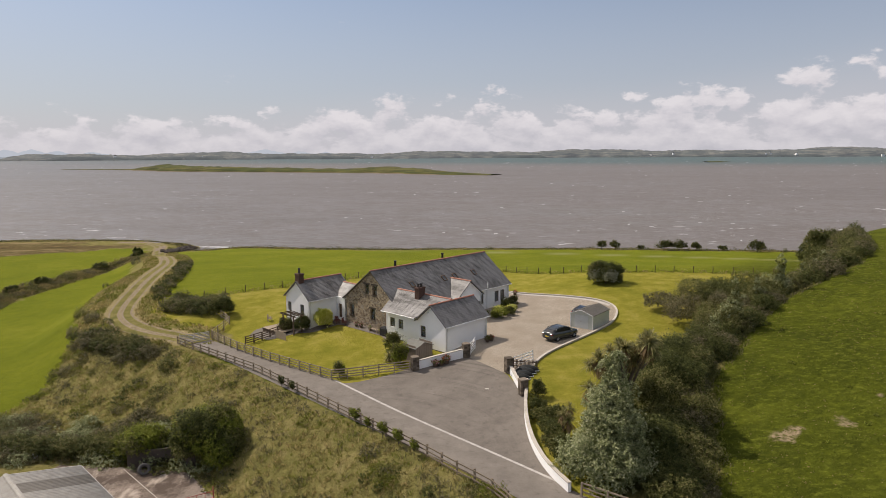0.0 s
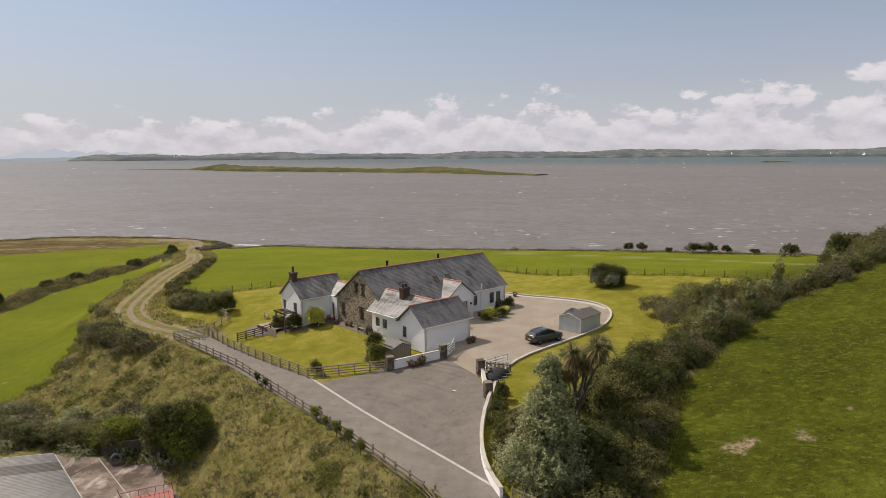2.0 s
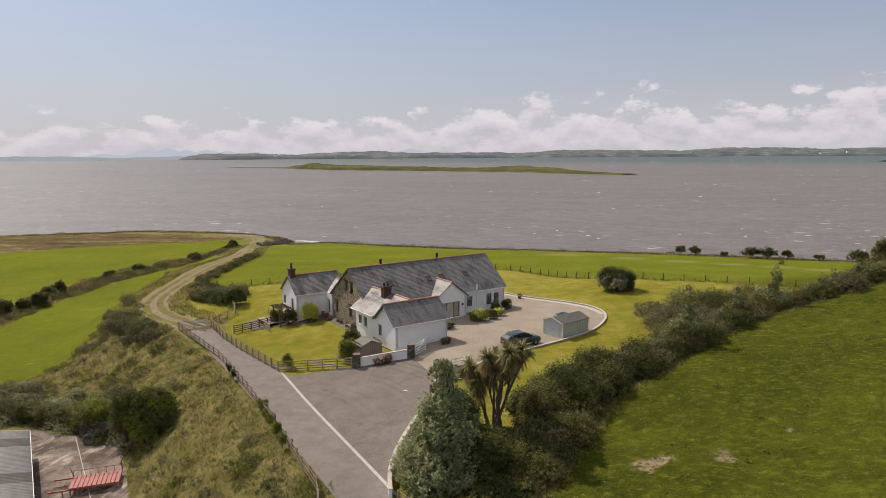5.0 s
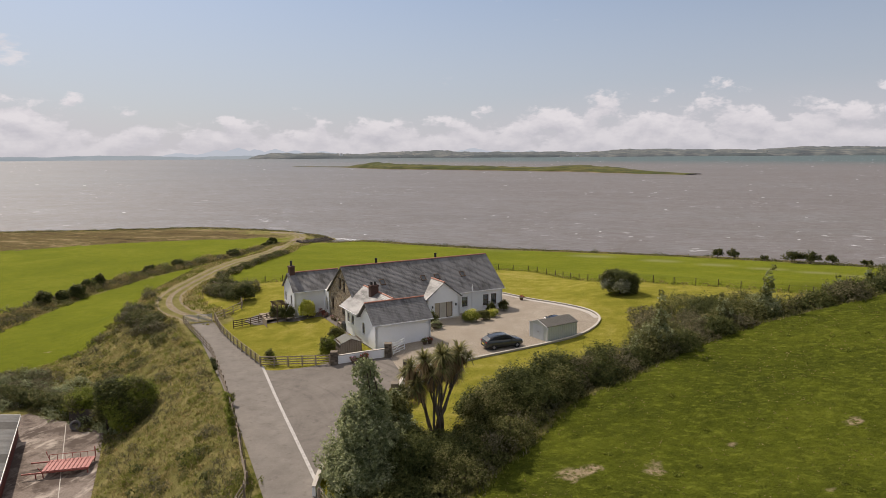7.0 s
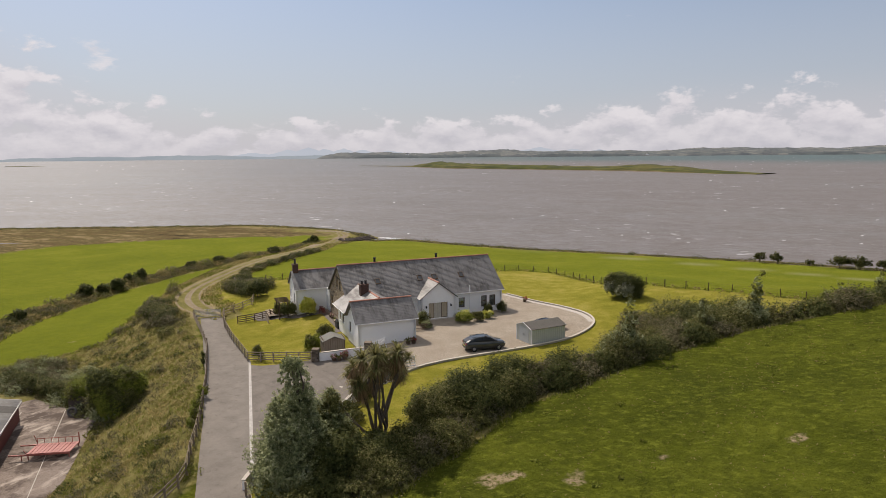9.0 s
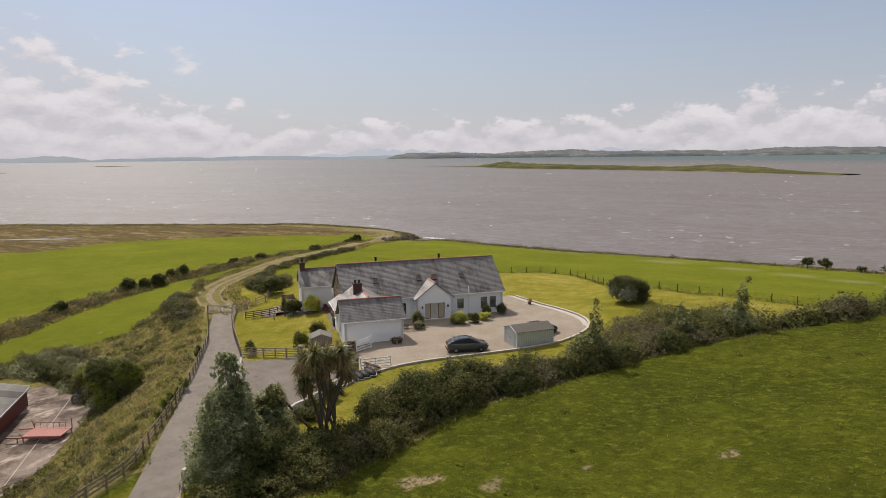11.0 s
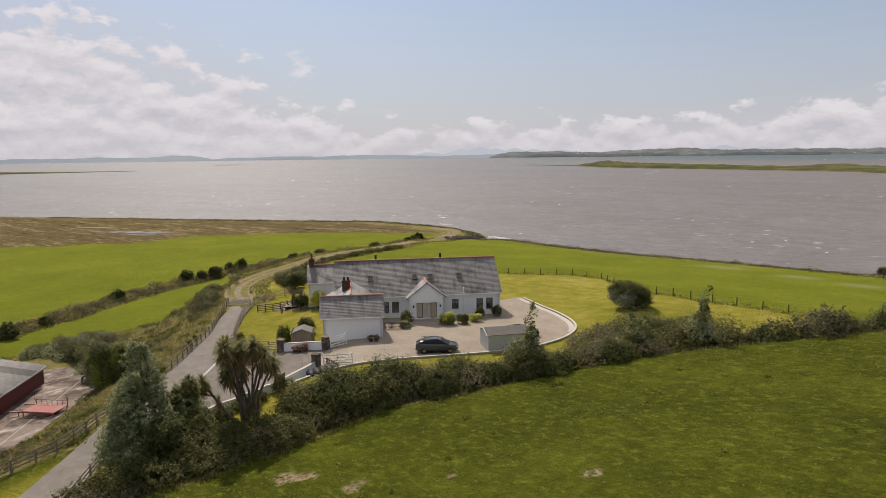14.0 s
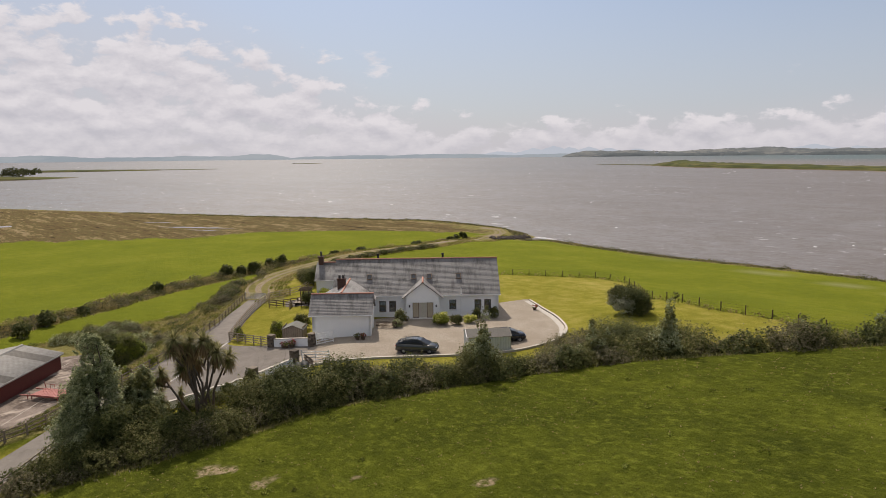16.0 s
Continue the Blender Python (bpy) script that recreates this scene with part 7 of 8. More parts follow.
MAT["shed_green"] = simple("pale_grey_green_sheet", (0.40, 0.43, 0.39), (0.55, 0.58, 0.53), 1.2, 0.55, bump=0.06)
MAT["shed_roof"] = simple("dull_sheet_roof", (0.10, 0.092, 0.080), (0.17, 0.158, 0.138), 1.2, 0.75, spec=0.25)


def metal_shed():
    root = local(new("metal_shed"), 17.58, 81.65, math.atan2(3.8, 3.05))
    w, ln, e, r = 1.55, 4.85, 1.85, 2.4
    gab = [(-w, -0.2), (w, -0.2), (w, e), (0, r - 0.06), (-w, e)]
    part("front_gable", panel(gab, [(-0.95, 0.95, 0.05, 1.75)], 0.05, frame_of((0, 0, 0), (0, -1, 0), (-1, 0, 0))), MAT["shed_green"], root)
    part("rear_gable", panel(gab, [], 0.05, frame_of((ln, 0, 0), (0, 1, 0), (1, 0, 0))), MAT["shed_green"], root)
    for sy in (-1, 1):
        bm = bmesh.new()
        n = 64
        rows = []
        for i in range(n + 1):
            d = sy * (w + (0.02 if i % 4 in (1, 2) else 0.0))
            rows.append([bm.verts.new((ln * i / n, d, z)) for z in (-0.2, e)] + [bm.verts.new((ln * i / n, d - sy * 0.03, z)) for z in (e, -0.2)])
        for a, b in zip(rows[:-1], rows[1:]):
            for k in range(4):
                bm.faces.new((a[k], a[(k + 1) % 4], b[(k + 1) % 4], b[k]))
        bm.faces.new(rows[0])
        bm.faces.new(rows[-1][::-1])
        bmesh.ops.recalc_face_normals(bm, faces=bm.faces)
        part("side_panel", bm, MAT["shed_green"], root)
        box("door_leaf", -0.02, 0.03, min(0, sy * 0.94), max(0, sy * 0.94), 0.06, 1.74, MAT["shed_door"], root, "pale grey metal door leaf")
        box("door_handle", -0.06, -0.02, sy * 0.08 - 0.02, sy * 0.08 + 0.02, 0.85, 1.05, MAT["galv"], root)
        bm = bmesh.new()
        n = 24
        for i in range(n):
            x0, x1 = -0.12 + (ln + 0.24) * i / n, -0.12 + (ln + 0.24) * (i + 1) / n
            d = 0.02 if i % 2 else 0.0
            v = [bm.verts.new(p) for p in ((x0, sy * (w + 0.1), e - 0.03 + d), (x1, sy * (w + 0.1), e - 0.03 + d), (x1, 0, r + d), (x0, 0, r + d), (x0, sy * (w + 0.1), e - 0.07), (x1, sy * (w + 0.1), e - 0.07), (x1, 0, r - 0.05), (x0, 0, r - 0.05))]
            for f in ((0, 1, 2, 3), (7, 6, 5, 4), (0, 3, 7, 4), (1, 5, 6, 2), (0, 4, 5, 1), (3, 2, 6, 7)):
                bm.faces.new([v[j] for j in f])
        part("roof_sheet", bm, MAT["shed_roof"], root, "dull grey-brown ribbed roof sheet")
    for sy in (-1, 1):
        bm = bmesh.new()
        add_tube(bm, (-0.13, sy * (w + 0.12), e - 0.05), (-0.13, 0, r + 0.0), 0.045, sides=4)
        part("barge_trim", bm, MAT["upvc"], root, "white barge trim")
        box("corner_trim", -0.03, 0.05, sy * w - 0.05, sy * w + 0.05, -0.1, e, MAT["upvc"], root)
    return tagged(root, "pale grey-green metal shed with a dark ribbed roof", "shed")


MAT["shed_door"] = simple("pale_grey_door", (0.46, 0.49, 0.49), (0.58, 0.61, 0.60), 1.5, 0.5, bump=0.05)
metal_shed()


def garden_hut():
    root = new("garden_hut")
    root.matrix_world = pose(-10.0, 84.4, 0, 0, 0, 43.5) @ pose(-3.3, -13.7, 0)
    root.location.z = land_at(root.location.x, root.location.y)
    w, d, e, r = 1.25, 1.1, 1.6, 2.05
    for sy in (-1, 1):
        gab = [(-w, -0.4), (w, -0.4), (w, e), (0, r), (-w, e)]
        part("gable_boards", panel(gab, [], 0.03, frame_of((0, sy * d, 0), (-sy, 0, 0), (0, sy, 0))), MAT["dark_wood"], root)
        for k in range(9):
            x = -w + 0.13 + k * 0.27
            top = e + (r - e) * (1 - abs(x) / w)
            box("board", x - 0.12, x + 0.12, sy * d - 0.012, sy * (d + 0.012) + 0.012, -0.3, top - 0.06, MAT["hut_wood"], root)
    for sx in (-1, 1):
        for k in range(8):
            box("board", sx * w - 0.015, sx * w + 0.015, -d, d, -0.3 + k * 0.27, -0.05 + k * 0.27, MAT["hut_wood"], root)
        bm = bmesh.new()
        v = []
        for y in (-d - 0.12, d + 0.12):
            v.append([bm.verts.new(p) for p in ((sx * (w + 0.14), y, e - 0.05), (0, y, r + 0.05), (0, y, r + 0.01), (sx * (w + 0.14), y, e - 0.09))])
        for i in range(4):
            bm.faces.new((v[0][i], v[0][(i + 1) % 4], v[1][(i + 1) % 4], v[1][i]))
        bm.faces.new(v[0])
        bm.faces.new(v[1][::-1])
        part("roof_felt", bm, MAT["hut_felt"], root, "grey-green felt roof")
    return tagged(root, "small brown timber garden hut with felt roof", "shed")


MAT["hut_wood"] = simple("hut_boards", (0.16, 0.125, 0.095), (0.30, 0.245, 0.19), 4, 0.9, stretch=(1, 1, 0.4))
MAT["hut_felt"] = simple("mineral_felt", (0.14, 0.14, 0.12), (0.23, 0.225, 0.20), 3, 0.95)
garden_hut()


def corrugated(root, name, x0, x1, e, r, mat, ribs, label="", amp=0.045):
    """A corrugated pitch: e and r are (y, z) of eave and ridge; ribs run up the slope."""
    xs = np.linspace(x0, x1, ribs * 4 + 1)
    w = amp * np.sin(np.arange(len(xs)) * math.pi / 2)
    V = []
    for y, z in (e, r):
        V.append(np.stack([xs, np.full(len(xs), y), z + w], 1))
    for y, z in (e, r):
        V.append(np.stack([xs, np.full(len(xs), y), z + w - 0.05], 1))
    n = len(xs)
    i = np.arange(n - 1)[:, None]
    F = np.vstack([i + np.array([[0, 1, n + 1, n]]), i + 2 * n + np.array([[1, 0, n, n + 1]]), i + np.array([[1, 0, 2 * n, 2 * n + 1]])])
    return mesh_ob(name, fast_mesh(name, np.vstack(V), F), MAT[mat], root, label)


def barn():
    root = new("barn")
    root.location, root.rotation_euler = (-31.3, 53.0, -4.6), (0, 0, math.atan2(-9.1, 9.2))
    # x runs along the eave, -y away from it
    ln, wd, e, r = 30.0, 10.4, 2.25, 3.35
    for y, sg in ((0, 1), (-wd, -1)):
        wall = [(0, -0.5), (ln, -0.5), (ln, e), (0, e)] if sg < 0 else [(-ln, -0.5), (0, -0.5), (0, e), (-ln, e)]
        part("side_wall", panel(wall, [], 0.15, frame_of((0, y, 0), (-sg, 0, 0), (0, sg, 0))), MAT["red_sheet"], root, "dark red clad side wall")
    gab = [(-wd, -0.5), (0, -0.5), (0, e), (-wd / 2, r), (-wd, e)]
    part("gable_wall", panel([(-a, b) for a, b in gab][::-1], [], 0.15, frame_of((0, 0, 0), (0, -1, 0), (-1, 0, 0))), MAT["red_sheet"], root, "dark red gable wall")
    part("gable_wall", panel(gab, [], 0.15, frame_of((ln, 0, 0), (0, 1, 0), (1, 0, 0))), MAT["red_sheet"], root, "dark red gable wall")
    for k in range(15):
        x0, x1 = -0.2 + (ln + 0.4) * k / 15, -0.2 + (ln + 0.4) * (k + 1) / 15 + 0.03
        corrugated(root, "roof_sheet", x0, x1, (0.3, e + 0.06), (-wd / 2, r + 0.08), "asbestos_dark" if k in (1, 5, 9) else "asbestos", 7)
        corrugated(root, "roof_sheet", x0, x1, (-wd - 0.3, e + 0.06), (-wd / 2, r + 0.08), "asbestos", 7)
    bm = bmesh.new()
    add_tube(bm, (-0.25, -wd / 2, r + 0.06), (ln + 0.25, -wd / 2, r + 0.06), 0.22, sides=8)
    part("ridge_cap", bm, MAT["asbestos"], root, "grey ridge capping")
    box("eave_trim", -0.22, ln + 0.2, 0.28, 0.36, e - 0.14, e + 0.03, MAT["galv"], root)
    for sg in (0, 1):
        bm = bmesh.new()
        add_tube(bm, (-0.24, -wd * sg + (0.3 if sg == 0 else -0.3), e + 0.05), (-0.24, -wd / 2, r + 0.08), 0.09, sides=4)
        part("verge_trim", bm, MAT["asbestos"], root)
    return tagged(root, "long low farm shed with corrugated grey roof and red walls", "barn")


MAT["asbestos_dark"] = simple("weathered_sheet_roof", (0.15, 0.135, 0.115), (0.27, 0.25, 0.22), 1.2, 0.85, big=0.5)
barn()
yard = [(-36, 58), (-30, 57.6), (-26.2, 57.0), (-23.4, 56.2), (-18.6, 50.8), (-14.0, 45.4), (-11, 39), (-9, 30), (-22, 34), (-32, 46), (-38, 52)]
tagged(draped("yard", yard, 0.05, MAT["yard"]), "stained concrete farmyard with joints", "yard", kind="structure")
for a, b in (((-29.6, 57.2), (-12.5, 40.5)), ((-33.4, 54.6), (-18, 38.4))):
    d = np.array(b) - np.array(a)
    s = np.array((-d[1], d[0])) / np.hypot(*d) * 0.035
    tagged(ribbon("yard_joint", [tuple(a - s), tuple(b - s)], [tuple(a + s), tuple(b + s)], 0.057, MAT["concrete"], 1), "pale joint in the yard concrete", "joint", kind="structure")
garden_wall([(-29.4, 57.6), (-24.6, 58.0), (-22.6, 56.0)], 1.7, 0.3, "dark stained concrete retaining wall under bushes", mat="old_wall", cap=False, name="retaining_wall")


def red_trailer():
    root = new("steel_trailer")
    root.location, root.rotation_euler = (-21.9, 48.0, -4.55), (0, 0, radians(31))
    for k in range(11):
        box("deck_slat", 0.36 * k, 0.36 * k + 0.30, -1.15, 1.15, 0.55, 0.63, MAT["rust"], root)
    for y in (-1.15, 1.15):
        box("deck_beam", -1.6, 3.9, y - 0.05, y + 0.05, 0.43, 0.55, MAT["rust"], root)
    for k in range(7):
        for y in (1.15,):
            box("upright", k * 0.65 - 0.02, k * 0.65 + 0.02, y - 0.02, y + 0.02, 0.63, 1.15, MAT["rust"], root)
    bm = bmesh.new()
    add_tube(bm, (-0.05, 1.15, 1.15), (3.92, 1.15, 1.15), 0.03, sides=6)
    part("top_rail", bm, MAT["rust"], root)
    for x, y in ((0.1, -1.1), (0.1, 1.1), (3.8, -1.1), (3.8, 1.1), (-0.5, -1.1)):
        box("leg", x - 0.04, x + 0.04, y - 0.04, y + 0.04, -0.02, 0.5, MAT["rust"], root)
    for y in (-1.15, 1.15):
        bm = bmesh.new()
        add_tube(bm, (0.0, y, 0.63), (-0.25, y, 1.5 if y > 0 else 1.0), 0.035, sides=6)
        part("end_post", bm, MAT["rust"], root)
    box("end_post", 3.86, 3.94, 1.1, 1.18, 0.6, 1.6, MAT["rust"], root)
    return tagged(root, "faded red steel platform with a side rail", "trailer")


red_trailer()


def old_tyre(x, y):
    root = new("old_tyre")
    root.location, root.rotation_euler = (x, y, land_at(x, y) + 0.42), (radians(70), 0.2, 0.5)
    bm = bmesh.new()
    n, k = 20, 8
    rr = [[bm.verts.new(((0.42 + 0.14 * math.cos(j * math.tau / k)) * math.cos(i * math.tau / n), (0.42 + 0.14 * math.cos(j * math.tau / k)) * math.sin(i * math.tau / n), 0.14 * math.sin(j * math.tau / k))) for j in range(k)] for i in range(n)]
    for i in range(n):
        for j in range(k):
            bm.faces.new((rr[i][j], rr[i][(j + 1) % k], rr[(i + 1) % n][(j + 1) % k], rr[(i + 1) % n][j]))
    me = part("old_tyre_mesh", bm, MAT["plinth"])
    data = me.data
    bpy.data.objects.remove(me)
    root2 = new("old_tyre", data)
    root2.matrix_world = pose(x, y, land_at(x, y) + 0.5, 70, 12, 30)
    bpy.data.objects.remove(root)
    return tagged(root2, "grey perished tyre leaning in the yard", "tyre")


old_tyre(-27.3, 56.3)
box_ob = box("white_tub", -39.4, -38.8, 59.2, 59.8, -4.62, -4.0, MAT["upvc"], bevel=0.08)
tagged(box_ob, "white plastic tub at the yard edge", "tub")


# ---- garden things ----
def in_house(name, s, v, turn=0.0):
    root = new(name)
    p = HOUSE @ Vector((s, -v, 0))
    root.location, root.rotation_euler = (p.x, p.y, land_at(p.x, p.y)), (0, 0, radians(46.5 + turn))
    return root


def flower_pot(root_or_xy, r, h, bloom, label, name="flower_pot"):
    x, y = root_or_xy
    root = new(name)
    root.location = (x, y, land_at(x, y) + 0.03)
    bm = bmesh.new()
    add_tube(bm, (0, 0, 0), (0, 0, h), r * 0.75, r, 12)
    add_tube(bm, (0, 0, h - 0.06), (0, 0, h + 0.02), r * 1.08, r * 1.08, 12)
    part("pot", bm, MAT["dark_wood"], root)
    p, q = clump_points([(0, 0, h + r * 0.5, r * 1.3, r * 1.3, r * 0.8)], 260)
    keep = p[:, 2] > h - 0.05
    p, q = p[keep], q[keep]
    k = len(p) // 2
    mesh_ob("leaves", leaf_mesh("leaves", p[:k], q[:k], 0.1), MAT["leaf_hedge"], root)
    mesh_ob("blossom", leaf_mesh("blossom", p[k:], q[k:], 0.09, 1.1), MAT[bloom], root)
    return tagged(root, label, "flower pot")


MAT["petal_red"] = leaf_material("red_petal", [(0.35, 0.03, 0.03), (0.5, 0.08, 0.08), (0.55, 0.2, 0.2)])
MAT["petal_pink"] = leaf_material("pink_petal", [(0.45, 0.15, 0.2), (0.6, 0.3, 0.33), (0.65, 0.45, 0.45)])
flower_pot((-0.9, 69.3), 0.3, 0.35, "petal_pink", "tub of pink flowers below the white wall")
flower_pot((-0.25, 69.35), 0.22, 0.3, "leaf_hedge", "small tub of greenery below the white wall")
flower_pot((0.25, 69.75), 0.36, 0.4, "petal_red", "half-barrel of red geraniums below the white wall")
for s, v in ((4.2, 16.0), (4.9, 16.0)):
    p = HOUSE @ Vector((s, -v, 0))
    flower_pot((p.x, p.y), 0.28, 0.35, "petal_red" if s > 4.5 else "leaf_hedge", "planter against the garage wall")
for s, v in ((-0.75, -2.4), (-0.7, -1.5), (-0.75, 0.4), (-0.8, 2.6), (9.9, 7.4), (14.7, 7.3)):
    p = HOUSE @ Vector((s, -v, 0))
    flower_pot((p.x, p.y), 0.22, 0.28, "petal_pink" if v < 0 else "leaf_bright", "small planted pot against the house wall")
flower_pot((11.4, 102.6), 0.28, 0.35, "petal_red", "large planted tub at the kerb corner")


def bench(s, v):
    root = in_house("garden_bench", s, v)
    for k in range(3):
        box("seat_slat", -0.12 - 0.13 * k, -0.02 - 0.13 * k, -0.75, 0.75, 0.42, 0.45, MAT["grey_wood"], root)
    for k in range(3):
        box("back_slat", 0.03, 0.06, -0.75, 0.75, 0.52 + 0.13 * k, 0.61 + 0.13 * k, MAT["grey_wood"], root)
    for x, h in ((-0.38, 0.62), (0.02, 0.9)):
        for y in (-0.7, 0.7):
            box("leg", x - 0.035, x + 0.035, y - 0.035, y + 0.035, -0.05, h, MAT["grey_wood"], root)
    return tagged(root, "pale weathered wooden bench against the stone gable", "bench")


bench(-0.75, 1.4)


def garden_chair(x, y, turn, mat, label):
    root = new("garden_chair")
    root.location, root.rotation_euler = (x, y, land_at(x, y)), (0, 0, turn)
    box("seat", -0.28, 0.28, -0.28, 0.28, 0.38, 0.43, MAT[mat], root, bevel=0.01)
    for k in range(5):
        box("back_slat", -0.27 + 0.11 * k, -0.18 + 0.11 * k, 0.26, 0.29, 0.43, 1.0, MAT[mat], root)
    for x_ in (-0.26, 0.26):
        for y_ in (-0.25, 0.25):
            box("leg", x_ - 0.03, x_ + 0.03, y_ - 0.03, y_ + 0.03, -0.03, 0.6, MAT[mat], root)
        box("arm", x_ - 0.05, x_ + 0.05, -0.3, 0.28, 0.6, 0.63, MAT[mat], root)
    return tagged(root, label, "chair", "garden chairs")


MAT["chair_red"] = simple("red_brown_stain", (0.11, 0.03, 0.022), (0.18, 0.055, 0.04), 4, 0.6)
garden_chair(-14.4, 86.7, 0.5, "chair_red", "red-brown wooden garden armchair")
garden_chair(-13.3, 85.9, 1.2, "chair_red", "red-brown wooden garden armchair")
garden_chair(-24.6, 90.6, 2.2, "grey_wood", "weathered wooden armchair on the deck")


def barbecue():
    root = in_house("barbecue", -0.95, 3.55)
    bm = bmesh.new()
    add_box(bm, -0.42, 0.42, -0.62, 0.62, 0.0, 0.95)
    add_box(bm, -0.38, 0.38, -0.55, 0.55, 0.95, 1.12, taper=0.1)
    bmesh.ops.bevel(bm, geom=bm.edges[:], offset=0.03, segments=1, affect="EDGES")
    part("cover", bm, MAT["rubber"], root, "black weatherproof cover")
    return tagged(root, "covered black barbecue beside the stone gable", "barbecue")


barbecue()


def pergola():
    root = in_house("pergola", -6.4, -8.9)
    for x in (-0.6, 0.6):
        for y in (-1.2, 1.2):
            box("post", x - 0.07, x + 0.07, y - 0.07, y + 0.07, -0.2, 2.35, MAT["dark_wood"], root)
        box("beam", x - 0.05, x + 0.05, -1.7, 1.7, 2.35, 2.5, MAT["dark_wood"], root)
    for k in range(5):
        box("rafter", -0.95, 0.95, -1.4 + 0.7 * k - 0.03, -1.4 + 0.7 * k + 0.03, 2.5, 2.62, MAT["dark_wood"], root)
    return tagged(root, "brown timber pergola in front of the cottage gable", "pergola")


pergola()
deck = in_house("timber_deck", -6.6, -11.2)
for k in range(16):
    box("plank", -1.7, 1.7, -2.2 + 0.27 * k, -1.95 + 0.27 * k, 0.25, 0.30, MAT["grey_wood"], deck)
for x in (-1.6, 0, 1.6):
    box("joist", x - 0.05, x + 0.05, -2.2, 2.1, -0.2, 0.245, MAT["dark_wood"], deck)
tagged(deck, "weathered timber deck beside the cottage", "deck")
scr = in_house("timber_screen", -8.7, -8.2)
for k in range(12):
    box("board", -0.02, 0.02, -1.2 + 0.2 * k, -1.02 + 0.2 * k, 0.0, 1.0, MAT["grey_wood"], scr)
tagged(scr, "grey boarded windbreak screen beside the deck", "screen")
patio = [tuple((HOUSE @ Vector((x, y, 0)))[:2]) for x, y in ((-1.2, -5.6), (-2.0, -5.6), (-2.0, -4.4), (-1.4, -3.4), (-1.4, 5.2), (-5.2, 6.2), (-6.4, 8.0), (-9.8, 9.2), (-10.6, 13.0), (-8.6, 14.6), (-4.6, 13.4), (-4.4, 7.7), (0.0, 7.5), (0.05, -3.9), (-1.15, -4.1))]
tagged(draped("patio", patio, 0.045, MAT["grit"], 0.7), "grey gravel path round the house walls", "path", kind="structure")


def upturned_boats():
    hull = None
    for k in range(4):
        x, y = 7.8 + 0.34 * k, 64.4 + 0.5 * k
        if hull is None:
            root = new("small_boat")
            bm = bmesh.new()
            n, m = 12, 7
            rings = []
            for i in range(n + 1):
                t = -1 + 2 * i / n
                w = 0.5 * (1 - abs(t) ** 2.6) + 0.02
                h = 0.4 * (1 - abs(t) ** 3.2) + 0.02
                rings.append([(1.15 * t, w * math.cos(a), 0.06 + h * math.sin(a)) for a in np.linspace(0, math.pi, m)])
            part("hull", loft(rings), MAT["hull_black"], root, smooth=True)
            bm = bmesh.new()
            pts = [(1.15 * t, 0.53 * (1 - abs(t) ** 2.6) + 0.03, 0.06) for t in np.linspace(-1, 1, 13)]
            for sg in (-1, 1):
                for a, b in zip(pts[:-1], pts[1:]):
                    add_tube(bm, (a[0], sg * a[1], a[2]), (b[0], sg * b[1], b[2]), 0.035, sides=5)
            part("rim", bm, MAT["upvc"], root, "white gunwale rim")
            root.matrix_world = pose(x, y, land_at(x, y) + 0.02, 0, 0, -35)
            hull = tagged(root, "black upturned dinghy with a white rim", "boat", "boats by the gate")
        else:
            copy_thing(hull, pose(x, y, land_at(x, y) + 0.02 + 0.04 * k, 0, 0, -35 + 3 * k))


MAT["hull_black"] = simple("black_hull", (0.012, 0.014, 0.014), (0.03, 0.032, 0.032), 3, 0.6, bump=0.02, spec=0.15)
upturned_boats()
drain = box("drain_cover", 4.05, 4.45, 62.45, 62.75, land_at(4.25, 62.6), land_at(4.25, 62.6) + 0.055, MAT["pale_stone"])
tagged(drain, "pale concrete drain cover in the forecourt", "drain cover")


# ---- shore rocks, islands and far shores ----
def boulder_mesh(seed):
    rnd = random.Random(seed)
    bm = bmesh.new()
    bmesh.ops.create_icosphere(bm, subdivisions=2, radius=1.0)
    for v in bm.verts:
        v.co *= 1 + 0.35 * noise.noise(v.co * 1.6 + Vector((seed * 7.1, 0, 0)))
        v.co.z *= 0.65
    me = bpy.data.meshes.new("boulder")
    bm.to_mesh(me)
    bm.free()
    me.materials.append(MAT["rock"])
    return me


wall_root = new("rock_armour")
wall_root.location = (-84, 220, -7)
kinds = [boulder_mesh(k) for k in range(5)]
rnd = random.Random(5)
for x, y in resample([(-91, 212.5), (-90, 216.5), (-89.3, 221), (-88.6, 225.5), (-88.0, 229.5)], 0.7):
    for k in range(6):
        px, py = x + rnd.uniform(-1.8, 1.4), y + rnd.uniform(-1.2, 1.2)
        ob = new("boulder", kinds[rnd.randrange(5)])
        ob.parent = wall_root
        s = rnd.uniform(0.3, 0.8)
        ob.location = (px + 84, py - 220, max(land_at(px, py), SEA - 0.3) + 7 + 0.2 * s)
        ob.scale, ob.rotation_euler = (s, s, s), (rnd.uniform(-0.4, 0.4), rnd.uniform(-0.4, 0.4), rnd.uniform(0, 6.28))
tagged(wall_root, "dark boulder bank guarding the end of the shore track", "rocks")
MAT["foam"] = simple("surf_foam", (0.60, 0.60, 0.60), (0.8, 0.8, 0.8), 1.2, 0.8)
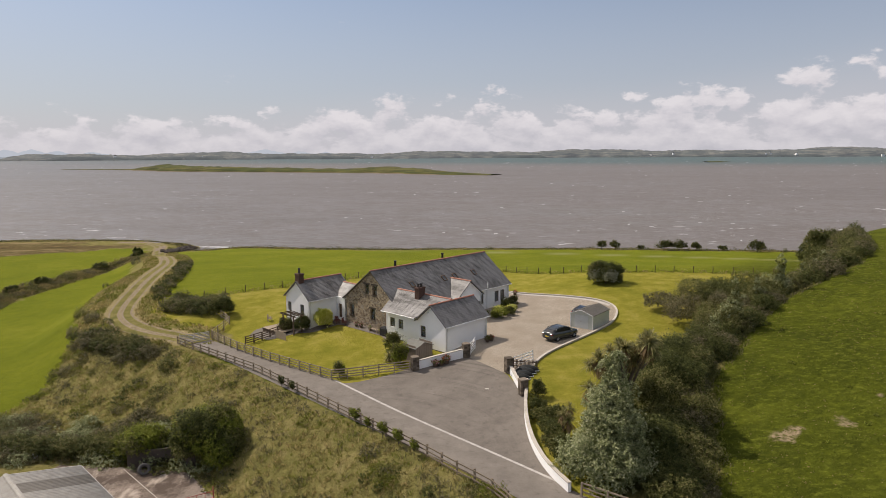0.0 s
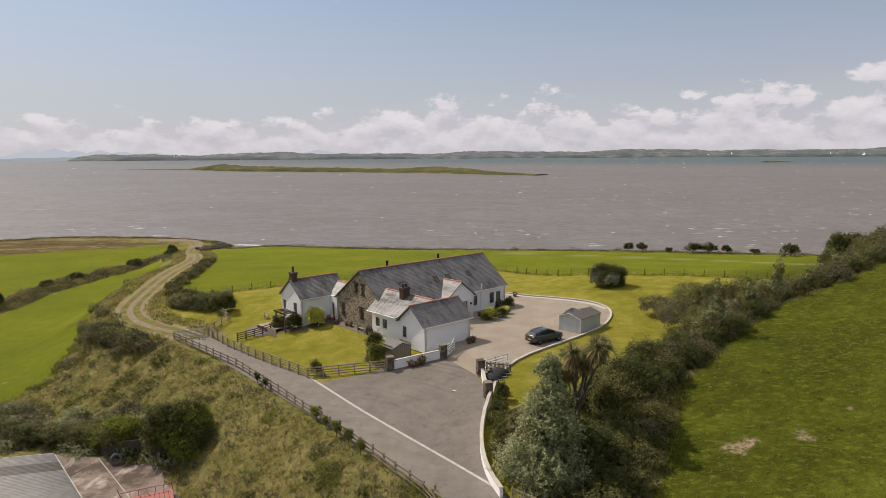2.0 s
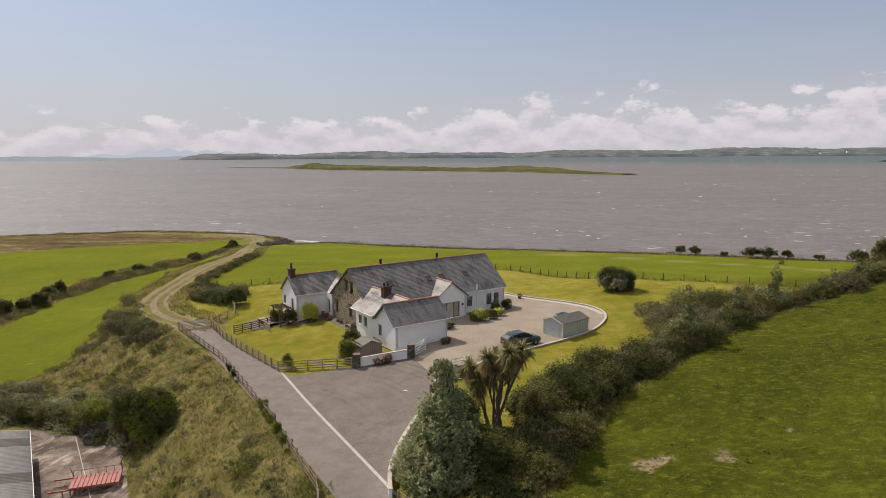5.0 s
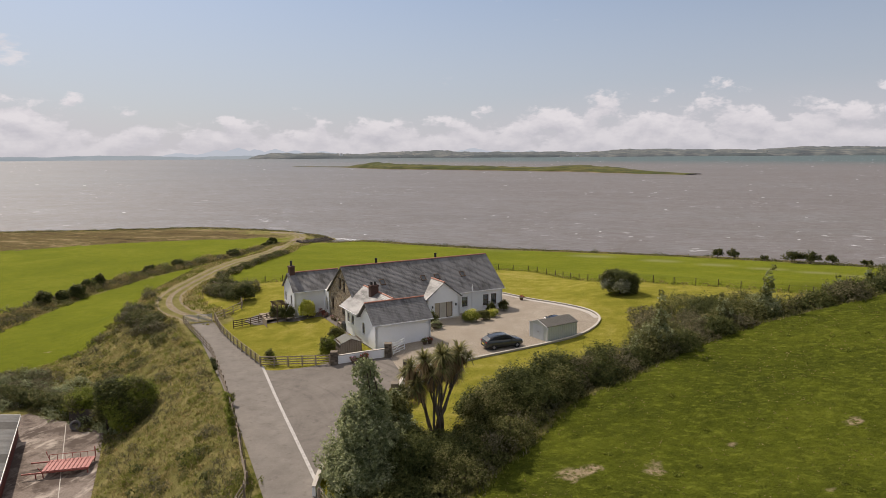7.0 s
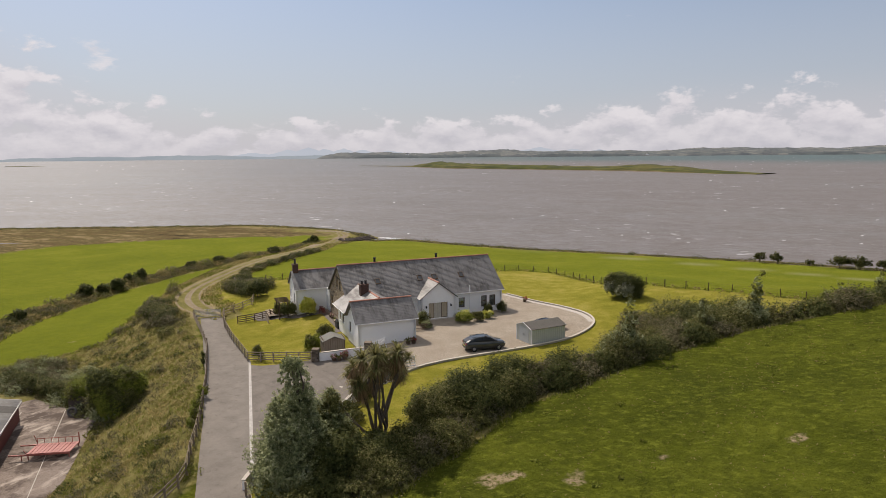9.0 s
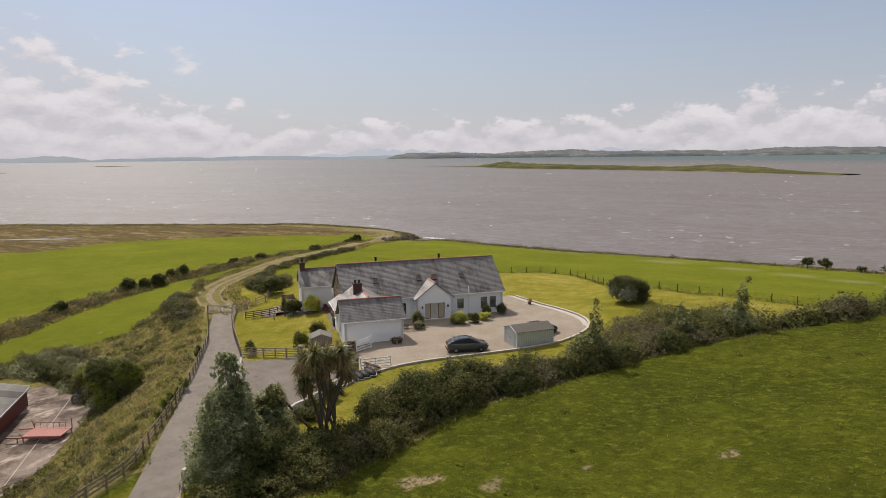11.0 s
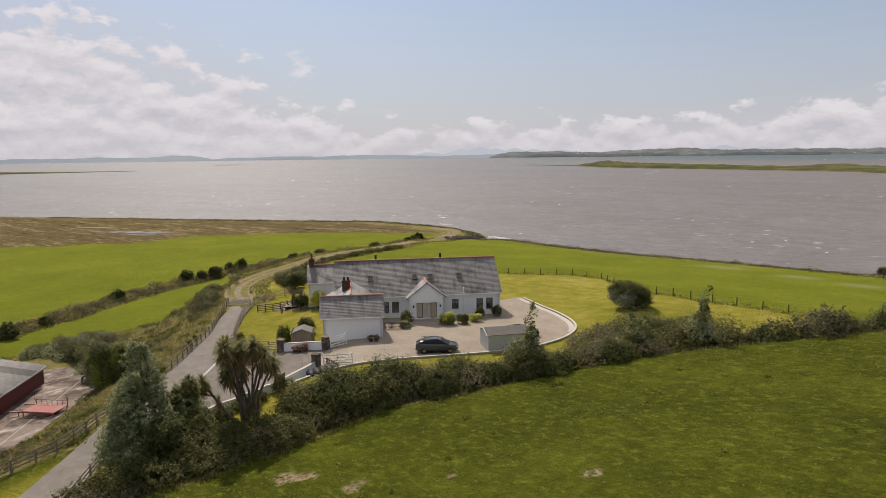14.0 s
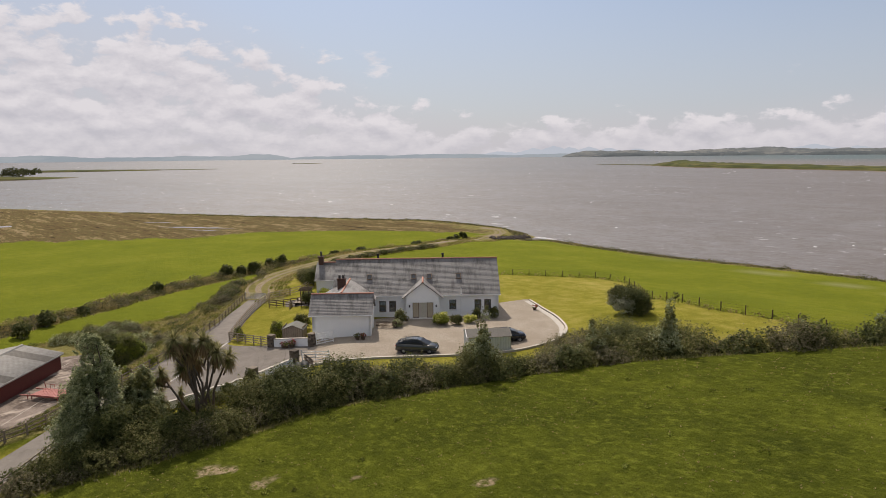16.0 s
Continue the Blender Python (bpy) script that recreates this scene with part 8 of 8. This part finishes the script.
# low surf where the track meets the water
foam_pts = resample([(-70, 226.5), (-75, 229.5), (-79, 231.8), (-83, 233), (-87, 232.5)], 0.7)
bm = bmesh.new()
for x, y in foam_pts:
    for k in range(3):
        px, py, r = x + rnd.uniform(-1, 1), y + rnd.uniform(-1.5, 2.5), rnd.uniform(0.3, 1.1)
        ring = [bm.verts.new((px + r * rnd.uniform(0.6, 1.4) * math.cos(a), py + 0.5 * r * rnd.uniform(0.6, 1.4) * math.sin(a), SEA + 0.03 + 0.004 * k)) for a in np.linspace(0, math.tau, 9)[:-1]]
        bm.faces.new(ring)
tagged(part("surf", bm, MAT["foam"]), "thin white surf breaking on the rocks", "surf", kind="structure")


def pools():
    m, nt, b = material("still_water", 0.08, spec=0.5)
    b.inputs["Base Color"].default_value = (0.16, 0.14, 0.13, 1)
    for (x0, y0), (x1, y1), w in (((-234, 146), (-200, 166), 3.2), ((-300, 92), (-287, 101), 6.0), ((-212, 150), (-196, 158), 1.6), ((-260, 150), (-245, 160), 1.8)):
        p = resample([(x0, y0), (x1, y1)], 2.5)
        n = len(p)
        d = np.array((x1 - x0, y1 - y0)) / math.hypot(x1 - x0, y1 - y0)
        s = np.array((-d[1], d[0]))
        wid = w * np.sin(np.linspace(0.05, math.pi - 0.05, n)) * (0.7 + 0.3 * np.sin(np.arange(n) * 1.7))
        rim = [tuple(p[k] + s * wid[k]) for k in range(n)] + [tuple(p[k] - s * wid[k] * 0.7) for k in range(n - 1, -1, -1)]
        z = max(land_at(x, y) for x, y in rim) + 0.02
        bm = bmesh.new()
        bm.faces.new([bm.verts.new((x, y, z)) for x, y in rim])
        tagged(part("marsh_pool", bm, m), "shallow pool lying in the salt marsh", "pool", kind="structure")


pools()


def distance_material(name, cols, scale, wood, haze_glow=0.0):
    m, nt, b = material(name, 0.95, spec=0.1)
    co = nt.nodes.new("ShaderNodeTexCoord").outputs["Object"]
    v = nt.nodes.new("ShaderNodeTexVoronoi")
    v.inputs["Scale"].default_value = scale
    mp = nt.nodes.new("ShaderNodeMapping")
    mp.inputs["Scale"].default_value = (0.6, 0.6, 15.0)
    nt.links.new(co, mp.inputs["Vector"])
    nt.links.new(mp.outputs[0], v.inputs["Vector"])
    sp = nt.nodes.new("ShaderNodeSeparateColor")
    nt.links.new(v.outputs["Color"], sp.inputs[0])
    k = len(cols) - 1
    c = ramp_of(nt, sp.outputs[0], [(i / k, col) for i, col in enumerate(cols)])
    n = noise_tex(nt, scale * 2.2, 5, 0.65, stretch=(0.6, 0.6, 14))
    c = mixed(nt, ranged(nt, n, 0.47, 0.56, 0, 0.85), c, wood)
    nt.links.new(c, b.inputs["Base Color"])
    if haze_glow:
        # haze painted in: a grey glow mixed over the far land's own colours
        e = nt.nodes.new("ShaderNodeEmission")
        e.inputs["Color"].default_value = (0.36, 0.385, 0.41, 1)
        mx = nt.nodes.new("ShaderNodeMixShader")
        mx.inputs[0].default_value = haze_glow
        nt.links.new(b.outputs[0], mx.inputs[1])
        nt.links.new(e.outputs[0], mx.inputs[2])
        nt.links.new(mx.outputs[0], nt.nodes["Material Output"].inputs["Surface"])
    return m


# last value: share of haze glow put into the surface
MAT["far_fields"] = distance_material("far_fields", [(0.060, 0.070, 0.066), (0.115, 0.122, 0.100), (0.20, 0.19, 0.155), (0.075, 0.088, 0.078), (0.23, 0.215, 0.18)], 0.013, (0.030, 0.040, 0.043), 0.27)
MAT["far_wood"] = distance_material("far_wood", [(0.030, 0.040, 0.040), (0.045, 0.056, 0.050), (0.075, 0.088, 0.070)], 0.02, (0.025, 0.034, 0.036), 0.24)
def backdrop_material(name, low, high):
    """Plain distance that glows by itself, its haze put into the emission colour."""
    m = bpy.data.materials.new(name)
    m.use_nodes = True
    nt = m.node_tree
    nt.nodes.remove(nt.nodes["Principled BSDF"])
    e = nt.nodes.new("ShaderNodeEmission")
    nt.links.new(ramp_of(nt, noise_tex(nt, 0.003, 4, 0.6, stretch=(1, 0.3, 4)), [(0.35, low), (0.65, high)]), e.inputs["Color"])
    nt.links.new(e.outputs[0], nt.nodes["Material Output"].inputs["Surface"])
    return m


MAT["haze_hills"] = backdrop_material("hazed_far_hills", (0.31, 0.36, 0.40), (0.38, 0.42, 0.45))
MAT["haze_mountains"] = backdrop_material("hazed_far_mountains", (0.48, 0.53, 0.60), (0.51, 0.555, 0.615))
MAT["isle"] = distance_material("island_turf", [(0.075, 0.085, 0.022), (0.105, 0.105, 0.030), (0.13, 0.115, 0.045)], 0.02, (0.05, 0.060, 0.024))
MAT["shingle"] = simple("shingle", (0.16, 0.12, 0.08), (0.30, 0.24, 0.17), 0.3, 0.95)


def shore_strip(name, az0, az1, dist, depth, height, mat, label, seed, rough=0.35, fine=0.15, step=0.12, base=SEA + 13.0, ends=2.0, bumpy=0.0):
    """A long low land seen over the water: azimuths in degrees from north, a crest of uneven height."""
    az = np.arange(az0, az1 + step, step)
    rng = np.random.default_rng(seed)
    ph = rng.uniform(0, 6.28, 12)
    h = np.zeros(len(az))
    for k in range(6):
        h += np.sin(az * (0.35 * 1.9 ** k) + ph[k]) * rough * 0.62 ** k
    h = height * np.clip(1 + h, 0.25, None)
    h += height * fine * rng.uniform(-1, 1, len(az)) + bumpy * np.abs(rng.normal(0, 1, len(az)))
    h *= np.clip((az - az0) / ends, 0, 1) ** 0.6 * np.clip((az1 - az) / ends, 0, 1) ** 0.6
    a = np.radians(az)
    d0 = dist * (1 + 0.012 * np.sin(az * 0.9 + ph[7]) + 0.006 * np.sin(az * 3.1 + ph[8]))
    rows = [(0, -0.6), (0.02, 0.05), (0.25, 0.45), (0.6, 0.85), (1.0, 1.0), (1.4, 0.0)]
    V = []
    for t, f in rows:
        d = d0 + depth * t
        z = base + h * f + (0 if f > 0 else -0.5)
        if 0.2 < f < 0.9:
            z = z + h * 0.10 * np.sin(az * 2.3 + ph[9] + 5 * f)
        V.append(np.stack([np.sin(a) * d, np.cos(a) * d, z], 1))
    n = len(az)
    i = np.arange(n - 1)
    F = np.vstack([np.stack([i + r * n, i + 1 + r * n, i + 1 + (r + 1) * n, i + (r + 1) * n], 1) for r in range(len(rows) - 1)])
    me = fast_mesh(name, np.vstack(V), F)
    me.polygons.foreach_set("use_smooth", [True] * len(F))
    return tagged(mesh_ob(name, me, MAT[mat]), label, "far land", kind="structure")


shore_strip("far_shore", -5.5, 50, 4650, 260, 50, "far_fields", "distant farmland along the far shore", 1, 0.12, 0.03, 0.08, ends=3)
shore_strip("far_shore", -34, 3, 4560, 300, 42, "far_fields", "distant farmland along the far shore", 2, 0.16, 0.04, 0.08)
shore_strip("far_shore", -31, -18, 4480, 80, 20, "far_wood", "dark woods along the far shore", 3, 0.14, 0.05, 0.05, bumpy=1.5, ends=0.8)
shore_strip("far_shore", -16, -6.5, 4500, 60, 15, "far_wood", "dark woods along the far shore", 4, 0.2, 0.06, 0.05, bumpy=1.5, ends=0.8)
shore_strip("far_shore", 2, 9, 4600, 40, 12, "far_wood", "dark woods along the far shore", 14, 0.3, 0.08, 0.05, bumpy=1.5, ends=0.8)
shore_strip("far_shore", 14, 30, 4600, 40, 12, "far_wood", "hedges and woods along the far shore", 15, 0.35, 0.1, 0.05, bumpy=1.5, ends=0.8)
shore_strip("far_shore", -58, -30, 4660, 120, 24, "haze_hills", "low hazy land across the water", 5, 0.18, 0.03, 0.1)
shore_strip("far_shore", -120, -57, 4660, 140, 31, "haze_hills", "low hazy hills across the water", 6, 0.2, 0.02, 0.12)


def mountain_range(peaks, az0, az1, dist, label):
    """Hazy mountains with smooth peaks (azimuth, height, half-width)."""
    az = np.arange(az0, az1, 0.1)
    h = np.zeros(len(az))
    for a, top, w in peaks:
        h = np.maximum(h, top * np.clip(1 - (np.abs(az - a) / w) ** 1.1, 0, None))
    h += 2.5 * np.sin(az * 3.3) * np.sin(az * 7.1) * (h > 5)
    a = np.radians(az)
    V = np.vstack([np.stack([np.sin(a) * d, np.cos(a) * d, z], 1) for d, z in ((dist, np.full(len(az), SEA)), (dist + 40, SEA + h), (dist + 60, np.full(len(az), SEA)))])
    n = len(az)
    i = np.arange(n - 1)
    F = np.vstack([np.stack([i + r * n, i + 1 + r * n, i + 1 + (r + 1) * n, i + (r + 1) * n], 1) for r in range(2)])
    return tagged(mesh_ob("mountains", fast_mesh("mountains", V, F), MAT["haze_mountains"]), label, "mountains", kind="structure")


mountain_range([(-34.7, 92, 3.4), (-36.4, 78, 3.2), (-33.4, 82, 3.0), (-31.8, 84, 2.8), (-30.2, 74, 3.2), (-27.8, 66, 4.0), (-39.2, 58, 4.5)], -45, -24, 4860, "mountains in pale blue haze beyond the far shore")
mountain_range([(-15.0, 82, 4.5), (-12.2, 70, 3.0), (-18.5, 62, 3.5), (-10, 62, 3)], -24, -5, 4870, "mountains in pale blue haze beyond the far shore")


def island(name, pts, heights, width, label, mat="isle"):
    """A low turf island along a line, steeper at the water."""
    p = resample(pts, 12.0)
    t = np.linspace(0, 1, len(p))
    h = np.interp(t, np.linspace(0, 1, len(heights)), heights)
    rng = np.random.default_rng(len(p))
    h = h * (1 + 0.12 * rng.uniform(-1, 1, len(p))) + 0.3
    V, rows = [], [(-1.0, -0.6), (-0.97, 0.12), (-0.8, 0.5), (-0.3, 0.9), (0.1, 1.0), (0.6, 0.6), (1.0, -0.6)]
    d = np.gradient(p, axis=0)
    d /= np.hypot(d[:, 0], d[:, 1])[:, None]
    s = np.stack([d[:, 1], -d[:, 0]], 1)
    w = width * (0.35 + 0.65 * np.sqrt(np.clip(h / h.max(), 0, 1)))
    w = w * (1 + 0.15 * np.sin(np.arange(len(p)) * 0.9))
    for a, f in rows:
        q = p - s * (a * w)[:, None]
        V.append(np.c_[q, SEA + np.where(f > 0, h * f, f * 1.5)])
    n = len(p)
    i = np.arange(n - 1)
    F = np.vstack([np.stack([i + r * n, i + 1 + r * n, i + 1 + (r + 1) * n, i + (r + 1) * n], 1) for r in range(len(rows) - 1)])
    me = fast_mesh(name, np.vstack(V), F)
    ob = mesh_ob(name, me, MAT[mat])
    me.materials.append(MAT["shingle"])
    idx = np.zeros(len(F), np.int32)
    idx[: n - 1] = 1
    me.polygons.foreach_set("material_index", idx)
    me.polygons.foreach_set("use_smooth", [True] * len(F))
    return tagged(ob, label, "island", kind="structure")


island("island", [(-1020, 1800), (-800, 1690), (-690, 1600), (-560, 1460), (-300, 1350), (-90, 1240), (10, 1130), (85, 1075)], [0.5, 0.9, 1.3, 2.0, 9, 14, 13, 11, 10, 9, 8, 7, 12, 9, 4, 1.2], 46, "long low green island in the lough")
island("island", [(-1790, 420), (-1730, 600), (-1710, 760), (-1690, 890)], [4, 5, 3.5, 1.2, 0.5], 36, "low green islet in the lough")
island("headland", [(-1190, 130), (-1130, 250), (-1150, 320), (-1185, 372)], [14, 10, 5, 1.0], 40, "low wooded headland on the near shore")
island("island", [(-2560, 1690), (-2545, 1830)], [1.5, 2.0, 0.8], 30, "small dark reef in the lough")
island("island", [(1030, 2600), (1130, 2640)], [3, 4, 2], 26, "small dark reef in the lough")
wood = [(-1150 - 25 * rnd.random() + 10 * math.sin(k), 150 + 9 * k + rnd.uniform(-8, 8), SEA + 10 + rnd.uniform(-2, 3), rnd.uniform(6, 10), rnd.uniform(6, 10), rnd.uniform(5, 9)) for k in range(20)]
p, q = clump_points(wood, 0.9)
tagged(mesh_ob("far_trees", leaf_mesh("far_trees", p, q, 1.6), MAT["leaf_dark"]), "dark trees crowding the headland", "trees", kind="stuff")
# pale farmhouses on the far shore
for k in range(26):
    az, d = radians(rnd.uniform(-28, 36)), rnd.uniform(4660, 4740)
    x, y, z = d * math.sin(az), d * math.cos(az), SEA + 13 + rnd.uniform(6, 26)
    root = new("farmhouse")
    root.location, root.rotation_euler = (x, y, z), (0, 0, rnd.uniform(0, 3))
    w = rnd.uniform(6, 12)
    box("wall", -w, w, -4, 4, -8, 5, MAT["render"], root)
    bm = bmesh.new()
    v = [bm.verts.new(c) for c in ((-w, -4.3, 5), (w, -4.3, 5), (w, 4.3, 5), (-w, 4.3, 5), (-w, 0, 8.5), (w, 0, 8.5))]
    for f in ((0, 1, 5, 4), (2, 3, 4, 5), (0, 4, 3), (1, 2, 5), (3, 2, 1, 0)):
        bm.faces.new([v[i] for i in f])
    part("roof", bm, MAT["shed_roof"], root)
    tagged(root, "small white farmhouse on the distant shore", "house", "far farmhouses")


def whitecaps(n, seed):
    """Short breaking crests scattered over the water, denser in the clearer water to the east."""
    r = np.random.default_rng(seed)
    az = np.radians(np.where(r.random(n) < 0.55, r.uniform(0, 42, n), r.uniform(-80, 10, n)))
    d = 260 + 3000 * r.random(n) ** 1.7
    x, y = d * np.sin(az), d * np.cos(az)
    out = side_of(x, y, SHORE) > 14
    isle = (np.abs(side_of(x, y, [(-1020, 1800), (-690, 1600), (-300, 1350), (85, 1075)])) > 60)
    x, y, d = x[out & isle], y[out & isle], d[out & isle]
    k = len(x)
    a = r.normal(0.1, 0.25, k)
    w = r.uniform(0.4, 1.4, k) * (0.5 + d / 800)
    h = r.uniform(0.1, 0.28, k) * (0.6 + d / 1500)
    c, s = np.cos(a) * w, np.sin(a) * w
    nx, ny = -np.sin(a) * h * 1.4, np.cos(a) * h * 1.4
    zero = np.full(k, SEA + 0.01)
    V = np.stack([np.stack(p, 1) for p in ((x - c - nx, y - s - ny, zero), (x + c - nx, y + s - ny, zero), (x + c * 0.6, y + s * 0.6, zero + h), (x - c * 0.7, y - s * 0.7, zero + h * 0.8), (x - c * 0.8 + nx, y - s * 0.8 + ny, zero), (x + c * 0.8 + nx, y + s * 0.8 + ny, zero))], 1).reshape(-1, 3)
    i = np.arange(k)[:, None] * 6
    F = np.vstack([i + np.array([[0, 1, 2, 3]]), i + np.array([[3, 2, 5, 4]])])
    tagged(mesh_ob("whitecaps", fast_mesh("whitecaps", V, F), MAT["foam"]), "small whitecaps breaking on the lough", "waves", kind="stuff")


whitecaps(260, 17)
